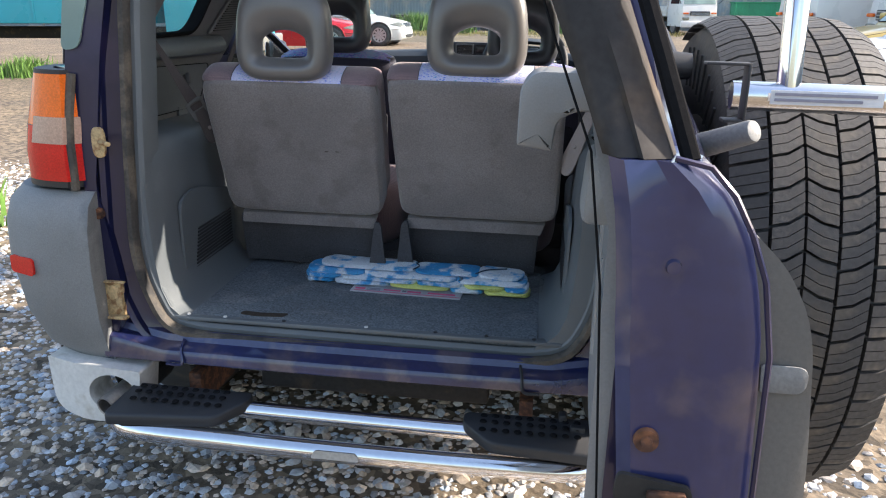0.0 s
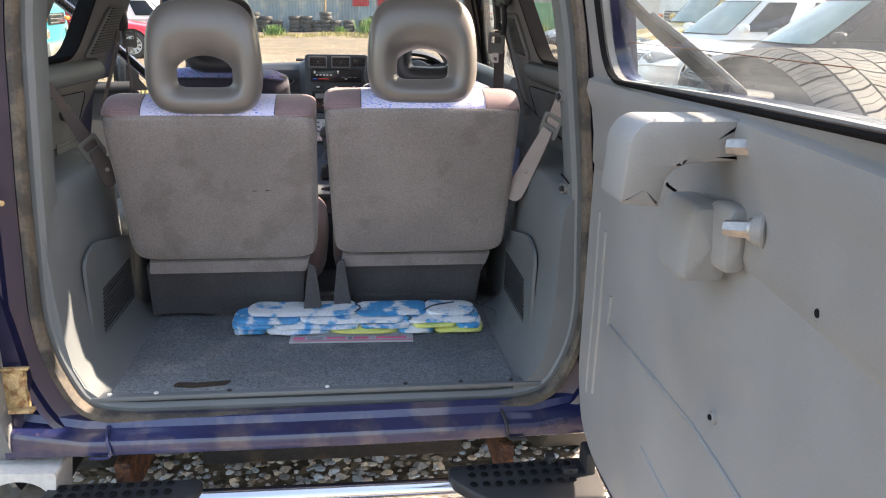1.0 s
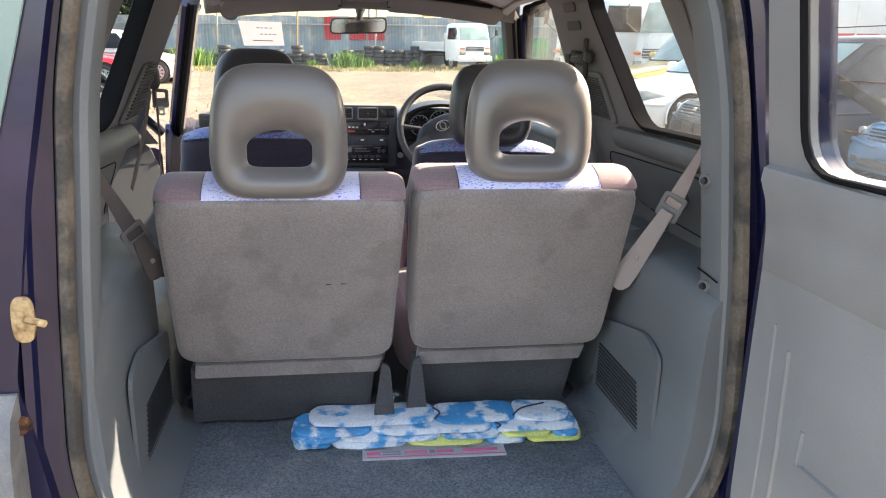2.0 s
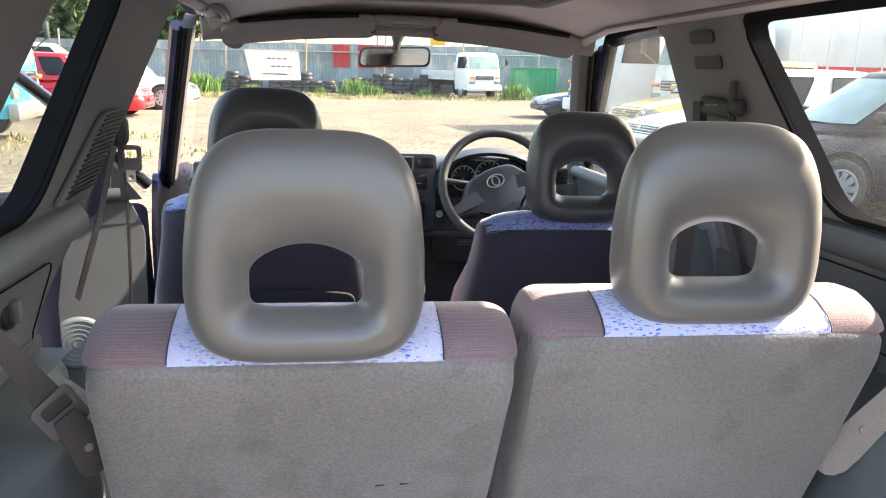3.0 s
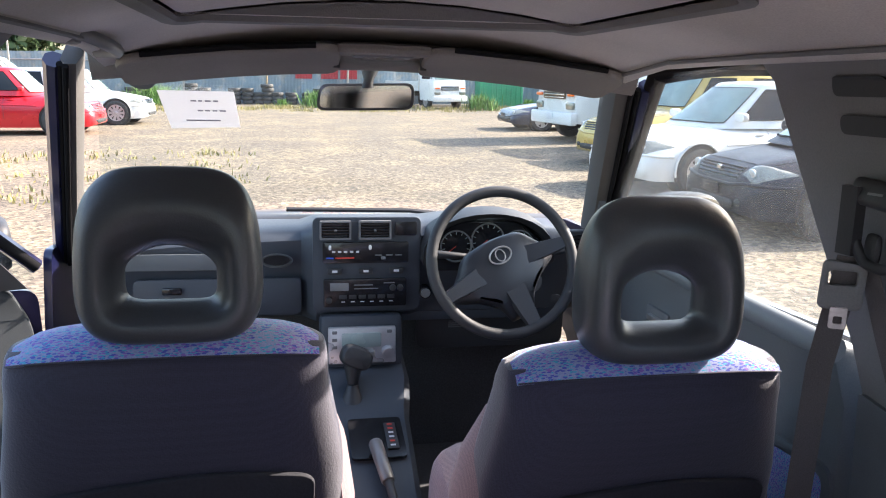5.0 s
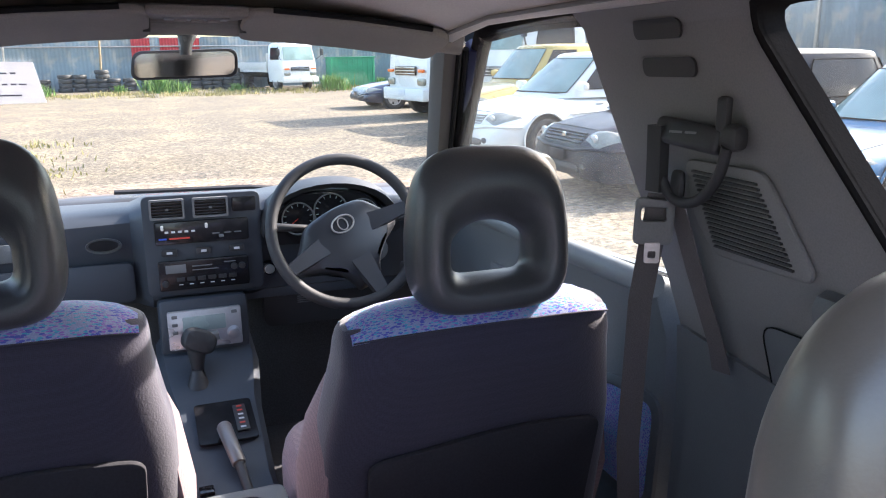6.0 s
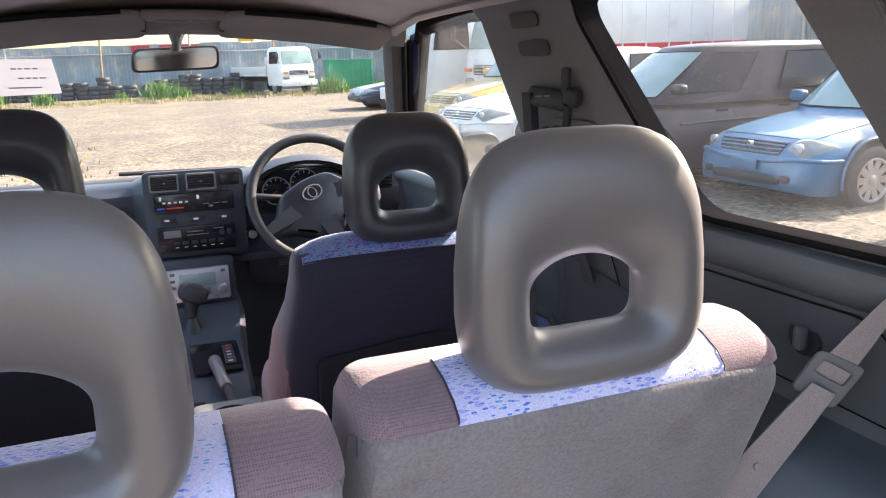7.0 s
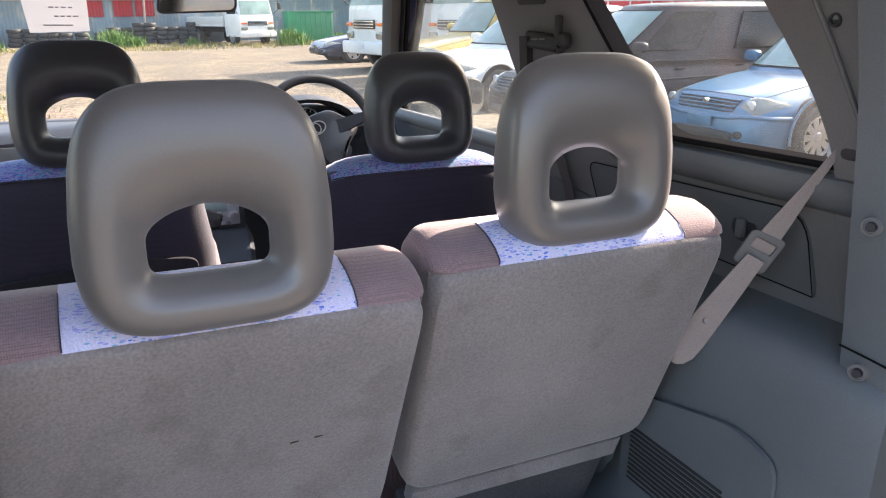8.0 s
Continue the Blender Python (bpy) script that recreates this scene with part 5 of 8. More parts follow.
face = rounded([(0.566, 0.50), (0.600, 0.52), (0.618, 0.70), (0.621, 0.95), (0.618, 1.05), (0.607, 1.141), (0.600, 1.165), (0.585, 1.191), (0.565, 1.210), (0.560, 1.19)], [0.01, 0.03, 0.05, 0.05, 0.03, 0.02, 0.012, 0.012, 0.004, 0.004])
clad = part("cladding", panel(face, [], 0.07, lambda u, v, w: Vector((u, -1.380 + w + 12.0 * max(0, u - 0.600) ** 2, v)), us=(0.575, 0.585, 0.595, 0.605, 0.612, 0.618), vs=(0.7, 0.95, 1.0, 1.06, 1.1, 1.15)), CLAD, gate, "weathered grey outer cladding")
part("outer_cladding", panel(rounded([(0.30, 0.50), (1.20, 0.52), (1.205, 0.8), (1.20, 1.05), (0.98, 1.08), (0.30, 1.06)], 0.05), [], 0.02, lambda u, v, w: Vector((DX + 0.088 + w - gate_bend(u, v), -0.12 - u, v)), us=GU), BUMPER, gate)
part("cladding_pad", panel(rounded([(0.579, 1.113), (0.606, 1.113), (0.606, 1.131), (0.578, 1.131)], [0.002, 0.008, 0.008, 0.002]), [], 0.0016, lambda u, v, w: Vector((u, -1.3815 - w + 12.0 * max(0, u - 0.600) ** 2, v)), us=(0.59, 0.60), bevel=0.0006), BUMPER, clad)
# frame round the window seen on the outside edge
part("quarter_frame", pipe([Vector(p) for p in ((0.526, -1.372, 1.249), (0.509, -1.354, 1.30), (0.494, -1.334, 1.345), (0.456, -1.262, 1.45), (0.428, -1.182, 1.56), (0.412, -1.08, 1.64))], 0.0055, 8), RUBBER, gate)
# pull handle that stands off the lining and drops down, lock cover, and their studs
pull = rounded([(0.574, 1.194), (0.505, 1.191), (0.484, 1.176), (0.480, 1.137), (0.432, 1.142), (0.434, 1.222), (0.452, 1.243), (0.574, 1.243)], [0.002, 0.012, 0.010, 0.004, 0.006, 0.016, 0.016, 0.002], 4)
part("handle_cover", panel(pull, [], 0.084, lambda u, v, w: Vector((u - 0.026, -0.804 + w + 0.12 * max(0, 1.19 - v) + 0.05 * max(0, 0.48 - u), v + 0.015)), us=(0.46, 0.50, 0.54), vs=(1.16, 1.19, 1.22), bevel=0.007), DOOR_TRIM, gate, "grey moulded pull handle cover")
part("lock_cover", join(cushion((0.530, -0.732, 1.098), (0.062, 0.115, 0.104), 6, n=32, m=12, puff=5, taper=0.25), cushion((0.546, -0.794, 1.115), (0.03, 0.07, 0.085), 4, n=24, m=10, puff=4)), DOOR_TRIM, gate, "grey moulded lock cover")
for p, q in ((Vector((0.556, -0.856, 1.235)), Vector((0.502, -0.808, 1.229))), (Vector((0.556, -0.868, 1.142)), Vector((0.505, -0.820, 1.135)))):
    q = p.lerp(q, 0.72)
    ns = part("stud_sleeve", rod(p, p.lerp(q, 0.35), 0.022, 0.018, 20, 0.004), DOOR_TRIM, gate)
    part("washer", rod(p.lerp(q, 0.3), p.lerp(q, 0.42), 0.0135, 0.0135, 18), STEEL, ns)
    part("nut", rod(p.lerp(q, 0.42), q, 0.0110, 0.0095, 6, 0.002), STEEL, ns, "bare metal nut")
part("lock_pin", pipe([Vector((0.530, -0.670, 1.143)), Vector((0.518, -0.668, 1.151)), Vector((0.514, -0.675, 1.155))], 0.0022, 6), RUBBER, gate)
for u, z, m, r in ((0.896, 1.102, PLASTIC, 0.012), (0.668, 0.86, DOOR_TRIM, 0.010), (1.08, 0.74, PLASTIC, 0.008)):
    p = gate_map(-0.001)(u, z, 0)
    c = part("trim_clip", rod(p, p + Vector((-0.006, 0, 0)), r, r * 0.85, 16), m, gate)
    part("clip_core", rod(p + Vector((-0.006, 0, 0)), p + Vector((-0.008, 0, 0)), r * 0.4, r * 0.4, 10), RUBBER, c)
# pressed ribs and creases in the lining
for pts, r in (([(0.21, 0.86), (0.205, 0.80), (0.22, 0.802), (0.6, 0.806), (0.8, 0.808), (1.0, 0.81), (1.12, 0.812)], 0.005), ([(0.75, 0.705), (1.08, 0.715)], 0.005), ([(0.10, 0.60), (0.105, 0.8), (0.10, 1.0)], 0.004), ([(0.145, 0.62), (0.15, 0.80), (0.145, 0.97)], 0.005),
               ([(0.42, 0.66), (0.60, 0.64)], 0.004), ([(0.62, 0.66), (0.72, 0.64)], 0.004)):
    part("lining_rib", pipe([gate_map(0.001)(p[0], p[1], 0) for p in pts], r, 8), DOOR_TRIM, lin)
part("edge_grommet", panel([(1.218 + 0.014 * math.cos(k * math.tau / 24), 1.11 + 0.034 * math.sin(k * math.tau / 24)) for k in range(24)], [], 0.004, gate_map(0.004), bevel=0.001), PILLAR, gate, "oval grey grommet")
# rear wiper, outside the pane
wp = thing("rear_wiper", "black rear wiper on the tailgate window", "wiper", (0.62, -0.68, 1.26))
wiper_at = gate_map(0.055)
part("wiper_arm", pipe([wiper_at(u, z, w) for u, z, w in ((0.56, 1.262, 0.012), (0.44, 1.302, 0.016), (0.30, 1.352, 0.012), (0.24, 1.374, 0.008))], 0.007, 8), PLASTIC, wp)
part("wiper_blade", strap([wiper_at(u, z, 0) for u, z in ((0.50, 1.275), (0.29, 1.345), (0.08, 1.43))], (0, 0, 1), 0.018, 0.008), RUBBER, wp)
part("wiper_pivot", rod(wiper_at(0.56, 1.262, -0.01), wiper_at(0.56, 1.262, 0.03), 0.022, 0.018, 14), PLASTIC, wp)

# spare wheel on the outside, tread towards the back
spare = thing("spare_wheel", "large worn spare tyre with deep tread on the tailgate", "wheel", (0.775, -0.553, 0.98))
SC, SR, SW = Vector((0.775, -0.555, 0.958)), 0.370, 0.206
prof = ((0.60, -0.44), (0.70, -0.50), (0.86, -0.53), (0.94, -0.49), (0.972, -0.42), (0.978, 0.42), (0.94, 0.49), (0.86, 0.53), (0.70, 0.50), (0.60, 0.44))
stire = part("tyre", loft([circle(SC + Vector((SW * k, 0, 0)), SR * q, (1, 0, 0), 72) for q, k in prof], caps=False), TYRE, spare)
part("rim", loft([circle(SC + Vector((SW * k, 0, 0)), SR * q, (1, 0, 0), 48) for q, k in ((0.62, 0.44), (0.62, 0.2), (0.3, 0.15), (0.1, 0.15), (0.1, -0.3), (0.62, -0.44))]), STEEL, spare)


def tread_block(poly, name="tread_block"):
    """poly: (across, along) corners on the unrolled tread."""
    def on(a, l, r):
        t = l / SR
        return Vector((SC.x + a, SC.y - math.cos(t) * r, SC.z + math.sin(t) * r))
    drop = lambda a: 0.012 * max(0, (abs(a) - 0.075) / 0.03) ** 1.5
    low = [on(a, l, SR * 0.972) for a, l in poly]
    top = [on(a * 0.995, l, SR + 0.004 - drop(a)) for a, l in poly]
    return loft([low, top])


def sliced_block(a0, a1, l0, l1, rise, kink, cuts):
    """A tread block cut across by narrow sipes."""
    am, step, slats = (a0 + a1) / 2, (l1 - l0) / cuts, []
    for k in range(cuts):
        p, q = l0 + k * step, l0 + (k + 1) * step - (0.0011 if k < cuts - 1 else 0)
        slats.append(tread_block([(a0, p), (am, p + rise * kink), (a1, p + rise), (a1, q + rise), (am, q + rise * kink), (a0, q)]))
    return join(*slats)


tm = {}
COUNT = 54
COLS = ((-0.106, -0.0625, 0.0, 0.0385, 0.006, 0.3, 3), (-0.0580, -0.0215, 0.010, 0.0490, 0.016, 0.25, 3), (-0.0180, 0.0175, 0.026, 0.0650, -0.014, 0.7, 3), (0.0215, 0.0580, 0.004, 0.0430, 0.016, 0.25, 3), (0.0625, 0.106, 0.012, 0.0505, 0.006, 0.3, 3))
for i in range(COUNT):
    th = i * math.tau / COUNT
    if not -0.75 < ((th + math.pi) % math.tau - math.pi) < 1.9:
        continue
    for col, cut in enumerate(COLS):
        if col not in tm:
            tm[col] = mesh_of("tread_block", sliced_block(*cut), TYRE)
        place("tread_block", tm[col], stire, Matrix.Translation(SC) @ Matrix.Rotation(-th, 4, "X") @ Matrix.Translation(-SC))
for k in range(26):
    th = 0.35 + k * 0.055
    part("sidewall_rib", strap([SC + Vector((-SW * 0.535, -math.cos(th) * SR * q, math.sin(th) * SR * q)) for q in (0.72, 0.80, 0.88)], (0, math.sin(th), math.cos(th)), 0.004, 0.003), TYRE, stire) if k % 2 == 0 else None
# chrome tyre guard
guard = thing("chrome_tyre_guard", "chrome tube guard round the spare wheel", "guard bar", (0.85, -1.05, 1.2))
part("cross_tube", pipe([(0.645, -0.925, 1.246), (0.76, -0.932, 1.246), (1.0, -0.92, 1.243), (1.2, -0.85, 1.24)], 0.0160, 16), CHROME, guard)
part("upright_tube", pipe([(0.704, -0.927, 1.255), (0.701, -0.922, 1.35), (0.700, -0.84, 1.44), (0.700, -0.66, 1.48)], 0.0130, 16), CHROME, guard)
lbl = part("label_plate", panel([(0, 0), (0.115, 0), (0.115, 0.015), (0, 0.015)], [], 0.001, lambda u, v, w: Vector((0.681 + u, -0.9475 - w, 1.240 + v))), MARK_WHITE, guard, "printed warning sticker")
bars(lbl, (0.685, -0.949, 1.242), (1, 0, 0), (0, 0, 1), [(0.0, 0.0075, 0.104, 0.003), (0.0, 0.0015, 0.09, 0.003)], INK)
part("guard_bracket", join(box((0.621, -1.00, 1.284), (0.044, 0.02, 0.003), 0.001), box((0.641, -1.00, 1.256), (0.003, 0.022, 0.056), 0.001), box((0.631, -1.00, 1.228), (0.020, 0.022, 0.003), 0.001)), PLASTIC, guard, "thin black bent metal bracket")
part("guard_arm", rod((0.580, -1.05, 1.203), (0.629, -1.105, 1.232), 0.0125, 0.0108, 16, 0.004), BUMPER, guard, "grey plastic arm end")


# ================= dashboard and front cabin =================
dash = thing("dashboard", "dark blue-grey moulded dashboard with vents and radio", "dashboard", (0, 2.1, 0.9))
top = []
for x in (-0.69, -0.6, -0.45, -0.3, -0.16, -0.12, 0.0, 0.14, 0.17, 0.3, 0.42, 0.55, 0.66, 0.69):
    hump = 0.045 * max(0, 1 - ((x - 0.36) / 0.22) ** 2) ** 0.5 if abs(x - 0.36) < 0.22 else 0
    mid = 0.02 if -0.13 < x < 0.16 else 0
    yb = 2.02 - 0.06 * (1 if -0.14 < x < 0.17 else 0) - (0.05 if hump > 0.005 else 0)
    zt = 1.165 - 0.035 * (x / 0.69) ** 2 + hump * 0.9 + mid
    top.append([Vector((x, 2.44, 1.12)), Vector((x, 2.36, 1.135)), Vector((x, 2.2, zt - 0.008)), Vector((x, yb + 0.08, zt)), Vector((x, yb + 0.03, zt - 0.008)), Vector((x, yb + 0.008, zt - 0.03)),
                Vector((x, yb + 0.01, zt - 0.09)), Vector((x, yb + 0.03, 1.02)), Vector((x, yb + 0.035, 0.93)), Vector((x, yb + 0.07, 0.90)), Vector((x, 2.3, 0.86)), Vector((x, 2.44, 0.9))])
part("dash_body", loft(top), DASH, dash, "textured dark blue-grey dash moulding")
YF = 1.975


def plate(name, x0, x1, z0, z1, depth, m, parent, label="", r=0.008, y=YF, tilt=0.0):
    return part(name, panel(rounded([(x0, z0), (x1, z0), (x1, z1), (x0, z1)], r), [], depth, lambda u, v, w: Vector((u, y + tilt * (v - z0) - w, v)), bevel=min(0.002, depth * 0.3)), m, parent, label)


plate("console_surround", -0.130, 0.163, 0.945, 1.207, 0.02, DASH, dash, "dark console surround", 0.02, YF + 0.012)
F = YF - 0.012
for x0, x1 in ((-0.112, -0.028), (-0.008, 0.080)):
    v = part("air_vent", panel(rounded([(x0, 1.148), (x1, 1.148), (x1, 1.199), (x0, 1.199)], 0.005), [rounded([(x0 + 0.005, 1.153), (x1 - 0.005, 1.153), (x1 - 0.005, 1.194), (x0 + 0.005, 1.194)], 0.004)], 0.01, lambda u, w_, w: Vector((u, F - w, w_))), BUTTON, dash, "slatted air vent")
    part("vent_back", box(((x0 + x1) / 2, F + 0.004, 1.1735), (x1 - x0 - 0.008, 0.004, 0.043), 0), GLOSS_BLACK, v)
    for i in range(5):
        part("vent_slat", box(((x0 + x1) / 2, F - 0.003, 1.158 + i * 0.0078), (x1 - x0 - 0.012, 0.008, 0.0022), 0.0008), PLASTIC, v)
    part("vent_tab", box(((x0 + x1) / 2, F - 0.009, 1.1735), (0.008, 0.006, 0.006), 0.002), BUTTON, v)
plate("coin_tray", 0.090, 0.150, 1.158, 1.196, 0.006, GLOSS_BLACK, dash, "small open tray", 0.006, F)
hv = plate("heater_panel", -0.104, 0.128, 1.083, 1.141, 0.008, GLOSS_BLACK, dash, "heater control panel with sliders", 0.006, F)
for i, x in enumerate((-0.085, 0.022)):
    part("slider_knob", box((x, F - 0.014, 1.128), (0.007, 0.012, 0.012), 0.002), WHITE, hv)
for i in range(5):
    part("symbol", box((-0.075 + i * 0.016, F - 0.0085, 1.115), (0.009, 0.001, 0.005), 0), MARK_WHITE, hv)
part("temperature_mark", box((-0.045, F - 0.0085, 1.098), (0.05, 0.001, 0.004), 0), MARK_RED, hv)
part("temperature_mark", box((-0.085, F - 0.0085, 1.098), (0.02, 0.001, 0.004), 0), mat("blue_print", (0.05, 0.12, 0.6), 0.6), hv)
for x in (0.045, 0.075, 0.10):
    part("slider_slot", box((x, F - 0.0085, 1.105), (0.018, 0.001, 0.003), 0), BUTTON, hv)
part("slider_knob", box((0.058, F - 0.013, 1.098), (0.012, 0.01, 0.007), 0.002), BUTTON, hv)
for x in (-0.072, 0.012, 0.095):
    sw = plate("rocker_switch", x - 0.019, x + 0.019, 1.052, 1.069, 0.008, PLASTIC, dash, "", 0.003, F)
    part("switch_mark", box((x, F - 0.0085, 1.061), (0.014, 0.001, 0.006), 0), MARK_WHITE, sw)
rad = plate("car_radio", -0.102, 0.123, 0.962, 1.040, 0.012, GLOSS_BLACK, dash, "black factory radio", 0.006, F)
plate("radio_display", -0.085, -0.035, 1.008, 1.030, 0.0015, BUTTON, rad, "", 0.002, F - 0.012)
for i in range(6):
    plate("radio_button", -0.06 + i * 0.026, -0.04 + i * 0.026, 0.985, 0.996, 0.003, PLASTIC, rad, "", 0.002, F - 0.012)
    part("button_print", box((-0.05 + i * 0.026, F - 0.0152, 0.9775), (0.010, 0.0008, 0.002), 0), MARK_WHITE, rad)
for x, z in ((-0.088, 0.982), (0.105, 1.015), (0.085, 1.015)):
    part("radio_knob", rod((x, F - 0.012, z), (x, F - 0.022, z), 0.009, 0.008, 16, 0.001), PLASTIC, rad)
for bar in ((0, 0.01, 0.05, 0.003), (0, 0.0, 0.065, 0.0025), (0.08, 0.015, 0.03, 0.0025)):
    bars(rad, (-0.02, F - 0.0128, 1.012), (1, 0, 0), (0, 0, 1), [bar], BUTTON)
li = part("cigar_lighter", rod((0.178, 1.985, 0.995), (0.178, 1.955, 0.995), 0.019, 0.017, 18, 0.002), GLOSS_BLACK, dash, "round cigarette lighter")
part("lighter_ring", loft([circle((0.178, 1.957, 0.995), 0.014, (0, 1, 0), 18), circle((0.178, 1.951, 0.995), 0.012, (0, 1, 0), 18)]), BUTTON, li)
cu = part("cup_recess", loft([circle((-0.225, 2.005, 1.082), 0.043, (0, -1, 0.35), 28, 0.020), circle((-0.225, 1.998, 1.085), 0.041, (0, -1, 0.35), 28, 0.018), circle((-0.225, 2.02, 1.078), 0.036, (0, -1, 0.35), 28, 0.014)]), BUTTON, dash, "round side outlet")
part("recess_dark", loft([circle((-0.225, 1.996, 1.085), 0.035, (0, -1, 0.35), 28, 0.014), circle((-0.225, 1.999, 1.084), 0.033, (0, -1, 0.35), 28, 0.013)]), GLOSS_BLACK, cu)
plate("glove_box", -0.60, -0.16, 0.925, 1.03, 0.012, DASH, dash, "glove box lid", 0.02, 2.03)
part("glove_latch", box((-0.50, 2.012, 1.0), (0.05, 0.01, 0.02), 0.004), GLOSS_BLACK, dash)
plate("glove_slot", -0.64, -0.36, 1.055, 1.10, 0.004, TRIM_DARK, dash, "shelf slot", 0.015, 2.022)
for s, x in ((1, 0.615), (-1, -0.63)):
    sv = part("side_vent", box((x, 1.985, 1.135), (0.075, 0.03, 0.06), 0.01), PLASTIC, dash)
    for i in range(4):
        part("vent_slat", box((x, 1.967, 1.118 + i * 0.011), (0.06, 0.006, 0.003), 0.001), GLOSS_BLACK, sv)
# instrument pod
pod = []
for k in range(15):
    t = math.pi * k / 14
    x, z = 0.352 + 0.178 * math.cos(t), 1.075 + 0.135 * math.sin(t) ** 0.75
    pod.append([Vector((x * 1.0 + (x - 0.352) * 0.06, 1.935, z + 0.01)), Vector((x + (x - 0.352) * 0.09, 2.0, z + 0.022)), Vector((x, 2.06, z + 0.012)), Vector((x, 2.05, z - 0.008)), Vector((x, 1.95, z - 0.004))])
pd = part("instrument_hood", loft(pod), PLASTIC, dash, "arched black instrument hood")
part("instrument_face", panel(rounded([(0.185, 1.055), (0.52, 1.055), (0.52, 1.12), (0.45, 1.19), (0.26, 1.19), (0.185, 1.12)], 0.03), [], 0.004, lambda u, v, w: Vector((u, 1.972 - w, v))), GLOSS_BLACK, pd, "dark gauge panel")
for x, z, r in ((0.262, 1.125, 0.045), (0.352, 1.142, 0.048), (0.442, 1.125, 0.045)):
    g = part("gauge", loft([circle((x, 1.966, z), r, (0, 1, 0), 28), circle((x, 1.960, z), r, (0, 1, 0), 28), circle((x, 1.960, z), r - 0.003, (0, 1, 0), 28), circle((x, 1.966, z), r - 0.004, (0, 1, 0), 28)], caps=False), BUTTON, pd)
    for i in range(11):
        a = radians(220 - i * 26)
        part("gauge_tick", strap([(x + math.cos(a) * r * 0.72, 1.965, z + math.sin(a) * r * 0.72), (x + math.cos(a) * r * 0.88, 1.965, z + math.sin(a) * r * 0.88)], (math.sin(a), 0, -math.cos(a)), 0.002, 0.001), DISPLAY, g)
    part("gauge_needle", strap([(x, 1.964, z), (x - r * 0.55, 1.964, z - r * 0.45)], (0.6, 0, -0.7), 0.0015, 0.001), MARK_RED, g)
plate("pod_pocket", 0.10, 0.60, 0.90, 0.965, 0.01, DASH, dash, "", 0.02, 2.02)
for x in (0.19, 0.192):
    part("stalk", rod((0.30, 1.86, 1.115), (0.172, 1.85, 1.13), 0.008, 0.011, 10, 0.003), PLASTIC, dash) if x == 0.19 else None
part("stalk", rod((0.40, 1.86, 1.115), (0.535, 1.85, 1.135), 0.008, 0.011, 10, 0.003), PLASTIC, dash)
part("steering_column", rod((0.338, 2.05, 1.03), (0.338, 1.83, 1.105), 0.055, 0.048, 20, 0.006), PLASTIC, dash)
ky = part("ignition_lock", rod((0.445, 1.87, 1.045), (0.445, 1.842, 1.053), 0.034, 0.031, 22, 0.003), BUTTON, dash, "ignition lock ring")
part("lock_core", rod((0.445, 1.842, 1.053), (0.445, 1.836, 1.055), 0.015, 0.014, 16), STEEL, ky)
part("ignition_key", moved(box((0, 0, 0), (0.006, 0.026, 0.026), 0.003), Matrix.Translation((0.445, 1.822, 1.055))), BUTTON, ky, "key in the ignition")
plate("knee_panel", 0.17, 0.62, 0.80, 0.93, 0.012, PLASTIC, dash, "", 0.03, 2.06)
for i in range(4):
    part("knee_slot", box((0.30, 2.046, 0.865 + i * 0.006), (0.07, 0.003, 0.003), 0.001), BUTTON, dash)

dash.matrix_basis = Matrix.Translation((0, 2.135, 0.883))

# steering wheel
sw = thing("steering_wheel", "black three-spoke leather steering wheel with an oval badge", "steering wheel", (0.338, 1.80, 1.12))
SWM = Matrix.Translation((0.338, 1.785, 1.112)) @ Euler((radians(-24), 0, 0)).to_matrix().to_4x4() @ Matrix.Rotation(radians(-24), 4, "Y")
part("rim", moved(pipe([(0.184 * math.cos(k * math.tau / 64), 0, 0.184 * math.sin(k * math.tau / 64)) for k in range(64)], 0.0145, 14, loop=True), SWM), PLASTIC, sw, "worn black leather rim")
hub = rounded([(-0.118, 0.018), (-0.152, -0.016), (-0.148, -0.044), (-0.088, -0.072), (-0.052, -0.100), (-0.032, -0.150), (0.032, -0.150), (0.052, -0.100), (0.088, -0.072), (0.148, -0.044), (0.152, -0.016), (0.118, 0.018), (0.085, 0.060), (0.0, 0.070), (-0.085, 0.060)], [0.03, 0.01, 0.01, 0.03, 0.03, 0.008, 0.008, 0.03, 0.03, 0.01, 0.01, 0.03, 0.03, 0.03, 0.03], 5)
part("hub_pad", moved(panel(hub, [], 0.040, lambda u, v, w: Vector((u * (1 - w * 1.6), 0.042 - w + 0.6 * max(0, math.hypot(u, v) - 0.07) ** 1.2, v * (1 - w * 1.6))), us=(-0.1, -0.05, 0, 0.05, 0.1), vs=(-0.1, -0.06, 0), bevel=0.010), SWM), WHEEL_PAD, sw, "padded three-arm hub cover")
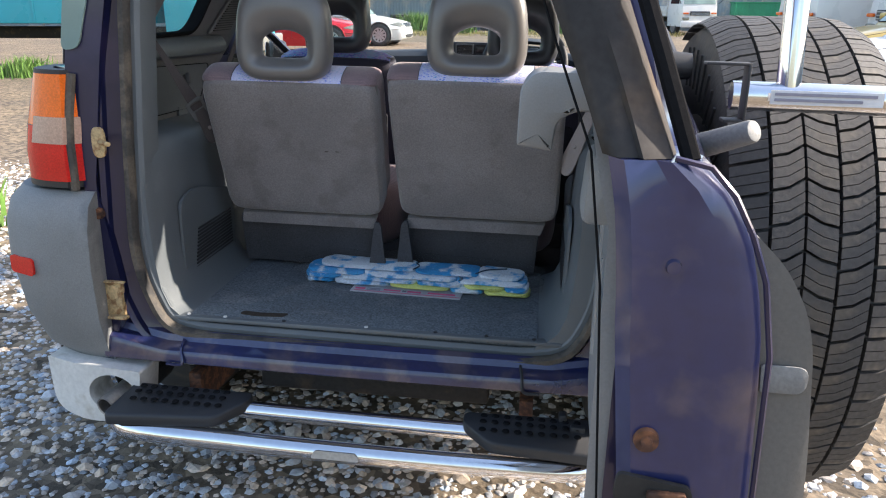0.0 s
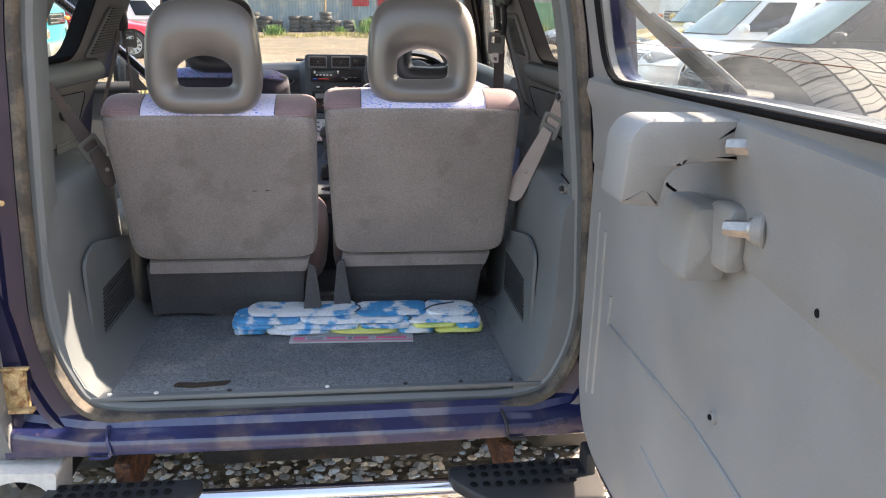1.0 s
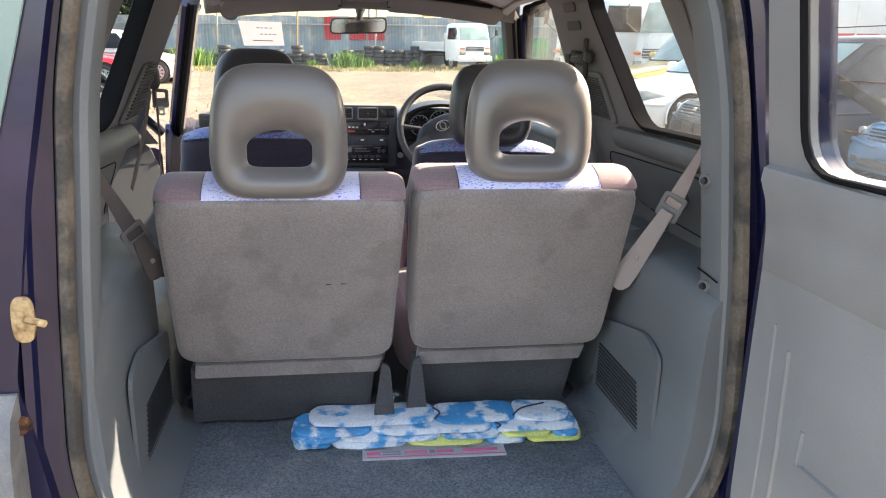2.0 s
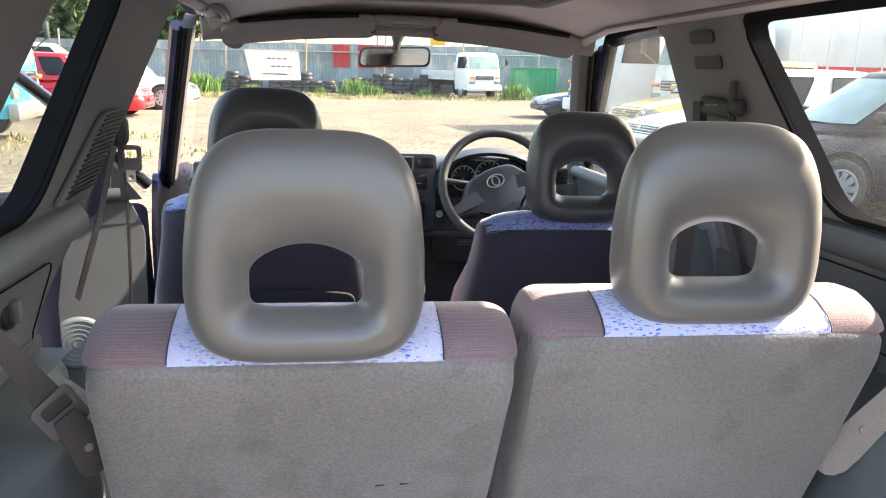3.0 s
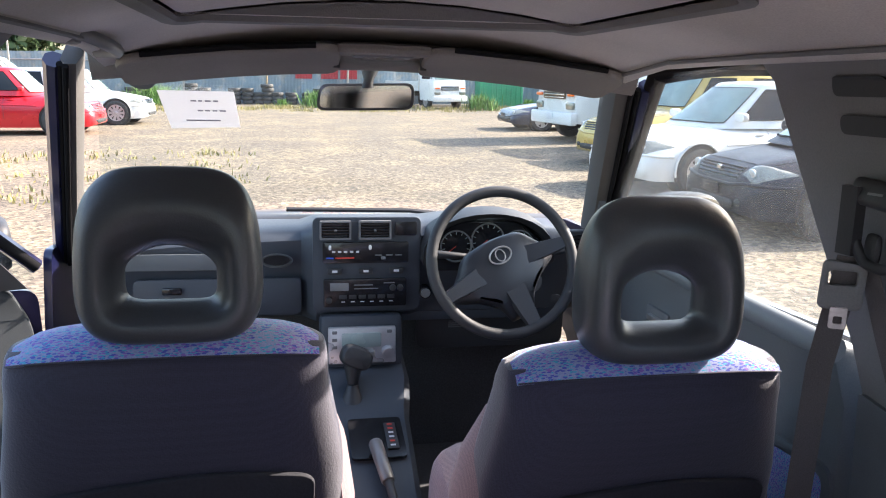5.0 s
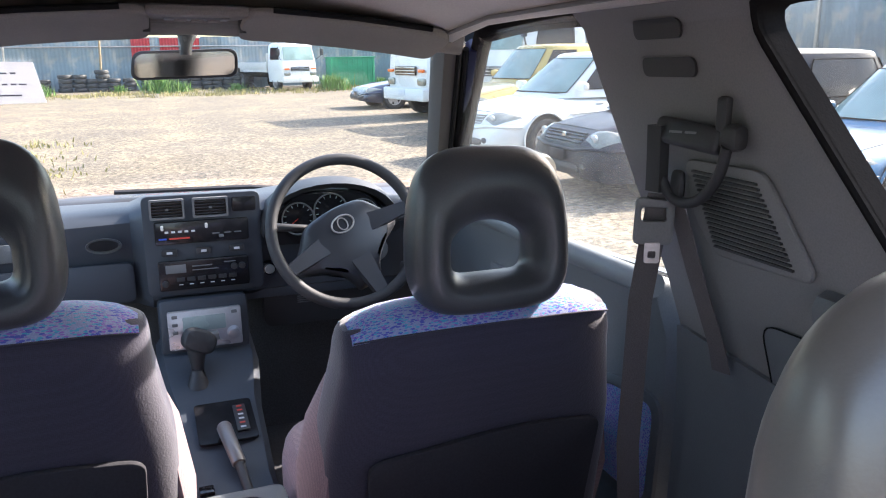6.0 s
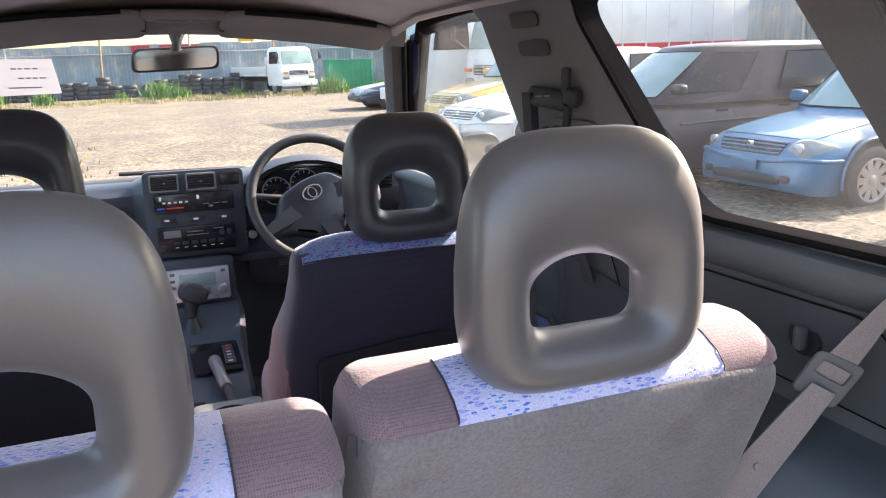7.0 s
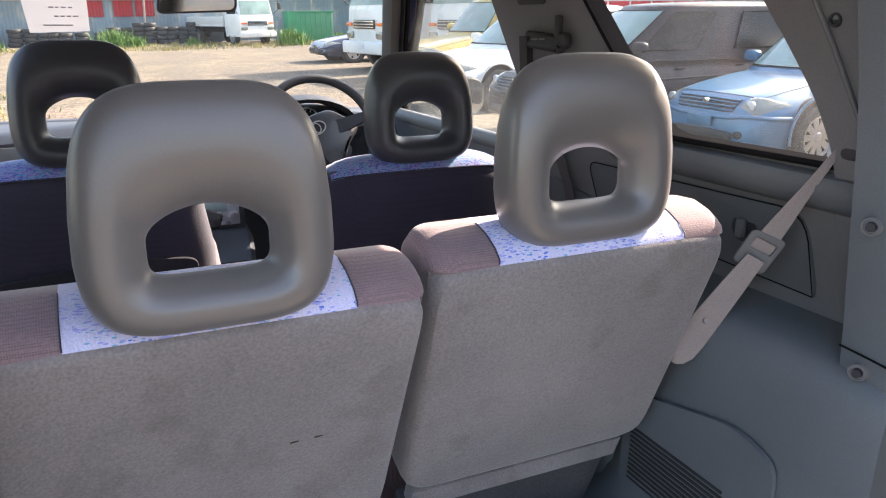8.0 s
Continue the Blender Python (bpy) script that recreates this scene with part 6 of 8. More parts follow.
for a, wd in ((187, 0.034), (-7, 0.034), (-90, 0.040)):
    c, s_ = math.cos(radians(a)), math.sin(radians(a))
    p, q = Vector((c * 0.06, 0.022, s_ * 0.06)), Vector((c * 0.178, 0.002, s_ * 0.178))
    e = Vector((-s_, 0, c))
    part("spoke", moved(loft([[p - e * wd * 0.8 + Vector((0, 0.008, 0)), p + e * wd * 0.8 + Vector((0, 0.008, 0)), p + e * wd * 0.7 - Vector((0, 0.014, 0)), p - e * wd * 0.7 - Vector((0, 0.014, 0))],
                              [q - e * wd * 0.45 + Vector((0, 0.008, 0)), q + e * wd * 0.45 + Vector((0, 0.008, 0)), q + e * wd * 0.4 - Vector((0, 0.008, 0)), q - e * wd * 0.4 - Vector((0, 0.008, 0))]]), SWM), WHEEL_PAD, sw)
part("badge", moved(join(pipe([(0.030 * math.cos(k * math.tau / 28), -0.002, 0.022 + 0.0205 * math.sin(k * math.tau / 28)) for k in range(28)], 0.0024, 6, loop=True),
                         pipe([(0.012 * math.cos(k * math.tau / 20), -0.002, 0.022 + 0.016 * math.sin(k * math.tau / 20)) for k in range(20)], 0.0018, 6, loop=True)), SWM @ Matrix.Translation((0, 0, -0.004))), STEEL, sw, "oval metal badge")

# centre console
con = thing("centre_console", "dark plastic centre console with gear lever and handbrake", "console", (0, 1.6, 0.45))
rings = []
for y, z, h in ((1.12, 0.66, 0.085), (1.16, 0.70, 0.088), (1.34, 0.705, 0.09), (1.36, 0.665, 0.09), (1.50, 0.66, 0.092), (1.56, 0.675, 0.095), (1.78, 0.72, 0.105), (1.84, 0.745, 0.115), (1.90, 0.78, 0.122), (2.06, 0.80, 0.125)):
    rings.append([Vector((-h, y, 0.44)), Vector((-h, y, z - 0.02)), Vector((-h + 0.015, y, z)), Vector((h - 0.015, y, z)), Vector((h, y, z - 0.02)), Vector((h, y, 0.44))])
part("console_body", loft(rings), DASH, con)
st = part("stereo_bay", box((0.0, 2.006, 0.845), (0.225, 0.09, 0.15), 0.015, turn=Euler((radians(-8), 0, 0)).to_matrix().to_4x4()), DASH, con, "lower stereo bay")
sf = plate("stereo_face", -0.092, 0.090, 0.800, 0.898, 0.012, SILVER, con, "silver aftermarket stereo with grey display", 0.006, 1.948, 0.14)
plate("stereo_display", -0.056, 0.050, 0.846, 0.884, 0.003, DISPLAY, sf, "grey display", 0.004, 1.9345 + 0.005, 0.14)
for x, z in ((-0.075, 0.885), (-0.075, 0.865), (-0.075, 0.845), (0.073, 0.885), (-0.05, 0.82), (-0.025, 0.82), (0.0, 0.82), (0.025, 0.82)):
    part("stereo_button", box((x, 1.937 + 0.14 * (z - 0.8), z), (0.014, 0.006, 0.009), 0.002), BUTTON, sf)
part("stereo_knob", rod((0.068, 1.945, 0.832), (0.068, 1.926, 0.830), 0.017, 0.015, 20, 0.002), SILVER, sf)
gp = part("gear_gate", panel(rounded([(-0.055, 1.60), (0.075, 1.60), (0.075, 1.75), (-0.055, 1.75)], 0.012), [], 0.006, lambda u, v, w: Vector((u, v, 0.663 + 0.2 * (v - 1.56) + w + 0.018))), GLOSS_BLACK, con)
part("gate_scale", box((0.045, 1.675, 0.712), (0.028, 0.10, 0.004), 0.001, turn=Euler((radians(11), 0, 0)).to_matrix().to_4x4()), PLASTIC, gp)
for i in range(6):
    part("gate_mark", box((0.045, 1.635 + i * 0.016, 0.7075 + i * 0.0031), (0.012, 0.007, 0.001), 0), MARK_RED if i in (1, 4, 5) else MARK_WHITE, gp)
part("gear_stem", rod((-0.036, 1.842, 0.70), (-0.030, 1.868, 0.83), 0.011, 0.011, 12), PLASTIC, con)
part("gear_boot", loft([circle((-0.036, 1.842, 0.735), 0.03, (0, 0, 1), 16), circle((-0.035, 1.845, 0.755), 0.021, (0, 0, 1), 16), circle((-0.034, 1.852, 0.775), 0.014, (0, 0, 1), 16)]), PLASTIC, con)
part("gear_grip", loft([circle((-0.033, 1.860, 0.77), 0.014, (0, 0, 1), 16), circle((-0.032, 1.864, 0.797), 0.019, (0, 0, 1), 16), circle((-0.030, 1.868, 0.830), 0.027, (0, 0, 1), 16)]), PLASTIC, con)
part("gear_knob", moved(cushion((0, 0, 0), (0.084, 0.064, 0.060), 2.8, turn=Euler((radians(-14), radians(24), 0)).to_matrix().to_4x4()), Matrix.Translation((-0.024, 1.870, 0.843))), PLASTIC, con, "black gear knob")
part("gear_button", moved(cushion((0, 0, 0), (0.022, 0.03, 0.02), 3), Matrix.Translation((0.014, 1.87, 0.853))), BUTTON, con)
hbk = part("handbrake_lever", pipe([(0.03, 1.33, 0.64), (0.026, 1.42, 0.662), (0.016, 1.53, 0.690)], 0.010, 10), PLASTIC, con, "handbrake lever")
part("handbrake_grip", rod((0.018, 1.505, 0.684), (0.000, 1.625, 0.722), 0.0155, 0.0165, 14, 0.006), VINYL, hbk)
for y in (1.40, 1.45):
    part("console_switch", box((-0.055, y, 0.668), (0.03, 0.03, 0.01), 0.003), GLOSS_BLACK, con)
cup = part("cup_holder", panel(rounded([(-0.075, 1.17), (0.08, 1.17), (0.08, 1.335), (-0.075, 1.335)], 0.02), [[(0.003 + 0.043 * math.cos(k * math.tau / 24), 1.265 + 0.043 * math.sin(k * math.tau / 24)) for k in range(24)]], 0.02, lambda u, v, w: Vector((u, v, 0.702 + w)), bevel=0.004), TRIM_DARK, con, "dark grey cup holder")
part("cup_well", loft([circle((0.003, 1.265, 0.72), 0.043, (0, 0, 1), 24), circle((0.003, 1.265, 0.7075), 0.040, (0, 0, 1), 24)], caps=True), GLOSS_BLACK, cup)

# mirror, overhead lamp, visors, grab handle
rm = thing("rear_view_mirror", "black interior mirror hung from the windscreen header", "mirror", (-0.01, 1.70, 1.51))
MM = Matrix.Translation((-0.012, 1.765, 1.510)) @ Euler((radians(1.9), radians(-3), radians(-10.5))).to_matrix().to_4x4()
mo = rounded([(-0.119, -0.028), (0.108, -0.032), (0.113, 0.030), (-0.107, 0.034)], 0.022, 6)
part("mirror_shell", moved(panel(mo, [], 0.035, lambda u, v, w: Vector((u * (1 - w * 2.5), w - 0.006, v * (1 - w * 4))), bevel=0.004), MM), PLASTIC, rm)
part("mirror_glass", moved(panel([(p[0] * 0.93, p[1] * 0.80) for p in mo], [], 0.001, lambda u, v, w: Vector((u, -0.0065 - w, v))), MM), MIRROR, rm, "mirror glass")
part("mirror_stem", loft([circle((-0.005, 1.745, 1.605), 0.028, (0, 0, -1), 14), circle((-0.006, 1.74, 1.58), 0.024, (0, 0, -1), 14), circle((-0.010, 1.735, 1.55), 0.012, (0, 0, -1), 14), circle((-0.014, 1.735, 1.53), 0.012, (0, 0, -1), 14)]), PLASTIC, rm)
ol = thing("overhead_lamp", "grey overhead lamp unit in the roof lining", "lamp", (0, 1.58, 1.61))
part("lamp_housing", box((0.0, 1.575, 1.606), (0.19, 0.12, 0.022), 0.01), LINING_UNLIT, ol)
part("lamp_lens", box((0.0, 1.562, 1.595), (0.12, 0.05, 0.008), 0.003), BUTTON, ol)
for x in (-0.03, 0.0, 0.03):
    part("lamp_rib", box((x, 1.562, 1.590), (0.022, 0.044, 0.003), 0.001), LINING_UNLIT, ol)
for s, x0, x1 in ((-1, -0.50, -0.085), (1, 0.085, 0.50)):
    vs_ = thing("sun_visor", "folded grey fabric sun visor", "sun visor", ((x0 + x1) / 2, 1.56, 1.60), "sun visors")
    pts = []
    out = rounded([(x0, 1.50), (x1, 1.50), (x1, 1.66), (x0, 1.66)], [0.05, 0.05, 0.03, 0.03])
    part("visor_board", panel(out, [], 0.018, lambda u, v, w: Vector((u, v - 0.10 * u * u, 1.612 - 0.16 * u * u - 0.26 * (v - 1.50) + w - 0.012)), us=XS, bevel=0.006), LINING_UNLIT, vs_)
    # A black tube draws the shade between visor and roof.
    part("visor_shadow_gap", pipe([(x, 1.498 - 0.10 * x * x, 1.612 - 0.16 * x * x) for x in (x0 + 0.05, (x0 + x1) / 2, x1 - 0.05)], 0.006, 6), RUBBER, vs_)
    part("visor_clip", rod((0.09 * s, 1.60, 1.598), (0.09 * s, 1.60, 1.57), 0.009, 0.007, 10), PLASTIC, vs_)
gh = thing("grab_handle", "grey grab handle on the roof rail over the passenger door", "handle", (-0.49, 1.33, 1.60))
part("grip", pipe(smooth_line([(-0.502, 1.24, 1.605), (-0.470, 1.27, 1.592), (-0.466, 1.34, 1.585), (-0.472, 1.40, 1.580), (-0.510, 1.43, 1.580)], 5), 0.011, 10), BUTTON, gh)
for y in (1.24, 1.43):
    part("handle_foot", box((-0.505, y, 1.596), (0.03, 0.045, 0.025), 0.008), PILLAR, gh)

# paper stuck to the windscreen, its back turned to the cabin
def ws_map(u, v, w):
    return Vector((u, v - (0.12 + 0.5 * (v - 1.63)) * u * u, 1.585 - 0.505 * (v - 1.63) - w))


sheet = thing("paper_notice", "white paper sheet with faint pen strokes on the windscreen", "paper", (-0.38, 1.82, 1.48))
part("sheet", panel([(-0.462, 1.762), (-0.305, 1.762), (-0.303, 1.93), (-0.458, 1.938)], [], 0.0008, lambda u, v, w: ws_map(u, v, w + 0.004), us=(-0.4, -0.35)), PAPER, sheet)
ink = []
for a, b, l in ((-0.400, 1.80, 0.012), (-0.384, 1.80, 0.008), (-0.370, 1.80, 0.012), (-0.352, 1.80, 0.010), (-0.390, 1.845, 0.011), (-0.374, 1.845, 0.010), (-0.358, 1.845, 0.010), (-0.343, 1.845, 0.014), (-0.420, 1.892, 0.075)):
    ink.append(panel([(a, b), (a + l, b), (a + l, b + 0.006), (a, b + 0.006)], [], 0.0004, lambda u, v, w: ws_map(u, v, w + 0.0052)))
for k in ink:
    part("pen_stroke", k, INK, sheet)
st = thing("round_sticker", "round inspection sticker on the windscreen corner", "sticker", (-0.49, 1.70, 1.53))
part("sticker_disc", panel([(-0.487 + 0.032 * math.cos(k * math.tau / 24), 1.705 + 0.055 * math.sin(k * math.tau / 24)) for k in range(24)], [], 0.0008, lambda u, v, w: ws_map(u, v, w + 0.004)), BUTTON, st)

# seat belts
def belt_buckle(parent, p, m, size=1.0):
    m = m @ Matrix.Scale(size, 4)
    f = rounded([(-0.028, -0.035), (0.028, -0.035), (0.03, 0.03), (-0.026, 0.035)], 0.010)
    h = rounded([(-0.018, 0.0), (0.018, 0.0), (0.018, 0.02), (-0.018, 0.02)], 0.005)
    t = part("belt_tongue", moved(panel(f, [h], 0.010, lambda u, v, w: Vector((u, w, v)), bevel=0.003), Matrix.Translation(p) @ m), PILLAR, parent, "grey plastic belt tongue holder")
    part("tongue_blade", moved(panel(rounded([(-0.011, -0.062), (0.011, -0.062), (0.011, -0.03), (-0.011, -0.03)], 0.004), [rounded([(-0.006, -0.055), (0.006, -0.055), (0.006, -0.044), (-0.006, -0.044)], 0.003)], 0.004, lambda u, v, w: Vector((u, w, v))), Matrix.Translation(p) @ m), STEEL, t, "dull steel tongue plate")


for s in (-1, 1):
    # rear belt: from the rear pillar down to the seat
    rb = thing("rear_seat_belt", "grey-brown rear seat belt hanging from the pillar to the seat", "seat belt", (s * 0.57, 0.15, 1.28), "rear seat belts")
    a, b, c = Vector((s * 0.600, 0.100, 1.285)), Vector((s * 0.578, 0.198, 1.112)), Vector((s * 0.510, 0.288, 0.908))
    if s < 0:
        b, c = Vector((-0.533, 0.245, 1.050)), Vector((-0.505, 0.29, 0.955))
    part("pillar_anchor", moved(cushion((0, 0, 0), (0.022, 0.045, 0.075), 3), Matrix.Translation((s * 0.606, 0.082, 1.305))), PLASTIC, rb, "black pillar loop")
    run = (c - a).normalized()
    towards = (Vector((0, -0.8, 1.45)) - b).normalized()
    across = run.cross(towards).normalized()
    # Same webbing on both sides; the left one's shade is in its colour.
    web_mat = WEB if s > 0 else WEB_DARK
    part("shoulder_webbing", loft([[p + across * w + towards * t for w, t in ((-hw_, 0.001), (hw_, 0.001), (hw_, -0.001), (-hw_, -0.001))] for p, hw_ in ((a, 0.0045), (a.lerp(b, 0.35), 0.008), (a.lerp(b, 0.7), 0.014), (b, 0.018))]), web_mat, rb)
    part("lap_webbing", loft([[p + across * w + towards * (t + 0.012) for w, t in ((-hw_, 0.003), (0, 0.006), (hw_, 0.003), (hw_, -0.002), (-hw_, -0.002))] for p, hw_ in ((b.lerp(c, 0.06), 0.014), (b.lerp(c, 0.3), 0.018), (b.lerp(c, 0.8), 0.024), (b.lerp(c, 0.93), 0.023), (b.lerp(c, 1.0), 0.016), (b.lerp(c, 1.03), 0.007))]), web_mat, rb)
    holder = Matrix((( across.x, -towards.x, -run.x, 0), (across.y, -towards.y, -run.y, 0), (across.z, -towards.z, -run.z, 0), (0, 0, 0, 1)))
    belt_buckle(rb, b + towards * 0.008, holder, 0.95)
    part("belt_stop_button", rod(b.lerp(c, 0.62) + towards * 0.016, b.lerp(c, 0.62) + towards * 0.021, 0.006, 0.005, 10), WEB, rb)
    # front belt on the door post
    fb = thing("front_seat_belt", "front seat belt on the door post with adjuster cover", "seat belt", (s * 0.55, 0.83, 1.40), "front seat belts")
    hw = lambda z: s * (half_width(z) - 0.016)
    if s < 0:
        # seen past the post: a guide by the vent, the webbing hanging straight down
        part("belt_guide", moved(cushion((0, 0, 0), (0.03, 0.05, 0.06), 3, n=20, m=10), Matrix.Translation((-0.598, 0.832, 1.338))), PLASTIC, fb, "black belt guide")
        part("shoulder_webbing", strap([(-0.598, 0.845, 1.32), (-0.600, 0.872, 1.20), (-0.602, 0.866, 1.0), (-0.604, 0.852, 0.80), (-0.61, 0.85, 0.60)], (0.1, 1, 0), 0.014), WEB_DARK, fb)
        part("retractor_webbing", strap([(-0.600, 0.795, 1.31), (-0.604, 0.70, 1.20), (-0.622, 0.615, 1.08)], (0.1, 1, 0.2), 0.022), WEB_DARK, fb)
        belt_buckle(fb, Vector((-0.588, 0.858, 1.285)), Euler((radians(-8), 0, radians(24))).to_matrix().to_4x4(), 0.75)
        continue
    anchor = part("height_adjuster", moved(box((0, 0, 0), (0.024, 0.130, 0.036), 0.009, 3), Matrix.Translation((0.557, 0.810, 1.415)) @ Euler((radians(4), radians(14), 0)).to_matrix().to_4x4()), PLASTIC, fb, "black belt height adjuster")
    bars(anchor, (0.5432, 0.835, 1.417), (0, -1, 0.03), (0.24, 0, 1), [(0.0, 0.0, 0.026, 0.003), (0.032, 0.0, 0.022, 0.003)], BUTTON)
    part("adjuster_clip", moved(cushion((0, 0, 0), (0.024, 0.034, 0.034), 3, n=20, m=10), Matrix.Translation((0.556, 0.728, 1.418))), PLASTIC, anchor)
    part("adjuster_stem", moved(box((0, 0, 0), (0.012, 0.020, 0.044), 0.005), Matrix.Translation((0.551, 0.742, 1.446))), PLASTIC, anchor)
    part("guide_arm", loft([[Vector((x - 0.010, y - 0.013, z)), Vector((x - 0.013, y + 0.013, z)), Vector((x + 0.004, y + 0.015, z)), Vector((x + 0.006, y - 0.012, z))] for x, y, z in ((0.550, 0.862, 1.425), (0.554, 0.866, 1.40), (0.560, 0.872, 1.362), (0.562, 0.874, 1.330))]), PLASTIC, fb, "black belt guide arm")
    part("belt_loop", pipe(smooth_line([(0.548, 0.729, 1.407), (0.556, 0.747, 1.371), (0.562, 0.777, 1.339), (0.566, 0.812, 1.322), (0.566, 0.848, 1.324), (0.561, 0.866, 1.348), (0.557, 0.868, 1.372)], 5), 0.0075, 10), PLASTIC, fb, "black belt loop")
    part("guide_disc", moved(cushion((0, 0, 0), (0.012, 0.026, 0.045), 2.3, n=18, m=8), Matrix.Translation((0.572, 0.845, 1.341))), PLASTIC, fb)
    q0 = Vector((hw(1.33) - s * 0.015, 0.875, 1.325))
    part("shoulder_webbing", strap([q0, Vector((s * 0.577, 0.92, 1.15)), Vector((s * 0.578, 0.93, 0.90)), Vector((s * 0.60, 0.93, 0.62))], (0.85, -0.5, 0) if s > 0 else (-0.25, 1, 0), 0.036), WEB_DARK, fb)
    part("retractor_webbing", strap([Vector((0.582, 0.860, 1.318)), Vector((0.612, 0.842, 1.21)), Vector((0.646, 0.821, 1.096)), Vector((0.652, 0.815, 1.06))], (0, 1, 0.2), 0.040), WEB_DARK, fb)
    belt_buckle(fb, Vector((0.553, 0.868, 1.287)) if s > 0 else Vector((-0.572, 0.905, 1.275)), Euler((0, 0, radians(-28 if s > 0 else -70))).to_matrix().to_4x4())

def crumple(bm, amp, seed=0):
    """Soft folds in a cloth or a film."""
    for v in bm.verts:
        x, y = v.co.x * 34 + seed * 2.1, v.co.y * 60 + seed
        v.co.z = max(0.5512, v.co.z + amp * (math.sin(x + 1.7 * math.sin(y)) + 0.6 * math.sin(2.3 * x - y)) * 0.6)
        v.co.y += amp * 0.9 * math.sin(x * 0.7 + seed)
    return bm


# towel pack and leaflet on the cargo floor
pack = thing("towel_pack", "blue and white folded beach towel in a clear bag", "towel", (0.08, 0.29, 0.55))
TB = mat("bright_blue_towel", (0.03, 0.30, 0.62), 0.95, tone=0.2, tone_scale=12, grain=0.2, grain_scale=200, bump=0.5, second=(0.75, 0.80, 0.84), second_at=0.53)
TW = mat("white_towel", (0.74, 0.78, 0.82), 0.95, tone=0.1, tone_scale=12, grain=0.15, grain_scale=200, bump=0.5, second=(0.05, 0.35, 0.66), second_at=0.56)
TD = mat("dark_towel_print", (0.03, 0.06, 0.10), 0.95, tone=0.1, grain=0.1, bump=0.2)
TP = mat("yellow_towel", (0.72, 0.74, 0.22), 0.95, tone=0.12, tone_scale=14, grain=0.15, grain_scale=200, bump=0.5)
RX = Matrix.Rotation(radians(-2.5), 4, "Z")
LAYERS = ((0.268, 0.560, 0.100, 0.017, ((-0.235, -0.15, TB), (-0.15, 0.02, TW), (0.02, 0.20, TP), (0.20, 0.30, TW), (0.30, 0.43, TP))),
          (0.275, 0.575, 0.112, 0.015, ((-0.240, -0.13, TB), (-0.13, 0.10, TW), (0.10, 0.24, TB), (0.24, 0.36, TP), (0.36, 0.425, TB))),
          (0.285, 0.589, 0.118, 0.015, ((-0.235, -0.06, TB), (-0.06, 0.22, TW), (0.22, 0.42, TW))),
          (0.305, 0.603, 0.110, 0.013, ((-0.20, 0.09, TW), (0.09, 0.28, TB), (0.28, 0.41, TW))))
for i, (y, z, d, h, runs) in enumerate(LAYERS):
    for x0, x1, m in runs:
        part("towel_fold", crumple(moved(cushion(((x0 + x1) / 2, 0, 0), (x1 - x0 + 0.006, d, h), 9, n=36, m=10, puff=2.4), Matrix.Translation((0, y + 0.012, 0.551 + (z - 0.551) * 0.86)) @ RX), 0.0022, i), m, pack)
for pts in (((0.085, 0.274, 0.601), (0.10, 0.297, 0.6045), (0.088, 0.322, 0.605)), ((0.27, 0.274, 0.599), (0.30, 0.302, 0.6035), (0.36, 0.322, 0.604)), ((0.225, 0.238, 0.588), (0.235, 0.244, 0.592), (0.225, 0.257, 0.593))):
    part("print_line", pipe(smooth_line(pts, 4), 0.0022, 6), TD, pack)
bag = cushion((0, 0, 0), (0.75, 0.20, 0.070), 5, n=96, m=20)
for v in bag.verts:
    e = max(0, abs(v.co.x) - 0.30) / 0.075
    v.co.z *= 1 - 0.55 * min(1, e)
    v.co.y += 0.018 * e * math.sin(90 * v.co.z + 40 * v.co.y)
    v.co.z += 0.010 * e * math.sin(70 * v.co.y + 3) + 0.0035 * math.sin(55 * v.co.x + 30 * v.co.y) * math.sin(38 * v.co.y)
part("clear_bag", crumple(moved(bag, Matrix.Translation((0.095, 0.302, 0.586)) @ RX), 0.005, 3), POLY, pack, "clear plastic bag").visible_shadow = False
leaf = thing("leaflet", "white and pink printed leaflet on the cargo floor", "leaflet", (0.07, 0.21, 0.551))
part("leaf_sheet", panel([(-0.086, 0.192), (0.236, 0.180), (0.240, 0.258), (-0.082, 0.270)], [], 0.003, lambda u, v, w: Vector((u, v, 0.5505 + w))), PAPER, leaf)
PINK = mat("pink_print", (0.75, 0.16, 0.30), 0.7, tone=0.1, grain=0.1, bump=0)
for bar in ((0.005, 0.0, 0.31, 0.003), (0.005, 0.012, 0.03, 0.012), (0.09, 0.014, 0.05, 0.01), (0.16, 0.012, 0.04, 0.012), (0.22, 0.013, 0.08, 0.012)):
    bars(leaf, (-0.080, 0.197, 0.5538), (1, -0.037, 0), (0, 1, 0), [bar], PINK)
for bar in ((0.04, 0.010, 0.04, 0.004), (0.04, 0.02, 0.04, 0.004), (0.145, 0.012, 0.012, 0.012)):
    bars(leaf, (-0.080, 0.197, 0.5538), (1, -0.037, 0), (0, 1, 0), [bar], INK)

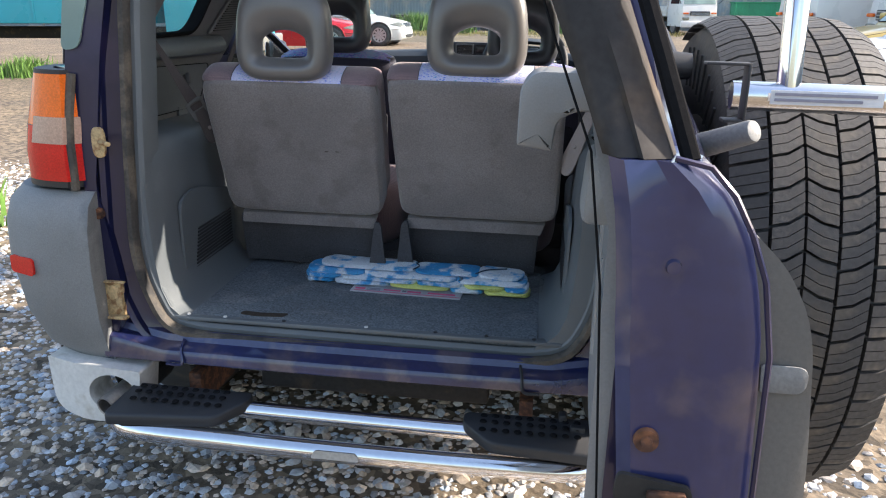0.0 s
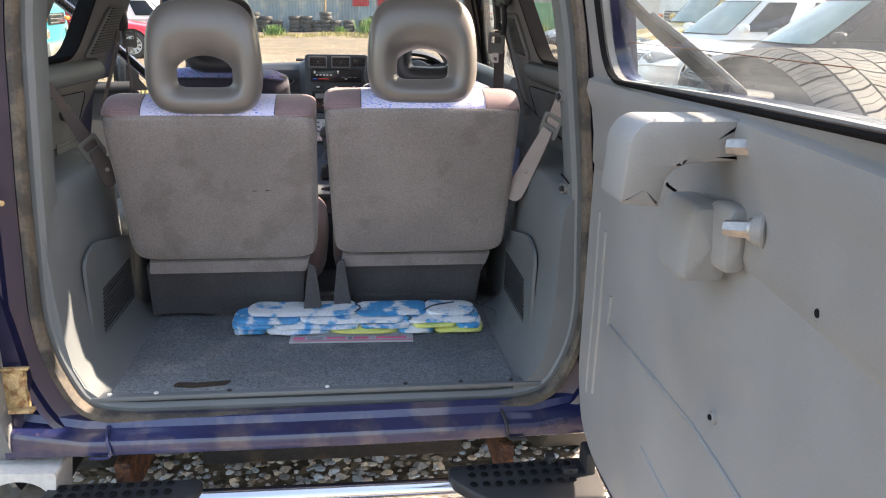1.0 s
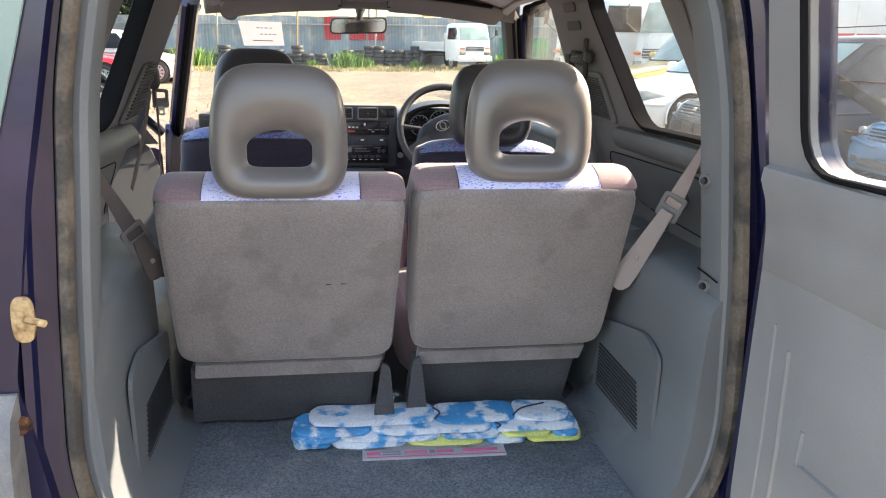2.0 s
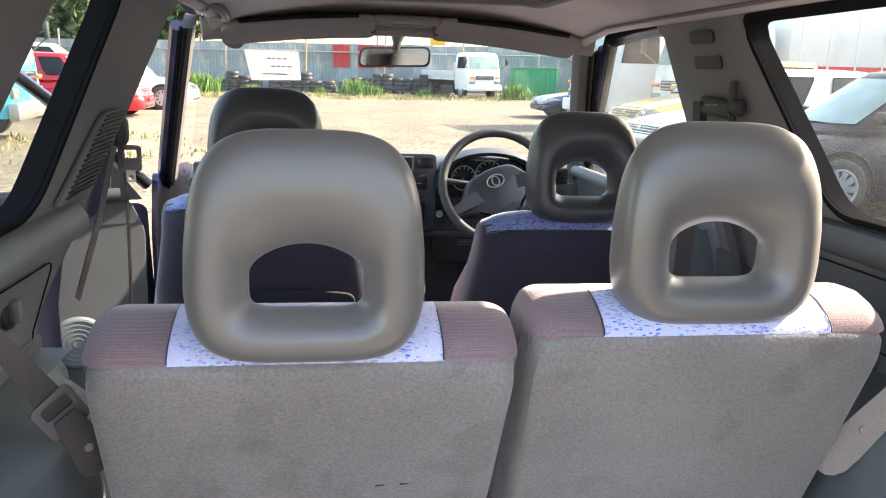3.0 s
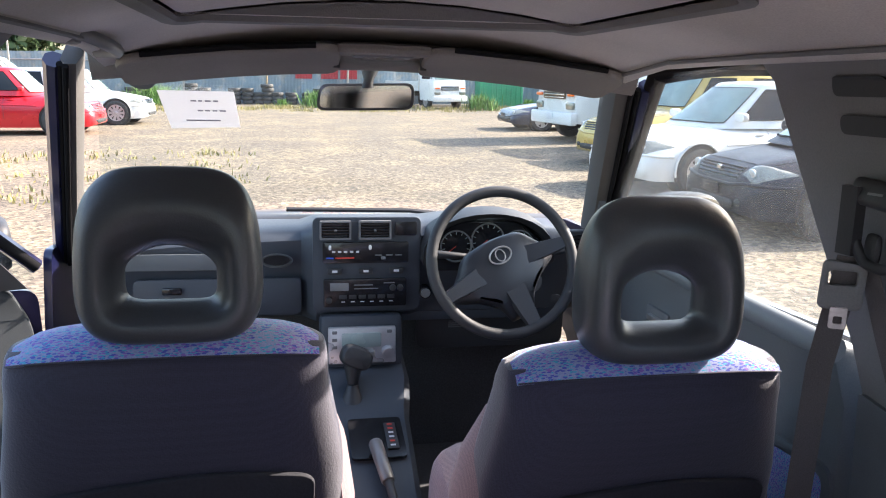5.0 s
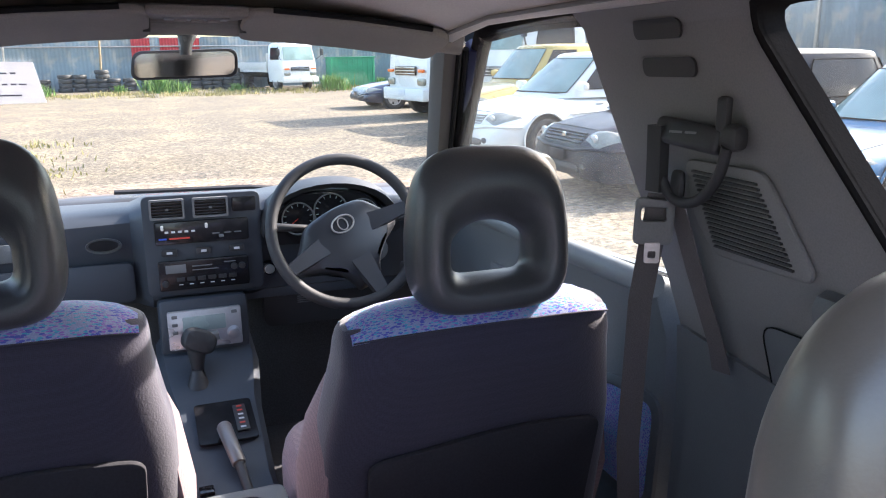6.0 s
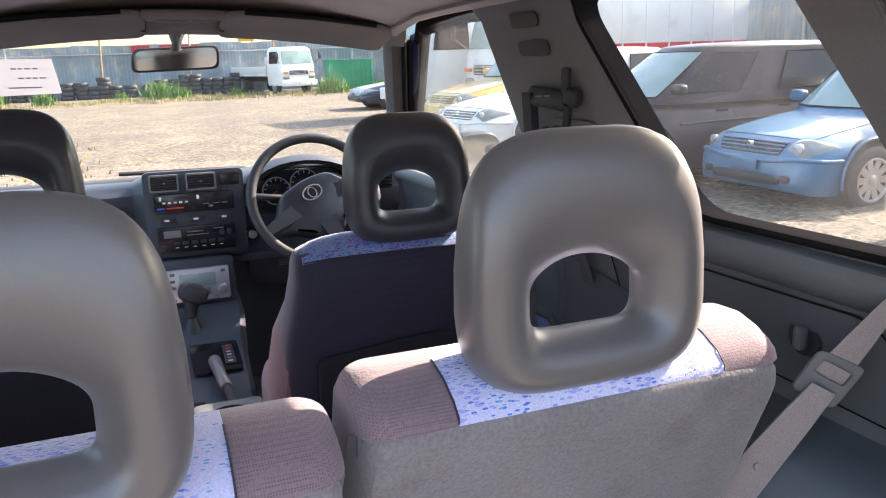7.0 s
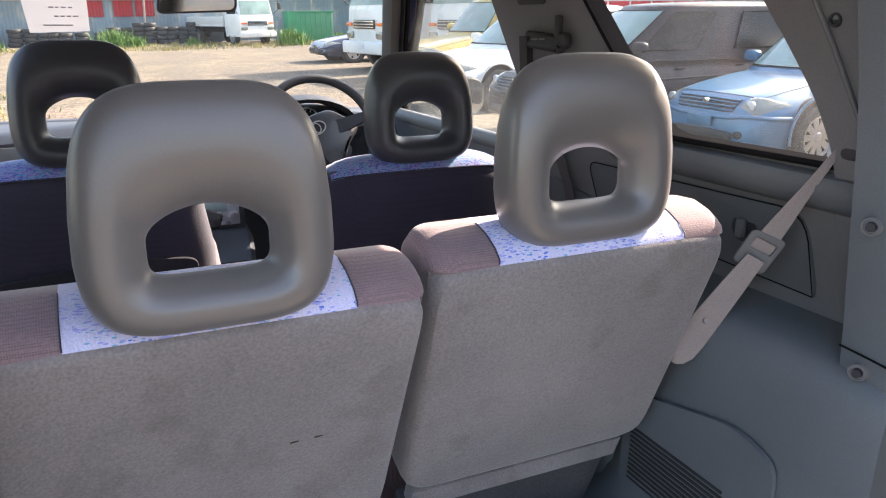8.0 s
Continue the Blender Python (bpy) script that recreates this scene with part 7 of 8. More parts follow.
# right front door, closed; left front door, open
def front_door(s, name, label, swing):
    door = thing(name, label, "car door", (s * 0.74, 2.02, 0.5))
    made = []
    dm = lambda off=0.0: (lambda u, v, w: Vector((s * (half_width(v) + 0.012 + off + w), u, v)))
    lin_ = panel(rounded([(0.985, 0.50), (1.99, 0.47), (2.0, 1.02), (1.95, 1.135), (0.985, 1.155)], [0.02, 0.06, 0.03, 0.04, 0.02]), [], 0.05, dm(-0.01), us=(1.3, 1.6), vs=(0.7, 0.9, 1.0, 1.05, 1.1), bevel=0.008)
    # The open door takes the trim darkened for shade.
    made.append(part("door_lining", lin_, DOOR_SHADED if s < 0 else TRIM, door, "blue-grey door lining"))
    made.append(part("arm_rest", moved(cushion((0, 0, 0), (0.07, 0.50, 0.075), 4), Matrix.Translation((s * 0.645, 1.42, 0.855))), TRIM_DARK, door))
    made.append(part("belt_moulding", pipe([dm(-0.012)(y, 1.15 + 0.0 * y, 0) for y in (0.98, 1.3, 1.6, 1.92)], 0.022, 10), TRIM if s > 0 else DOOR_SHADED, door))
    made.append(part("cloth_insert", panel(rounded([(1.00, 0.73), (1.16, 0.73), (1.20, 0.84), (1.15, 0.91), (1.00, 0.92)], 0.03), [], 0.008, dm(-0.02), vs=(0.9, 1.0), bevel=0.003), PATCH_FRONT, door, "blue patterned cloth insert"))
    made.append(part("insert_border", band(rounded([(1.00, 0.73), (1.16, 0.73), (1.20, 0.84), (1.15, 0.91), (1.00, 0.92)], 0.03), 0.02, -0.012, dm(-0.011)), TRIM_DARK, door))
    spk = dm(-0.018)(1.68 if s > 0 else 1.77, 0.72 if s > 0 else 0.665, 0)
    made.append(part("speaker_grille", rod(spk, spk + Vector((-s * 0.012, 0, 0)), 0.088, 0.082, 32, 0.004), TRIM_DARK, door, "round speaker grille"))
    spk_ob = made[-1]
    for k in range(5):
        part("grille_ring", pipe([spk + Vector((-s * 0.013, 0.015 * (k + 1) * math.cos(t * math.tau / 28), 0.015 * (k + 1) * math.sin(t * math.tau / 28))) for t in range(28)], 0.0015, 5, loop=True), TRIM_DARK, spk_ob)
    hp = dm(-0.012)(1.62, 1.0, 0)
    hnd = part("inner_handle", moved(box((0, 0, 0), (0.014, 0.11, 0.055), 0.014), Matrix.Translation(hp)), BUTTON, door, "inner door handle")
    made.append(hnd)
    part("handle_lever", moved(box((0, 0, 0), (0.016, 0.07, 0.018), 0.006), Matrix.Translation(hp + Vector((-s * 0.008, 0, 0)))), STEEL, hnd)
    made.append(part("door_pocket", moved(cushion((0, 0, 0), (0.06, 0.66, 0.14), 4), Matrix.Translation((s * 0.648, 1.40, 0.60))), TRIM if s > 0 else DOOR_SHADED, door))
    # frame: rear upright, top, front upright
    fr = [dm(0.03)(*p, 0) for p in ((0.945, 1.15), (0.99, 1.40), (1.045, 1.575))]
    top_ = [Vector((s * 0.575, 1.07, 1.582)), Vector((s * 0.578, 1.30, 1.585)), Vector((s * 0.582, 1.52, 1.572))]
    fro = [Vector((s * 0.592, 1.59, 1.560)), Vector((s * 0.645, 1.78, 1.40)), Vector((s * 0.705, 2.02, 1.16))]
    made.append(part("window_frame", pipe([p + Vector((s * 0.012, 0, 0.008)) for p in smooth_line(fr + top_ + fro, 4)], 0.013, 10), RUBBER, door, "black window frame"))
    made.append(part("frame_paint", pipe([p + Vector((s * 0.024, 0, 0.006)) for p in smooth_line(fr + top_ + fro, 4)], 0.02, 8), RUBBER if s > 0 else PAINT, door))
    pane_ = panel(rounded([(0.98, 1.13), (2.02, 1.13), (1.83, 1.40), (1.58, 1.575), (1.10, 1.59)], [0.01, 0.02, 0.05, 0.08, 0.06]), [], 0.004, lambda u, v, w: Vector((s * (half_width(v) + 0.05 + w + 0.04 * max(0, u - 1.3)), u, v)), us=(1.3, 1.6), vs=ZLEV)
    gl = part("door_window", pane_, GLASS_DUSTY if s > 0 else GLASS, door, "door window glass")
    gl.visible_shadow = False
    made.append(gl)
    made.append(part("mirror_sail", panel([(1.89, 1.13), (1.99, 1.13), (1.90, 1.25)], [], 0.02, lambda u, v, w: Vector((s * (0.655 + w - 0.2 * (v - 1.13)), u, v))), PLASTIC, door))
    made.append(part("outer_skin", panel(rounded([(0.98, 0.44), (2.0, 0.44), (2.04, 0.7), (2.02, 1.10), (0.98, 1.14)], 0.04), [], 0.02, lambda u, v, w: Vector((s * (0.785 + w - 0.16 * max(0, v - 0.95)), u, v)), vs=(0.7, 0.95)), PAINT, door))
    mr = part("wing_mirror", moved(cushion((0, 0, 0), (0.19, 0.10, 0.14), 3.5), Matrix.Translation((s * 0.90, 1.93, 1.20))), PLASTIC, door, "wing mirror")
    part("mirror_face", moved(panel([(p[0] * 0.085, p[1] * 0.062) for p in superring(0, 0, 1, 1, 28, 3.2)], [], 0.002, lambda u, v, w: Vector((u, -0.052 - w, v))), Matrix.Translation((s * 0.90, 1.93, 1.20)) @ Euler((0, 0, radians(s * 8))).to_matrix().to_4x4()), MIRROR, mr, "mirror glass")
    if swing:
        h = Vector((s * 0.74, 2.02, 0.5))
        door.matrix_basis = Matrix.Translation(h + Vector((s * 0.08, 0, -0.10))) @ Matrix.Rotation(radians(swing), 4, "Z")


front_door(1, "front_door", "closed driver door with a blue cloth insert", 0)
front_door(-1, "front_door", "open passenger door with round speaker, standing wide", -68)


# ================= the yard outside =================
G0, GX, GY = 0.010, 0.0186, 0.0124  # the yard's fall, as the car stands on it


def ground_z(x, y):
    return G0 + GX * x + GY * y


def yard(x, y):
    """Plan of the yard to the world."""
    return 0.985 * x - 0.06, 0.945 * y


def on_ground(x, y, heading=0.0, lift=0.0):
    """A pose on the yard: the thing's +y axis turned by heading degrees."""
    x, y = yard(x, y)
    n = Vector((-GX, -GY, 1)).normalized()
    tilt = Vector((0, 0, 1)).rotation_difference(n).to_matrix().to_4x4()
    return Matrix.Translation((x, y, ground_z(x, y) + lift)) @ tilt @ Matrix.Rotation(radians(heading), 4, "Z")


def gravel_mat():
    m = mat("pale_gravel", (0.132, 0.103, 0.071), 0.95, tone=0.22, tone_scale=0.5, grain=0.3, grain_scale=13, bump=0.5, bump_scale=30, second=(0.167, 0.128, 0.083), second_at=0.52)
    N, Lk = m.node_tree.nodes, m.node_tree.links
    b = N["Principled BSDF"]
    old = b.inputs["Base Color"].links[0].from_socket
    vo, mr, mx = N.new("ShaderNodeTexVoronoi"), N.new("ShaderNodeMapRange"), N.new("ShaderNodeVectorMath")
    vo.inputs["Scale"].default_value = 26
    Lk.new(N["Texture Coordinate"].outputs["Object"], vo.inputs["Vector"])
    sep = N.new("ShaderNodeSeparateColor")
    Lk.new(vo.outputs["Color"], sep.inputs[0]), Lk.new(sep.outputs[0], mr.inputs["Value"])
    mr.inputs["To Min"].default_value, mr.inputs["To Max"].default_value = 0.35, 1.65
    mx.operation = "SCALE"
    Lk.new(old, mx.inputs[0]), Lk.new(mr.outputs[0], mx.inputs["Scale"]), Lk.new(mx.outputs[0], b.inputs["Base Color"])
    return m


GRAVEL = gravel_mat()
gm = bmesh.new()
ext = [-900, -300, -120, -60, -40] + list(range(-30, 31, 2)) + [40, 60, 120, 300, 900]
gv = {}
for i, x in enumerate(ext):
    for j, y in enumerate(ext):
        gv[i, j] = gm.verts.new((x, y, ground_z(x, y) if abs(x) < 200 and abs(y) < 200 else ground_z(max(-120, min(120, x)), max(-120, min(120, y)))))
for i in range(len(ext) - 1):
    for j in range(len(ext) - 1):
        gm.faces.new((gv[i, j], gv[i + 1, j], gv[i + 1, j + 1], gv[i, j + 1]))
solo("ground", gm, GRAVEL, "pale sunlit gravel yard with tyre tracks", "ground", kind="structure")

# loose stones near the car
rng = np.random.default_rng(4)


def stones(name, n, xr, yr, size, material, label, keep=None):
    base = np.array([(1, 0, 0), (0, 1, 0), (-1, 0, 0), (0, -1, 0), (0, 0, 1), (0.6, 0.6, 0.65), (-0.6, 0.6, 0.6), (-0.6, -0.6, 0.62), (0.6, -0.6, 0.6)], float)
    tri = [(0, 5, 8), (0, 1, 5), (1, 6, 5), (1, 2, 6), (2, 7, 6), (2, 3, 7), (3, 8, 7), (3, 0, 8), (5, 6, 4), (6, 7, 4), (7, 8, 4), (8, 5, 4)]
    x, y = rng.uniform(*xr, n), rng.uniform(*yr, n)
    if keep is not None:
        k = keep(x, y)
        x, y = x[k], y[k]
        n = len(x)
    s = size * rng.lognormal(0, 0.32, n)
    a = rng.uniform(0, math.tau, n)
    jit = 1 + rng.uniform(-0.28, 0.28, (n, len(base), 3))
    v = base[None] * jit * s[:, None, None] * np.array([1.0, 0.78, 0.6])
    c, sn = np.cos(a)[:, None], np.sin(a)[:, None]
    vx, vy = v[..., 0] * c - v[..., 1] * sn, v[..., 0] * sn + v[..., 1] * c
    P = np.stack([vx + x[:, None], vy + y[:, None], v[..., 2] + (G0 + GX * x + GY * y)[:, None] - 0.003], -1).reshape(-1, 3)
    T = (np.array(tri)[None] + (np.arange(n) * len(base))[:, None, None]).reshape(-1, 3)
    me = bpy.data.meshes.new(name)
    me.from_pydata(P.tolist(), [], T.tolist())
    me.materials.append(material)
    return tagged(new(name, me), label, "gravel", kind="stuff")


def tint_islands(m):
    """Stones from warm brown to blue-grey."""
    N, Lk = m.node_tree.nodes, m.node_tree.links
    b = N["Principled BSDF"]
    old = b.inputs["Base Color"].links[0].from_socket
    g, mul, fr, ramp, mx = N.new("ShaderNodeNewGeometry"), N.new("ShaderNodeMath"), N.new("ShaderNodeMath"), N.new("ShaderNodeValToRGB"), N.new("ShaderNodeMix")
    mul.operation, mul.inputs[1].default_value, fr.operation = "MULTIPLY", 37.0, "FRACT"
    Lk.new(g.outputs["Random Per Island"], mul.inputs[0]), Lk.new(mul.outputs[0], fr.inputs[0]), Lk.new(fr.outputs[0], ramp.inputs[0])
    ramp.color_ramp.elements[0].color, ramp.color_ramp.elements[1].color = (1.15, 0.93, 0.72, 1), (0.80, 0.95, 1.15, 1)
    mx.data_type, mx.blend_type = "RGBA", "MULTIPLY"
    mx.inputs["Factor"].default_value = 1.0
    Lk.new(old, mx.inputs[6]), Lk.new(ramp.outputs[0], mx.inputs[7]), Lk.new(mx.outputs[2], b.inputs["Base Color"])


STONE = mat("grey_gravel_stone", (0.45, 0.44, 0.42), 0.85, tone=0.1, grain=0.25, grain_scale=90, bump=0.3, island=0.55)
tint_islands(STONE)
thin_out = lambda cx, cy, rx, ry: (lambda x, y: rng.random(len(x)) < np.clip(2.6 - 2.2 * np.hypot((x - cx) / rx, (y - cy) / ry) + 0.5 * np.sin(2.3 * x + 1.7 * y), 0, 1))
stones("loose_gravel", 44000, (-3.2, 2.2), (-2.2, 2.6), 0.0135, STONE, "grey crushed gravel round the rear of the car", thin_out(-0.5, 0.3, 2.3, 2.2))
stones("loose_gravel", 16000, (-5.2, -0.9), (0.8, 5.2), 0.016, STONE, "grey crushed gravel beside the car", thin_out(-2.9, 2.8, 2.0, 2.1))

# neighbours' paint
def paint(name, c, rough=0.3, metal=0.2):
    return mat(name, c, rough, metal=metal, tone=0.06, tone_scale=1.5, grain=0.03, grain_scale=80, bump=0.01, coat=0.6)


P_RED, P_WHITE, P_BLUE = paint("red_car_paint", (0.55, 0.012, 0.02)), paint("white_car_paint", (0.72, 0.72, 0.70), metal=0), paint("light_blue_car_paint", (0.035, 0.150, 0.270), rough=0.4, metal=0.1)
P_DARK, P_GOLD, P_NAVY = mat("dark_plum_car_paint", (0.012, 0.015, 0.026), 0.4, metal=0.0, tone=0.08, tone_scale=1.5, grain=0.03, grain_scale=80, bump=0.01, coat=0.05, spec=0.25), paint("gold_car_paint", (0.50, 0.36, 0.09), metal=0.3), paint("midnight_blue_car_paint", (0.012, 0.018, 0.045))
P_TEAL, P_SILVER = paint("turquoise_truck_paint", (0.03, 0.40, 0.52), metal=0), paint("silver_car_paint", (0.48, 0.50, 0.53), metal=0.5)
LAMP_GLASS = mat("clear_headlamp", (0.24, 0.24, 0.20), 0.16, tone=0.25, tone_scale=14, grain=0.2, grain_scale=60, bump=0.1, coat=0.8, metal=0.3)


def eased(table, q):
    """Smooth value at q from rows of (q, value)."""
    for n in range(len(table) - 1):
        (a, u), (b, v) = table[n], table[n + 1]
        if q <= b or n == len(table) - 2:
            t = max(0.0, min(1.0, (q - a) / (b - a)))
            m0 = (v - table[n - 1][1]) / (b - table[n - 1][0]) if n else (v - u) / (b - a)
            m1 = (table[n + 2][1] - u) / (table[n + 2][0] - a) if n + 2 < len(table) else (v - u) / (b - a)
            h = b - a
            return u * (2 * t ** 3 - 3 * t * t + 1) + m0 * h * (t ** 3 - 2 * t * t + t) + v * (3 * t * t - 2 * t ** 3) + m1 * h * (t ** 3 - t * t)


def signed_power(v, e):
    return math.copysign(abs(v) ** e, v)


CAR_TOP = {"low": ((0, 0.30), (0.008, 0.44), (0.03, 0.56), (0.10, 0.655), (0.2, 0.73), (0.32, 0.80), (0.5, 0.84), (0.75, 0.86), (0.9, 0.80), (0.97, 0.70), (1, 0.50)),
           "tall": ((0, 0.40), (0.008, 0.56), (0.03, 0.685), (0.09, 0.765), (0.17, 0.83), (0.26, 0.89), (0.5, 0.935), (0.8, 0.965), (0.93, 0.97), (0.985, 0.90), (1, 0.70))}
CAR_WIDTH = ((0, 0.70), (0.01, 0.82), (0.035, 0.905), (0.09, 0.965), (0.18, 0.99), (0.3, 1.0), (0.8, 0.995), (0.93, 0.95), (0.985, 0.86), (1, 0.76))
CAR_SILL = ((0, 0.27), (0.02, 0.21), (0.08, 0.185), (0.5, 0.18), (0.9, 0.20), (1, 0.30))


def car(name, label, pm, at, heading, kind="hatch", L=4.2, W=1.70, H=1.50, grille=True, rim=None):
    """A parked car, nose along +y before it is turned."""
    c = thing(name, label, "car", (0, 0, 0), "parked cars")
    h = W / 2
    k = 1.0 if kind == "sports" else H / 1.5
    tops = CAR_TOP["low" if kind == "sports" else "tall"]

    def skin(q, deg, out=0.0):
        """The body's surface: share of the length from the nose, degrees from the middle of its top round to the sill."""
        a = radians(deg)
        zt, zs, w = eased(tops, q) * k, eased(CAR_SILL, q), h * eased(CAR_WIDTH, q)
        u, v = signed_power(math.sin(a), 0.42), abs(math.cos(a)) ** 0.46
        z = zs + (zt - zs) * v
        x = w * u * (1 - 0.055 * v ** 3 - 0.05 * (1 - v) ** 5 + 0.012 * math.exp(-((v - 0.62) / 0.12) ** 2))
        z += 0.018 * math.exp(-((abs(u) - 0.70) / 0.14) ** 2) * max(0, 1 - q / 0.27) * (v > 0.9)
        n = Vector((math.sin(a) * 0.9, 0.75 * max(0, 1 - q / 0.05), math.cos(a) + 0.05)).normalized()
        return Vector((x, L / 2 - q * L, z)) + n * out

    qs = [0, 0.003, 0.008, 0.016, 0.03, 0.05, 0.075, 0.105, 0.14, 0.18, 0.22, 0.26, 0.32, 0.4, 0.5, 0.6, 0.7, 0.8, 0.87, 0.93, 0.965, 0.985, 0.995, 1.0]
    degs = [-90 + 180 * n / 40 for n in range(41)]
    body = part("body", loft([[skin(q, d) for d in degs] for q in qs]), pm, c, sharp=60)

    def patch(name, q0, q1, d0, d1, m, owner, out=0.006, label="", cut=None):
        """A lens, grille or panel that lies on the body's skin; cut(f) trims its reach along the car by the share across."""
        grid = []
        for a in range(9):
            row = []
            for b in range(9):
                f = b / 8
                lo, hi = (q0, q1) if cut is None else cut(f, q0, q1)
                row.append(skin(lo + (hi - lo) * a / 8, d0 + (d1 - d0) * f, out if 0 < a < 8 and 0 < b < 8 else 0.001))
            grid.append(row)
        return part(name, loft(grid, closed=False), m, owner, label, sharp=70)

    # greenhouse: rings from the belt to the crown of the roof
    g = {"hatch": (0.245, 0.43, 0.86, 0.975), "mpv": (0.175, 0.385, 0.92, 0.99), "suv": (0.27, 0.41, 0.91, 0.985), "sedan": (0.28, 0.45, 0.70, 0.84), "sports": (0.30, 0.47, 0.66, 0.92)}[kind]
    zb = (0.915 * k if kind != "sports" else 0.81)
    yf0, yf1, yr1, yr0 = [L / 2 - q * L for q in g]
    zt = H - 0.055

    def shell(deg, f, out=0.0):
        """The cabin's surface: degrees round it from its right side, share of the height up to the roof edge."""
        a = radians(deg)
        X, Y = signed_power(math.cos(a), 0.36), signed_power(math.sin(a), 0.36)
        yf, yr = yf0 + (yf1 - yf0) * f ** 0.94, yr0 + (yr1 - yr0) * f ** 1.1
        w = h * (0.905 + (0.70 - 0.905) * f ** 1.15)
        x = X * w * (1 - 0.10 * max(0, Y) - 0.08 * max(0, -Y))
        y = (yf + yr) / 2 + Y * (yf - yr) / 2 - (0.10 * max(0, Y) - 0.06 * max(0, -Y)) * X * X
        n = Vector((math.cos(a), math.sin(a) * 0.9, 0.30)).normalized()
        return Vector((x, y, zb - 0.05 + (zt - zb + 0.05) * f)) + n * out

    rounds = [360 * n / 72 for n in range(72)]
    hull = [[shell(d, f) for d in rounds] for f in (0, 0.15, 0.35, 0.55, 0.75, 0.9, 1.0)]
    mid = Vector((0, (yf1 + yr1) / 2, 0))
    for share, rise in ((0.985, 0.016), (0.95, 0.030), (0.86, 0.044), (0.6, 0.060), (0.25, 0.068)):
        hull.append([mid + Vector(((p.x - mid.x) * share, (p.y - mid.y) * share, p.z + rise)) for p in [shell(d, 1.0) for d in rounds]])
    cabin = part("cabin", loft(hull), pm, c, sharp=60)

    def pane(name, d0, d1, f0, f1, m, label="", lean=0.0):
        grid = [[shell(d0 + (d1 - d0) * a / 10 + lean * (b / 6), f0 + (f1 - f0) * b / 6, 0.016) for b in range(7)] for a in range(11)]
        rim_ = [p for p in [r[0] for r in grid]] + grid[-1][1:] + [r[-1] for r in grid[-2::-1]] + grid[0][-2:0:-1]
        part("window_rubber", pipe(rim_, 0.007, 5, loop=True), RUBBER, cabin)
        return part(name, loft(grid, closed=False), m, cabin, label, sharp=70)

    pane("windscreen", 52, 128, 0.13, 0.94, GLASS_PALE, "windscreen coloured like mirrored sky")
    pane("rear_window", 236, 304, 0.30, 0.90, GLASS_CAR)
    cuts = ((34, 3), (0, -33)) if kind != "sports" else ((32, -20),)
    for sgn in (1, -1):
        for a, b in cuts:
            d0, d1 = (a, b) if sgn > 0 else (180 - a, 180 - b)
            pane("side_window", d0, d1, 0.20, 0.90, GLASS_CAR)
        m_at = shell(40 if sgn > 0 else 140, 0.22)
        part("door_mirror", moved(cushion((0, 0, 0), (0.19, 0.11, 0.125), 3, n=20, m=10), Matrix.Translation(m_at + Vector((sgn * 0.13, 0.02, 0.03)))), pm, c)
        for q in (0.46, 0.66):
            part("door_seam", pipe([skin(q, sgn * d, 0.001) for d in (42, 50, 60, 70, 80, 87)], 0.004, 5), PLASTIC, body)
            part("door_handle", moved(cushion((0, 0, 0), (0.03, 0.17, 0.03), 3, n=12, m=8), Matrix.Translation(skin(q - 0.035, sgn * 52, 0.012))), pm, body)
        part("bonnet_seam", pipe([skin(q, sgn * 33, 0.001) for q in (0.05, 0.09, 0.14, 0.19, 0.235)], 0.004, 5), PLASTIC, body)
        part("side_moulding", pipe([skin(q, sgn * 66, 0.004) for q in (0.29, 0.4, 0.5, 0.6, 0.72)], 0.016, 6), pm, body)
        lamp_ = patch("headlamp", 0.014, 0.115, sgn * 24, sgn * 58, LAMP_GLASS, body, 0.012, "clear headlamp", lambda f, q0, q1: (q0 + 0.004 * f, q0 + (q1 - q0) * (0.30 + 0.70 * f)))
        part("lamp_bowl", moved(cushion((0, 0, 0), (0.11, 0.03, 0.09), 2.4, n=16, m=6), Matrix.Translation(skin(0.024, sgn * 36, 0.004))), SILVER, lamp_)
        patch("tail_lamp", 0.955, 0.994, sgn * 34, sgn * 62, RED_LENS, body, 0.010, "red tail lamp")
        part("fog_lamp", moved(cushion((0, 0, 0), (0.12, 0.05, 0.08), 2.4, n=14, m=6), Matrix.Translation((sgn * h * 0.62, L / 2 - 0.012, 0.34))), PLASTIC, body)
    if grille:
        gr = patch("grille", 0.0075, 0.030, -19, 19, GLOSS_BLACK, body, 0.004)
        for q in (0.009, 0.0135, 0.019, 0.025):
            part("grille_bar", pipe([skin(q, d, 0.012) for d in range(-18, 19, 4)], 0.008, 6), CHROME if pm is P_WHITE else pm, gr)
        part("badge_plate", moved(cushion((0, 0, 0), (0.085, 0.02, 0.06), 2.2, n=16, m=6), Matrix.Translation(skin(0.016, 0, 0.022))), CHROME, gr)
    part("bumper_lip", pipe([skin(q, d, 0.012) for q, d in ((0.10, -74), (0.05, -70), (0.02, -60), (0.008, -40), (0.004, -15), (0.004, 15), (0.008, 40), (0.02, 60), (0.05, 70), (0.10, 74))], 0.020, 8), pm, body)
    part("lower_grille", moved(cushion((0, 0, 0), (0.92 * W / 1.7, 0.07, 0.10), 5, n=24, m=6), Matrix.Translation((0, L / 2 - 0.008, 0.315))), PLASTIC, body)
    part("number_plate", box((0, L / 2 + 0.022, 0.44), (0.33, 0.012, 0.10), 0.004), pm, body, "blank plate holder")
    part("wiper", pipe([shell(d, 0.12, 0.014) for d in (64, 84, 104, 116)], 0.009, 5), PLASTIC, cabin)
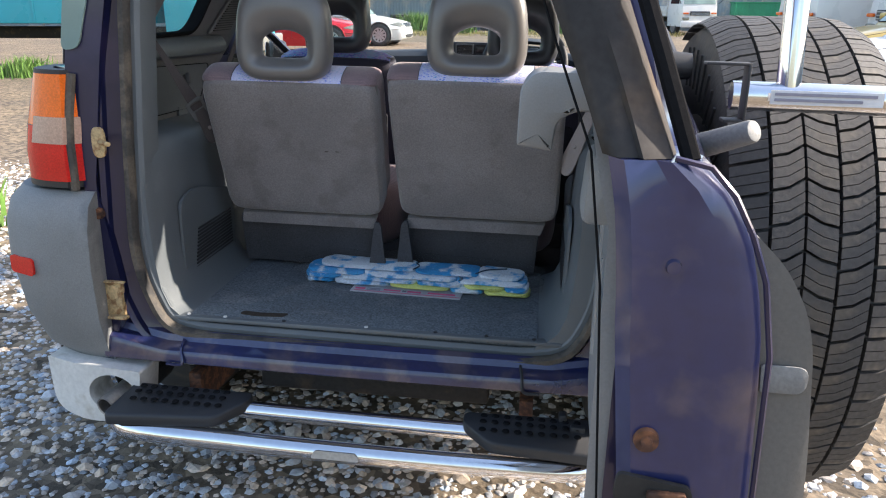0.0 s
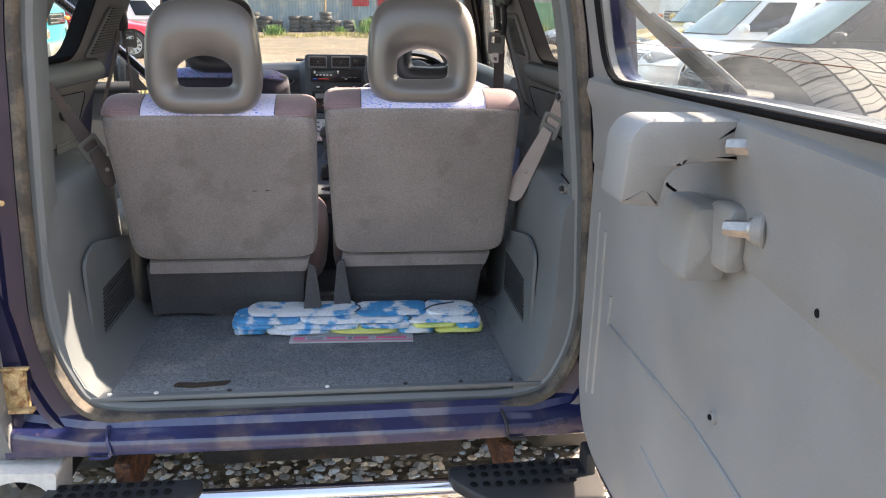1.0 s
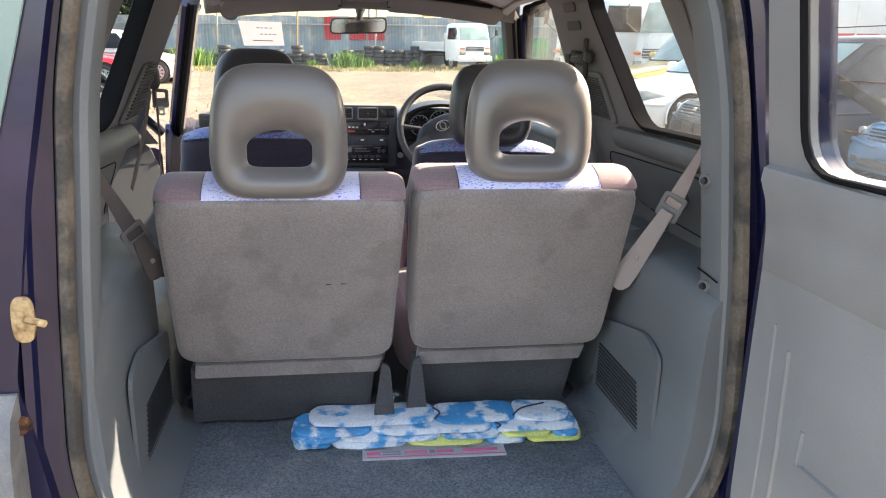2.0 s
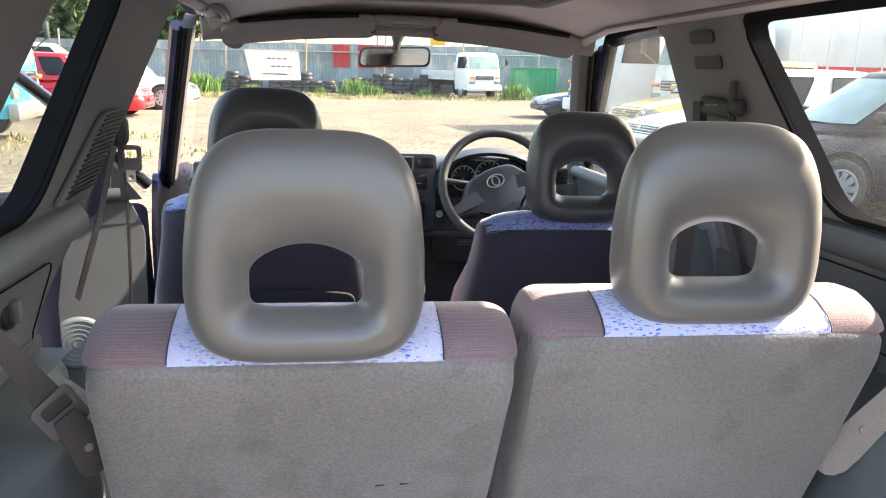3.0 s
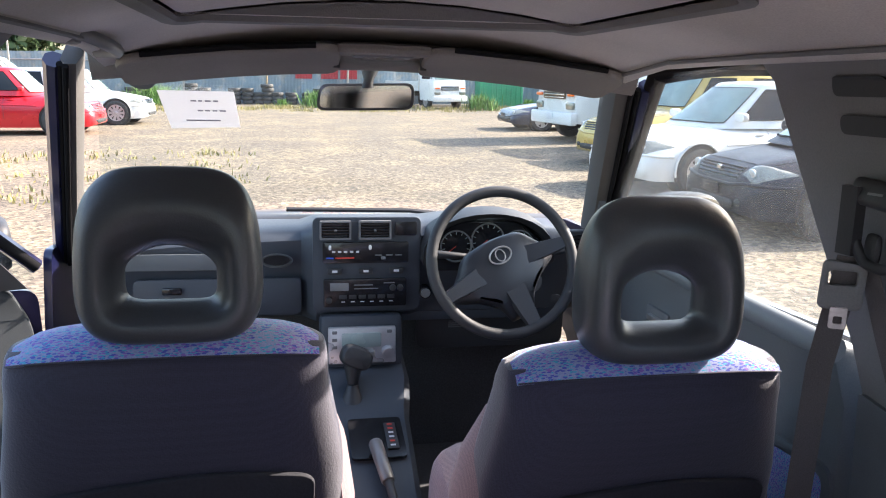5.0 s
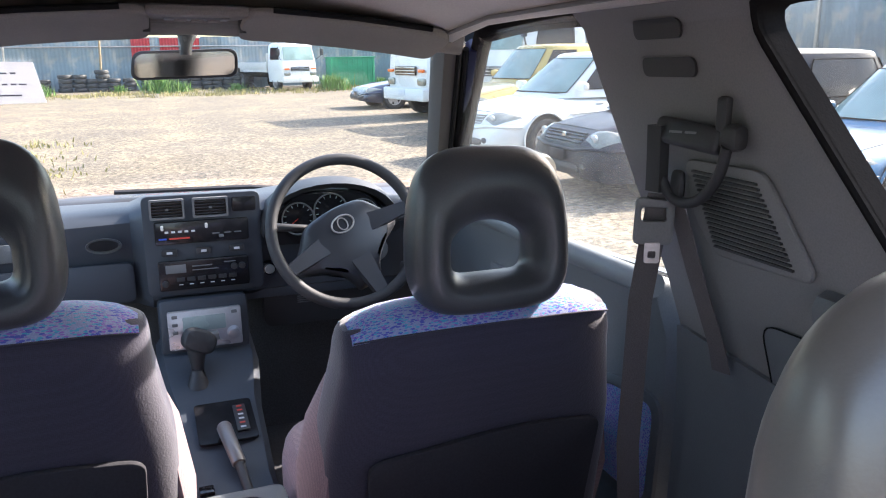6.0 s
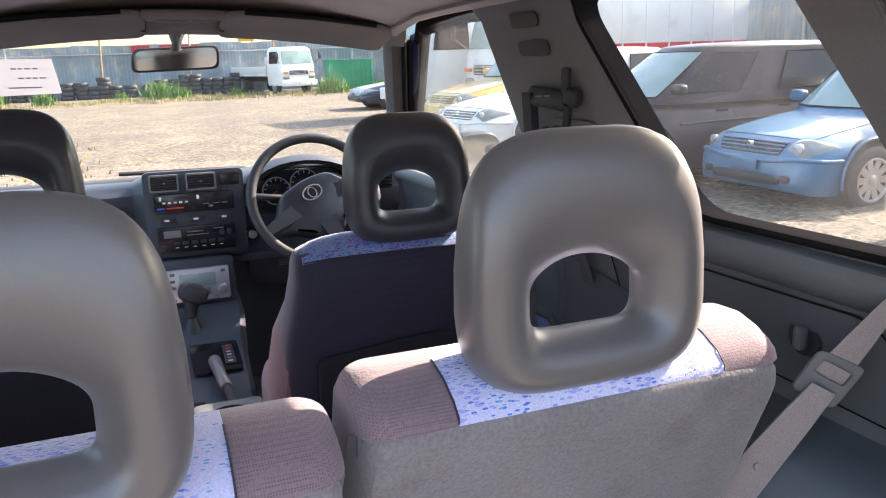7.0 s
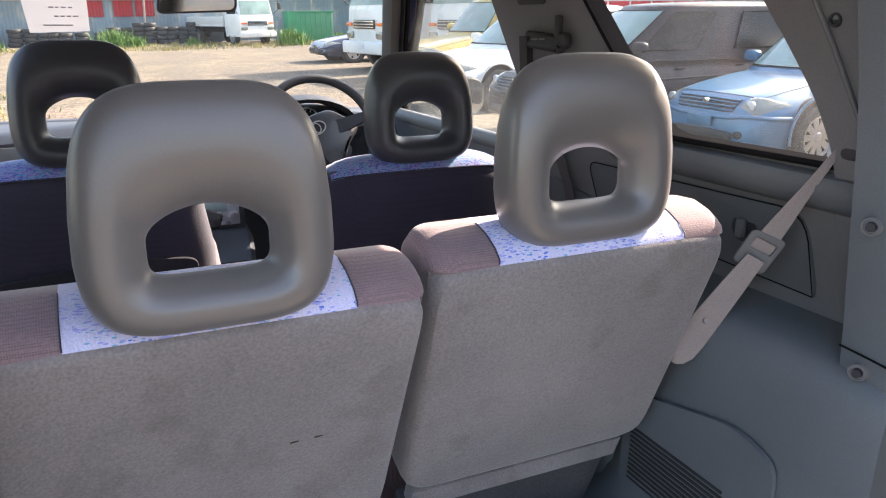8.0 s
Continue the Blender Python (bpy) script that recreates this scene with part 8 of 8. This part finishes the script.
    part("shut_line", pipe([skin(0.046, d, 0.001) for d in range(-33, 34, 6)], 0.004, 5), PLASTIC, body)
    r = 0.31 if kind != "suv" else 0.35
    for sgn in (-1, 1):
        for y in (L / 2 - L * 0.19, -L / 2 + L * 0.19):
            part("wheel_arch", rod((sgn * (h - 0.26), y, r + 0.01), (sgn * (h - 0.006), y, r + 0.01), r + 0.055, n=32), UNDER, c)
            part("arch_lip", pipe([(sgn * (h - 0.004), y + math.cos(t * math.pi / 16) * (r + 0.065), r + 0.01 + math.sin(t * math.pi / 16) * (r + 0.065)) for t in range(-1, 18)], 0.014, 6), pm, c)
            wheel(c, (sgn * (h - 0.085), y, r), r, 0.20, (1, 0, 0), sgn, 10 if kind != "sports" else 5, rim)
    c.matrix_basis = at
    return c


def at_front(x, y, heading, L):
    """A pose that puts the nose's middle at (x, y); heading in degrees from +y, counterclockwise."""
    d = Vector((-math.sin(radians(heading)), math.cos(radians(heading))))
    return on_ground(x - d.x * L / 2, y - d.y * L / 2, heading)


car("parked_car", "light blue hatchback parked nose first beside the yard", P_BLUE, on_ground(7.47, 5.65, 89.7, -0.08), 0, "hatch", 3.9, 1.62, 1.46)
car("parked_car", "dark grey people carrier with wide alloy wheels", P_DARK, on_ground(6.46, 7.50, 87), 0, "mpv", 4.3, 1.66, 1.50)
car("parked_car", "white estate car with a chrome grille", P_WHITE, at_front(4.4, 10.6, 98, 4.4), 0, "hatch", 4.4, 1.70, 1.50)
car("parked_car", "gold off-road car in the row", P_GOLD, at_front(5.3, 13.6, 98, 4.3), 0, "suv", 4.3, 1.72, 1.66)
car("parked_car", "silver hatchback at the end of the row", P_SILVER, at_front(5.0, 2.92, 92, 4.0), 0, "hatch", 4.0, 1.68, 1.50)
car("parked_car", "dark estate car behind the row", P_SILVER, on_ground(12.8, 6.0, 98), 0, "mpv", 4.6, 1.75, 1.62)
car("parked_car", "midnight blue low sports car with pale alloys", P_NAVY, at_front(6.2, 23.2, 92, 4.5), 0, "sports", 4.5, 1.80, 1.27, False)
car("parked_car", "red compact off-road car parked sideways", P_RED, at_front(-4.9, 22.0, -90, 4.3), 0, "suv", 4.3, 1.78, 1.60)
car("parked_car", "white compact off-road car with dark wheels", P_WHITE, at_front(-4.3, 26.0, -92, 4.3), 0, "suv", 4.3, 1.78, 1.60)
car("parked_car", "white van far across the yard", P_WHITE, at_front(-7.6, 29.5, -80, 4.4), 0, "mpv", 4.4, 1.70, 1.95)


def truck(label, pm, at, cargo="flat", L=7.5, W=2.2, stripe=None, size=1.0):
    c = thing("parked_truck", label, "truck", (0, 0, 0), "parked trucks")
    h = W / 2
    y0 = L / 2
    cab = []
    for z, f, bk, w in ((0.45, 0.0, 1.65, 0.97), (0.95, 0.0, 1.65, 1.0), (1.45, 0.04, 1.65, 1.0), (1.55, 0.06, 1.65, 0.99), (2.3, 0.24, 1.62, 0.92), (2.42, 0.42, 1.55, 0.86), (2.46, 0.6, 1.4, 0.78)):
        cab.append([Vector((-h * w, y0 - bk, z)), Vector((-h * w, y0 - f - 0.18, z)), Vector((-h * w * 0.9, y0 - f - 0.03, z)), Vector((0, y0 - f + 0.03, z)), Vector((h * w * 0.9, y0 - f - 0.03, z)), Vector((h * w, y0 - f - 0.18, z)), Vector((h * w, y0 - bk, z))])
    part("cab", loft(cab), pm, c)
    part("windscreen", loft([[Vector((x * h * w, y0 - f + 0.03 * (1 - abs(x)) - 0.03 * abs(x), z)) for x in (-0.86, -0.4, 0, 0.4, 0.86)] + [Vector((x * h * w, y0 - f - 0.05, z)) for x in (0.86, 0, -0.86)] for z, f, w in ((1.58, 0.05, 0.98), (2.26, 0.215, 0.93))]), GLASS_PALE, c)
    for sgn in (-1, 1):
        part("side_window", loft([[Vector((sgn * (h * w + 0.012), y0 - a, z)) for a in (0.32 + (z - 1.6) * 0.22, 1.35)] + [Vector((sgn * (h * w - 0.03), y0 - a, z)) for a in (1.35, 0.35 + (z - 1.6) * 0.22)] for z, w in ((1.6, 0.99), (2.22, 0.93))]), GLASS_CAR, c)
        part("headlamp", moved(cushion((0, 0, 0), (0.36, 0.10, 0.18), 4, n=16, m=6), Matrix.Translation((sgn * h * 0.72, y0 + 0.0, 0.86))), LAMP_GLASS, c)
        part("turn_lamp", moved(cushion((0, 0, 0), (0.30, 0.06, 0.08), 4, n=16, m=6), Matrix.Translation((sgn * h * 0.74, y0 + 0.02, 1.12))), AMBER_LENS, c)
        mr = part("mirror_arm", pipe([(sgn * h, y0 - 0.1, 1.6), (sgn * (h + 0.22), y0 + 0.12, 1.85), (sgn * (h + 0.18), y0 + 0.05, 2.25)], 0.018, 6), PLASTIC, c)
        part("mirror_head", box((sgn * (h + 0.22), y0 + 0.12, 1.98), (0.18, 0.06, 0.32), 0.02), PLASTIC, mr)
        for y in (y0 - 0.95, -y0 + 1.3):
            wheel(c, (sgn * (h - 0.16), y, 0.40), 0.40, 0.26, (1, 0, 0), sgn, 6, STEEL)
    gr = part("grille", box((0, y0 + 0.02, 1.12), (1.1, 0.05, 0.22), 0.02), GLOSS_BLACK, c)
    for i in range(3):
        part("grille_bar", box((0, y0 + 0.05, 1.05 + i * 0.07), (1.05, 0.015, 0.02), 0.004), CHROME, gr)
    part("bumper", box((0, y0 + 0.04, 0.56), (W * 0.98, 0.18, 0.30), 0.04), WHITE if pm is not P_TEAL else STEEL, c)
    part("plate_bars", box((0, y0 + 0.14, 0.60), (0.33, 0.01, 0.16), 0.003), MARK_WHITE, c, "blank number plate")
    part("chassis", box((0, -0.6, 0.75), (0.85, L - 1.6, 0.22), 0.02), UNDER, c)
    if cargo == "flat":
        bed = part("flat_bed", box((0, -0.9, 1.0), (W, L - 1.95, 0.12), 0.02), pm, c)
        for sgn in (-1, 1):
            part("side_board", box((sgn * (h - 0.02), -0.9, 1.26), (0.04, L - 1.95, 0.40), 0.008), WHITE_TANK, bed)
        part("head_board", box((0, y0 - 1.8, 1.5), (W, 0.06, 0.9), 0.01), WHITE_TANK, bed)
    else:
        bx = part("box_body", box((0, -0.95, 2.0), (W + 0.08, L - 1.95, 2.1), 0.03), pm, c)
        for sgn in (-1, 1):
            if stripe:
                part("stripe", box((sgn * (h + 0.043), -0.95, 1.45), (0.006, L - 2.0, 0.30), 0), stripe, bx, "red stripe")
            for i in range(7):
                part("box_rib", box((sgn * (h + 0.046), y0 - 2.2 - i * (L - 2.4) / 6.5, 2.0), (0.012, 0.05, 2.05), 0.003), pm, bx)
    c.matrix_basis = at @ Matrix.Scale(size, 4)
    return c


P_STRIPE = paint("red_stripe_paint", (0.62, 0.02, 0.04), metal=0)
truck("white flat-bed truck before the steel fence", P_WHITE, at_front(7.25, 37.2, 196, 5.6), "flat", 6.6, 2.1, None, 0.85)
truck("white truck at the end of the parked row", P_WHITE, at_front(6.45, 19.2, 98, 7.0), "flat", 7.0, 2.2)
truck("white box truck with a red stripe", P_WHITE, at_front(7.6, 16.4, 96, 7.0), "box", 7.0, 2.2, P_STRIPE)
truck("turquoise truck across the yard", P_TEAL, at_front(-5.6, 15.0, -84, 9.0), "box", 9.0, 2.3)

# corrugated steel fence: sheets on a frame, some of them red
SHEET = [mat("weathered_steel_sheet", (0.215, 0.265, 0.295), 0.6, metal=0.15, tone=0.2, tone_scale=0.9, grain=0.12, grain_scale=20, bump=0.1, second=(0.33, 0.33, 0.31), second_at=0.55, random_tone=0.16),
         mat("red_steel_sheet", (0.42, 0.035, 0.04), 0.6, tone=0.15, grain=0.1, grain_scale=20, bump=0.1)]
fence = thing("steel_fence", "weathered grey corrugated steel fence with red sheets", "fence", (0, 43.5, 0.8), kind="structure")


def sheet_mesh(w, h, m):
    n = 24
    front = [Vector((-w / 2 + w * k / n, 0.007 * (1 if (k // 2) % 2 else -1), 0)) for k in range(n + 1)]
    bm = loft([[Vector((p.x, p.y, z)) for p in front] + [Vector((p.x, p.y + 0.01, z)) for p in front[::-1]] for z in (0, h)])
    return mesh_of("steel_sheet", bm, m, 20)


sm = [sheet_mesh(1.02, 2.45, SHEET[0]), sheet_mesh(0.86, 1.16, SHEET[1])]
random.seed(7)
for i in range(74):
    x = -38 + i * 1.0
    y = 43.2 - 0.06 * x
    place("steel_sheet", sm[0], fence, on_ground(x, y, -3.4, random.uniform(-0.03, 0.08)))

for x in (0.62, 1.95, 2.95):
    place("red_sheet", sm[1], fence, on_ground(x, 43.13 - 0.06 * x, -3.4, 1.28), "red painted steel sheet")
WOOD = mat("bleached_timber_post", (0.34, 0.25, 0.15), 0.9, tone=0.25, tone_scale=6, grain=0.25, grain_scale=60, bump=0.4)
for i in range(16):
    x = -30 + i * 4.1
    part("fence_post", moved(rod((0, 0, 0), (0.15, -0.25, 2.9), 0.06, 0.045, 8), on_ground(x, 42.6 - 0.06 * x, 0)), WOOD if i % 2 else STEEL, fence)
part("fence_rail", pipe([on_ground(x, 42.95 - 0.06 * x, 0, 2.05).translation for x in (-38, 0, 36)], 0.035, 6), STEEL, fence)
# the higher sheet wall behind the parked row
wall = thing("steel_hoarding", "tall grey steel hoarding behind the parked cars", "fence", (16, 8, 0.3), kind="structure")
tall = sheet_mesh(1.02, 3.6, SHEET[0])
for i in range(58):
    y = -14 + i * 1.0
    place("steel_sheet", tall, wall, on_ground(15.5 + 0.06 * y, y, 86.6, random.uniform(-0.05, 0.10)))
for i in range(12):
    y = -12 + i * 4.6
    part("hoarding_post", moved(rod((0, 0, 0), (0, 0, 4.0), 0.05, 0.05, 8), on_ground(15.3 + 0.06 * y, y, 0)), STEEL, wall)
# left and rear boundary, out of the main view
back = thing("boundary_fence", "grey steel boundary fence round the yard", "fence", (-30, 0, 0), kind="structure")
long_ = sheet_mesh(1.02, 2.6, SHEET[0])
for i in range(92):
    place("steel_sheet", long_, back, on_ground(-36, -48 + i * 1.0, 90))
for i in range(52):
    place("steel_sheet", long_, back, on_ground(-36 + i * 1.0, -48, 0))

# green container and old tyres
green = thing("green_container", "green steel container before the fence", "container", tuple(on_ground(10.55, 40.6).translation))
GREEN = mat("green_container_paint", (0.03, 0.26, 0.13), 0.55, tone=0.15, tone_scale=2, grain=0.1, grain_scale=30, bump=0.1)
part("container_body", moved(box((0, 0, 0.70), (2.2, 1.5, 1.4), 0.04), on_ground(10.55, 40.6, -3)), GREEN, green)
for i in range(9):
    part("container_rib", moved(box((-1.0 + i * 0.25, -0.77, 0.70), (0.06, 0.04, 1.3), 0.01), on_ground(10.55, 40.6, -3)), GREEN, green)
part("container_lid", moved(box((0, 0, 1.42), (2.3, 1.6, 0.06), 0.015), on_ground(10.55, 40.6, -3)), GREEN, green)
tyre0 = None
random.seed(11)
for i in range(30):
    x = -9.5 + i * 0.52 + random.uniform(-0.1, 0.1)
    if i in (5, 6, 12, 19):
        continue
    st_ = thing("tyre_stack", "stack of old black tyres against the fence", "tyres", tuple(on_ground(x, 42.0 - 0.06 * x).translation), "tyre stacks")
    for j in range(random.choice((3, 4, 4, 5))):
        m = on_ground(x + random.uniform(-0.04, 0.04), 42.0 - 0.06 * x, random.uniform(0, 90), 0.10 + j * 0.2)
        if tyre0 is None:
            tyre0 = mesh_of("tyre", loft([circle((0, 0, z), r, (0, 0, 1), 20) for r, z in ((0.19, -0.07), (0.24, -0.095), (0.29, -0.09), (0.315, -0.05), (0.315, 0.05), (0.29, 0.09), (0.24, 0.095), (0.19, 0.07))], caps=False), TYRE)
        place("tyre", tyre0, st_, m)


# weeds and dry grass
def tufts(name, label, spots, blades, height, material, spread):
    V, Fc = [], []
    for x, y, k in spots:
        x, y = yard(x, y)
        for _ in range(int(blades * k)):
            a, r = rng.uniform(0, math.tau), abs(rng.normal(0, spread * k))
            px, py = x + math.cos(a) * r, y + math.sin(a) * r
            hgt = height * k * rng.uniform(0.4, 1.1)
            lx, ly = rng.normal(0, 0.3) * hgt, rng.normal(0, 0.3) * hgt
            w = rng.uniform(0.006, 0.014) * (1 + 2 * height)
            t = rng.uniform(0, math.tau)
            dx, dy = math.cos(t) * w, math.sin(t) * w
            z = ground_z(px, py)
            b = len(V)
            V.extend([(px - dx, py - dy, z), (px + dx, py + dy, z), (px + lx * 0.5 + dx * 0.7, py + ly * 0.5 + dy * 0.7, z + hgt * 0.6), (px + lx * 0.5 - dx * 0.7, py + ly * 0.5 - dy * 0.7, z + hgt * 0.6), (px + lx, py + ly, z + hgt)])
            Fc.extend([(b, b + 1, b + 2, b + 3), (b + 3, b + 2, b + 4)])
    me = bpy.data.meshes.new(name)
    me.from_pydata(V, [], Fc)
    me.materials.append(material)
    return tagged(new(name, me), label, "grass", kind="stuff")


WEED = mat("green_weed_leaf", (0.10, 0.20, 0.035), 0.7, tone=0.2, tone_scale=3, grain=0.2, grain_scale=20, bump=0, island=0.35)
DRY = mat("dry_yellow_grass", (0.27, 0.235, 0.085), 0.8, tone=0.2, tone_scale=2, grain=0.2, grain_scale=20, bump=0, island=0.3)
tufts("weeds", "green weeds along the fence", [(-6.5, 40.0, 1.6), (-6.0, 40.4, 1.4), (-3.5, 37.5, 0.8), (1.2, 38.5, 1.3), (2.0, 38.6, 0.8), (8.5, 36.3, 1.2), (8.9, 36.2, 0.9), (-10, 41, 1.2), (-7.5, 41, 1.0), (4.5, 38.0, 0.6), (-0.5, 39.5, 0.6), (12, 40, 0.7)], 340, 0.62, WEED, 0.28)
tufts("dry_grass", "strip of dry yellow grass before the fence", [(x, 36.5 + rng.uniform(-2.5, 3.0), rng.uniform(0.6, 1.3)) for x in np.linspace(-13, 13, 120)], 55, 0.16, DRY, 0.55)
tufts("weeds", "green weeds beside the car", [(-2.9, 1.9, 1.0), (-2.6, 1.3, 0.7), (-3.4, 2.8, 1.0), (-3.0, 2.3, 0.8), (-9.5, 12.5, 1.6), (-10.5, 12.0, 1.4)], 260, 0.24, WEED, 0.16)
tufts("dry_grass", "dry grass where the cars stand", [(-4 + rng.uniform(-3, 3), 13 + rng.uniform(-3, 4), rng.uniform(0.5, 1.0)) for _ in range(45)], 40, 0.12, DRY, 0.5)

# far houses and poles past the fence
HOUSE = mat("pale_house_wall", (0.55, 0.54, 0.52), 0.8, tone=0.1, tone_scale=0.5, grain=0.08, bump=0.05)
ROOFM = mat("dark_house_roof", (0.10, 0.10, 0.11), 0.7, tone=0.15, tone_scale=0.6, grain=0.1, bump=0.1)
for x, y, w, h in ((15.5, 62, 5, 5.0), (21.5, 60, 6, 4.6), (-26, 66, 8, 5.0), (30, 70, 10, 6)):
    hs = thing("far_house", "pale house beyond the fence", "house", tuple(on_ground(x, y).translation), "far houses")
    part("wall", moved(box((0, 0, h / 2), (w, 6, h), 0.05), on_ground(x, y)), HOUSE, hs)
    part("roof", moved(loft([[Vector((-w / 2 - 0.3, -3.3, h)), Vector((w / 2 + 0.3, -3.3, h)), Vector((w / 2 + 0.3, 3.3, h)), Vector((-w / 2 - 0.3, 3.3, h))], [Vector((-w / 2 + 0.8, -0.2, h + 1.0)), Vector((w / 2 - 0.8, -0.2, h + 1.0)), Vector((w / 2 - 0.8, 0.2, h + 1.0)), Vector((-w / 2 + 0.8, 0.2, h + 1.0))]]), on_ground(x, y)), ROOFM, hs)
    for k in (-0.25, 0.2):
        wn_ = part("window", moved(box((k * w, -3.02, h * 0.68), (1.1, 0.08, 0.9), 0.02), on_ground(x, y)), GLASS_CAR, hs)
for x, y in ((-9, 60), (4, 66), (13, 58), (-20, 70)):
    pl = thing("utility_pole", "utility pole with wires beyond the fence", "pole", tuple(on_ground(x, y).translation), "utility poles")
    part("pole", moved(rod((0, 0, 0), (0, 0, 9), 0.14, 0.10, 10), on_ground(x, y)), STEEL, pl)
    part("cross_arm", moved(box((0, 0, 7.8), (1.6, 0.1, 0.12), 0.02), on_ground(x, y)), STEEL, pl)
wires = []
for k in (-0.6, 0.0, 0.6):
    wires.append(pipe([on_ground(x, y + k, 0, z).translation for x, y, z in ((-40, 78, 7.8), (-30, 74, 7.3), (-20, 70, 7.8), (-14, 65, 7.3), (-9, 60, 7.8), (-2, 63, 7.3), (4, 66, 7.8), (9, 62, 7.3), (13, 58, 7.8), (30, 55, 7.5))], 0.012, 4))
solo("overhead_wires", join(*wires), RUBBER, "overhead wires beyond the fence", "wires")
# dark trees beyond the fence
LEAF = mat("dark_tree_leaf", (0.05, 0.085, 0.03), 0.8, tone=0.2, grain=0.2, bump=0, island=0.4)
BARK = mat("tree_bark", (0.12, 0.09, 0.06), 0.9, tone=0.2, grain=0.3, grain_scale=40, bump=0.4)


def tree(x, y, h, label):
    t = thing("tree", label, "tree", tuple(on_ground(x, y).translation), "far trees")
    x, y = yard(x, y)
    z0 = ground_z(x, y)
    limbs = [pipe([(x, y, z0), (x + 0.1, y, z0 + h * 0.35), (x - 0.05, y, z0 + h * 0.7)], [0.22, 0.16, 0.07], 8)]
    for k in range(6):
        a = k * 1.05
        limbs.append(pipe([(x, y, z0 + h * (0.35 + 0.05 * k)), (x + math.cos(a) * h * 0.2, y + math.sin(a) * h * 0.2, z0 + h * (0.55 + 0.05 * k))], [0.08, 0.03], 6))
    part("trunk", join(*limbs), BARK, t)
    n = 2600
    clump = rng.integers(0, 16, n)
    cc = np.stack([rng.normal(0, h * 0.17, 16), rng.normal(0, h * 0.17, 16), rng.uniform(0.45, 0.95, 16) * h], -1)
    p = cc[clump] + rng.normal(0, h * 0.065, (n, 3))
    V, Fc = [], []
    for q in p:
        d = rng.normal(0, 1, (2, 3)) * 0.13
        b = len(V)
        c0 = np.array((x, y, z0)) + q
        V.extend([tuple(c0 - d[0]), tuple(c0 + d[1]), tuple(c0 + d[0]), tuple(c0 - d[1])])
        Fc.append((b, b + 1, b + 2, b + 3))
    me = bpy.data.meshes.new("crown")
    me.from_pydata(V, [], Fc)
    me.materials.append(LEAF)
    ob = new("crown", me)
    ob.parent = t
    ob.matrix_parent_inverse = t.matrix_basis.inverted()


for x, y, h in ((-9.5, 54, 5.6), (-12.0, 57, 6.0), (-15, 52, 6.5), (-19, 56, 6.0)):
    tree(x, y, h, "dark leafy tree beyond the fence")

sign = thing("roof_sign", "yellow and white sign board beyond the fence", "sign", tuple(on_ground(8.1, 60).translation))
part("sign_board", moved(box((0, 0, 3.2), (1.1, 0.1, 0.55), 0.02), on_ground(8.1, 60)), mat("yellow_sign_paint", (0.75, 0.42, 0.03), 0.6, tone=0.08, grain=0.05, bump=0), sign, "yellow board")
for k in (-0.4, 0.4):
    part("sign_post", moved(rod((k, 0.05, 0), (k, 0.05, 3.2), 0.04, 0.04, 8), on_ground(8.1, 60)), STEEL, sign)
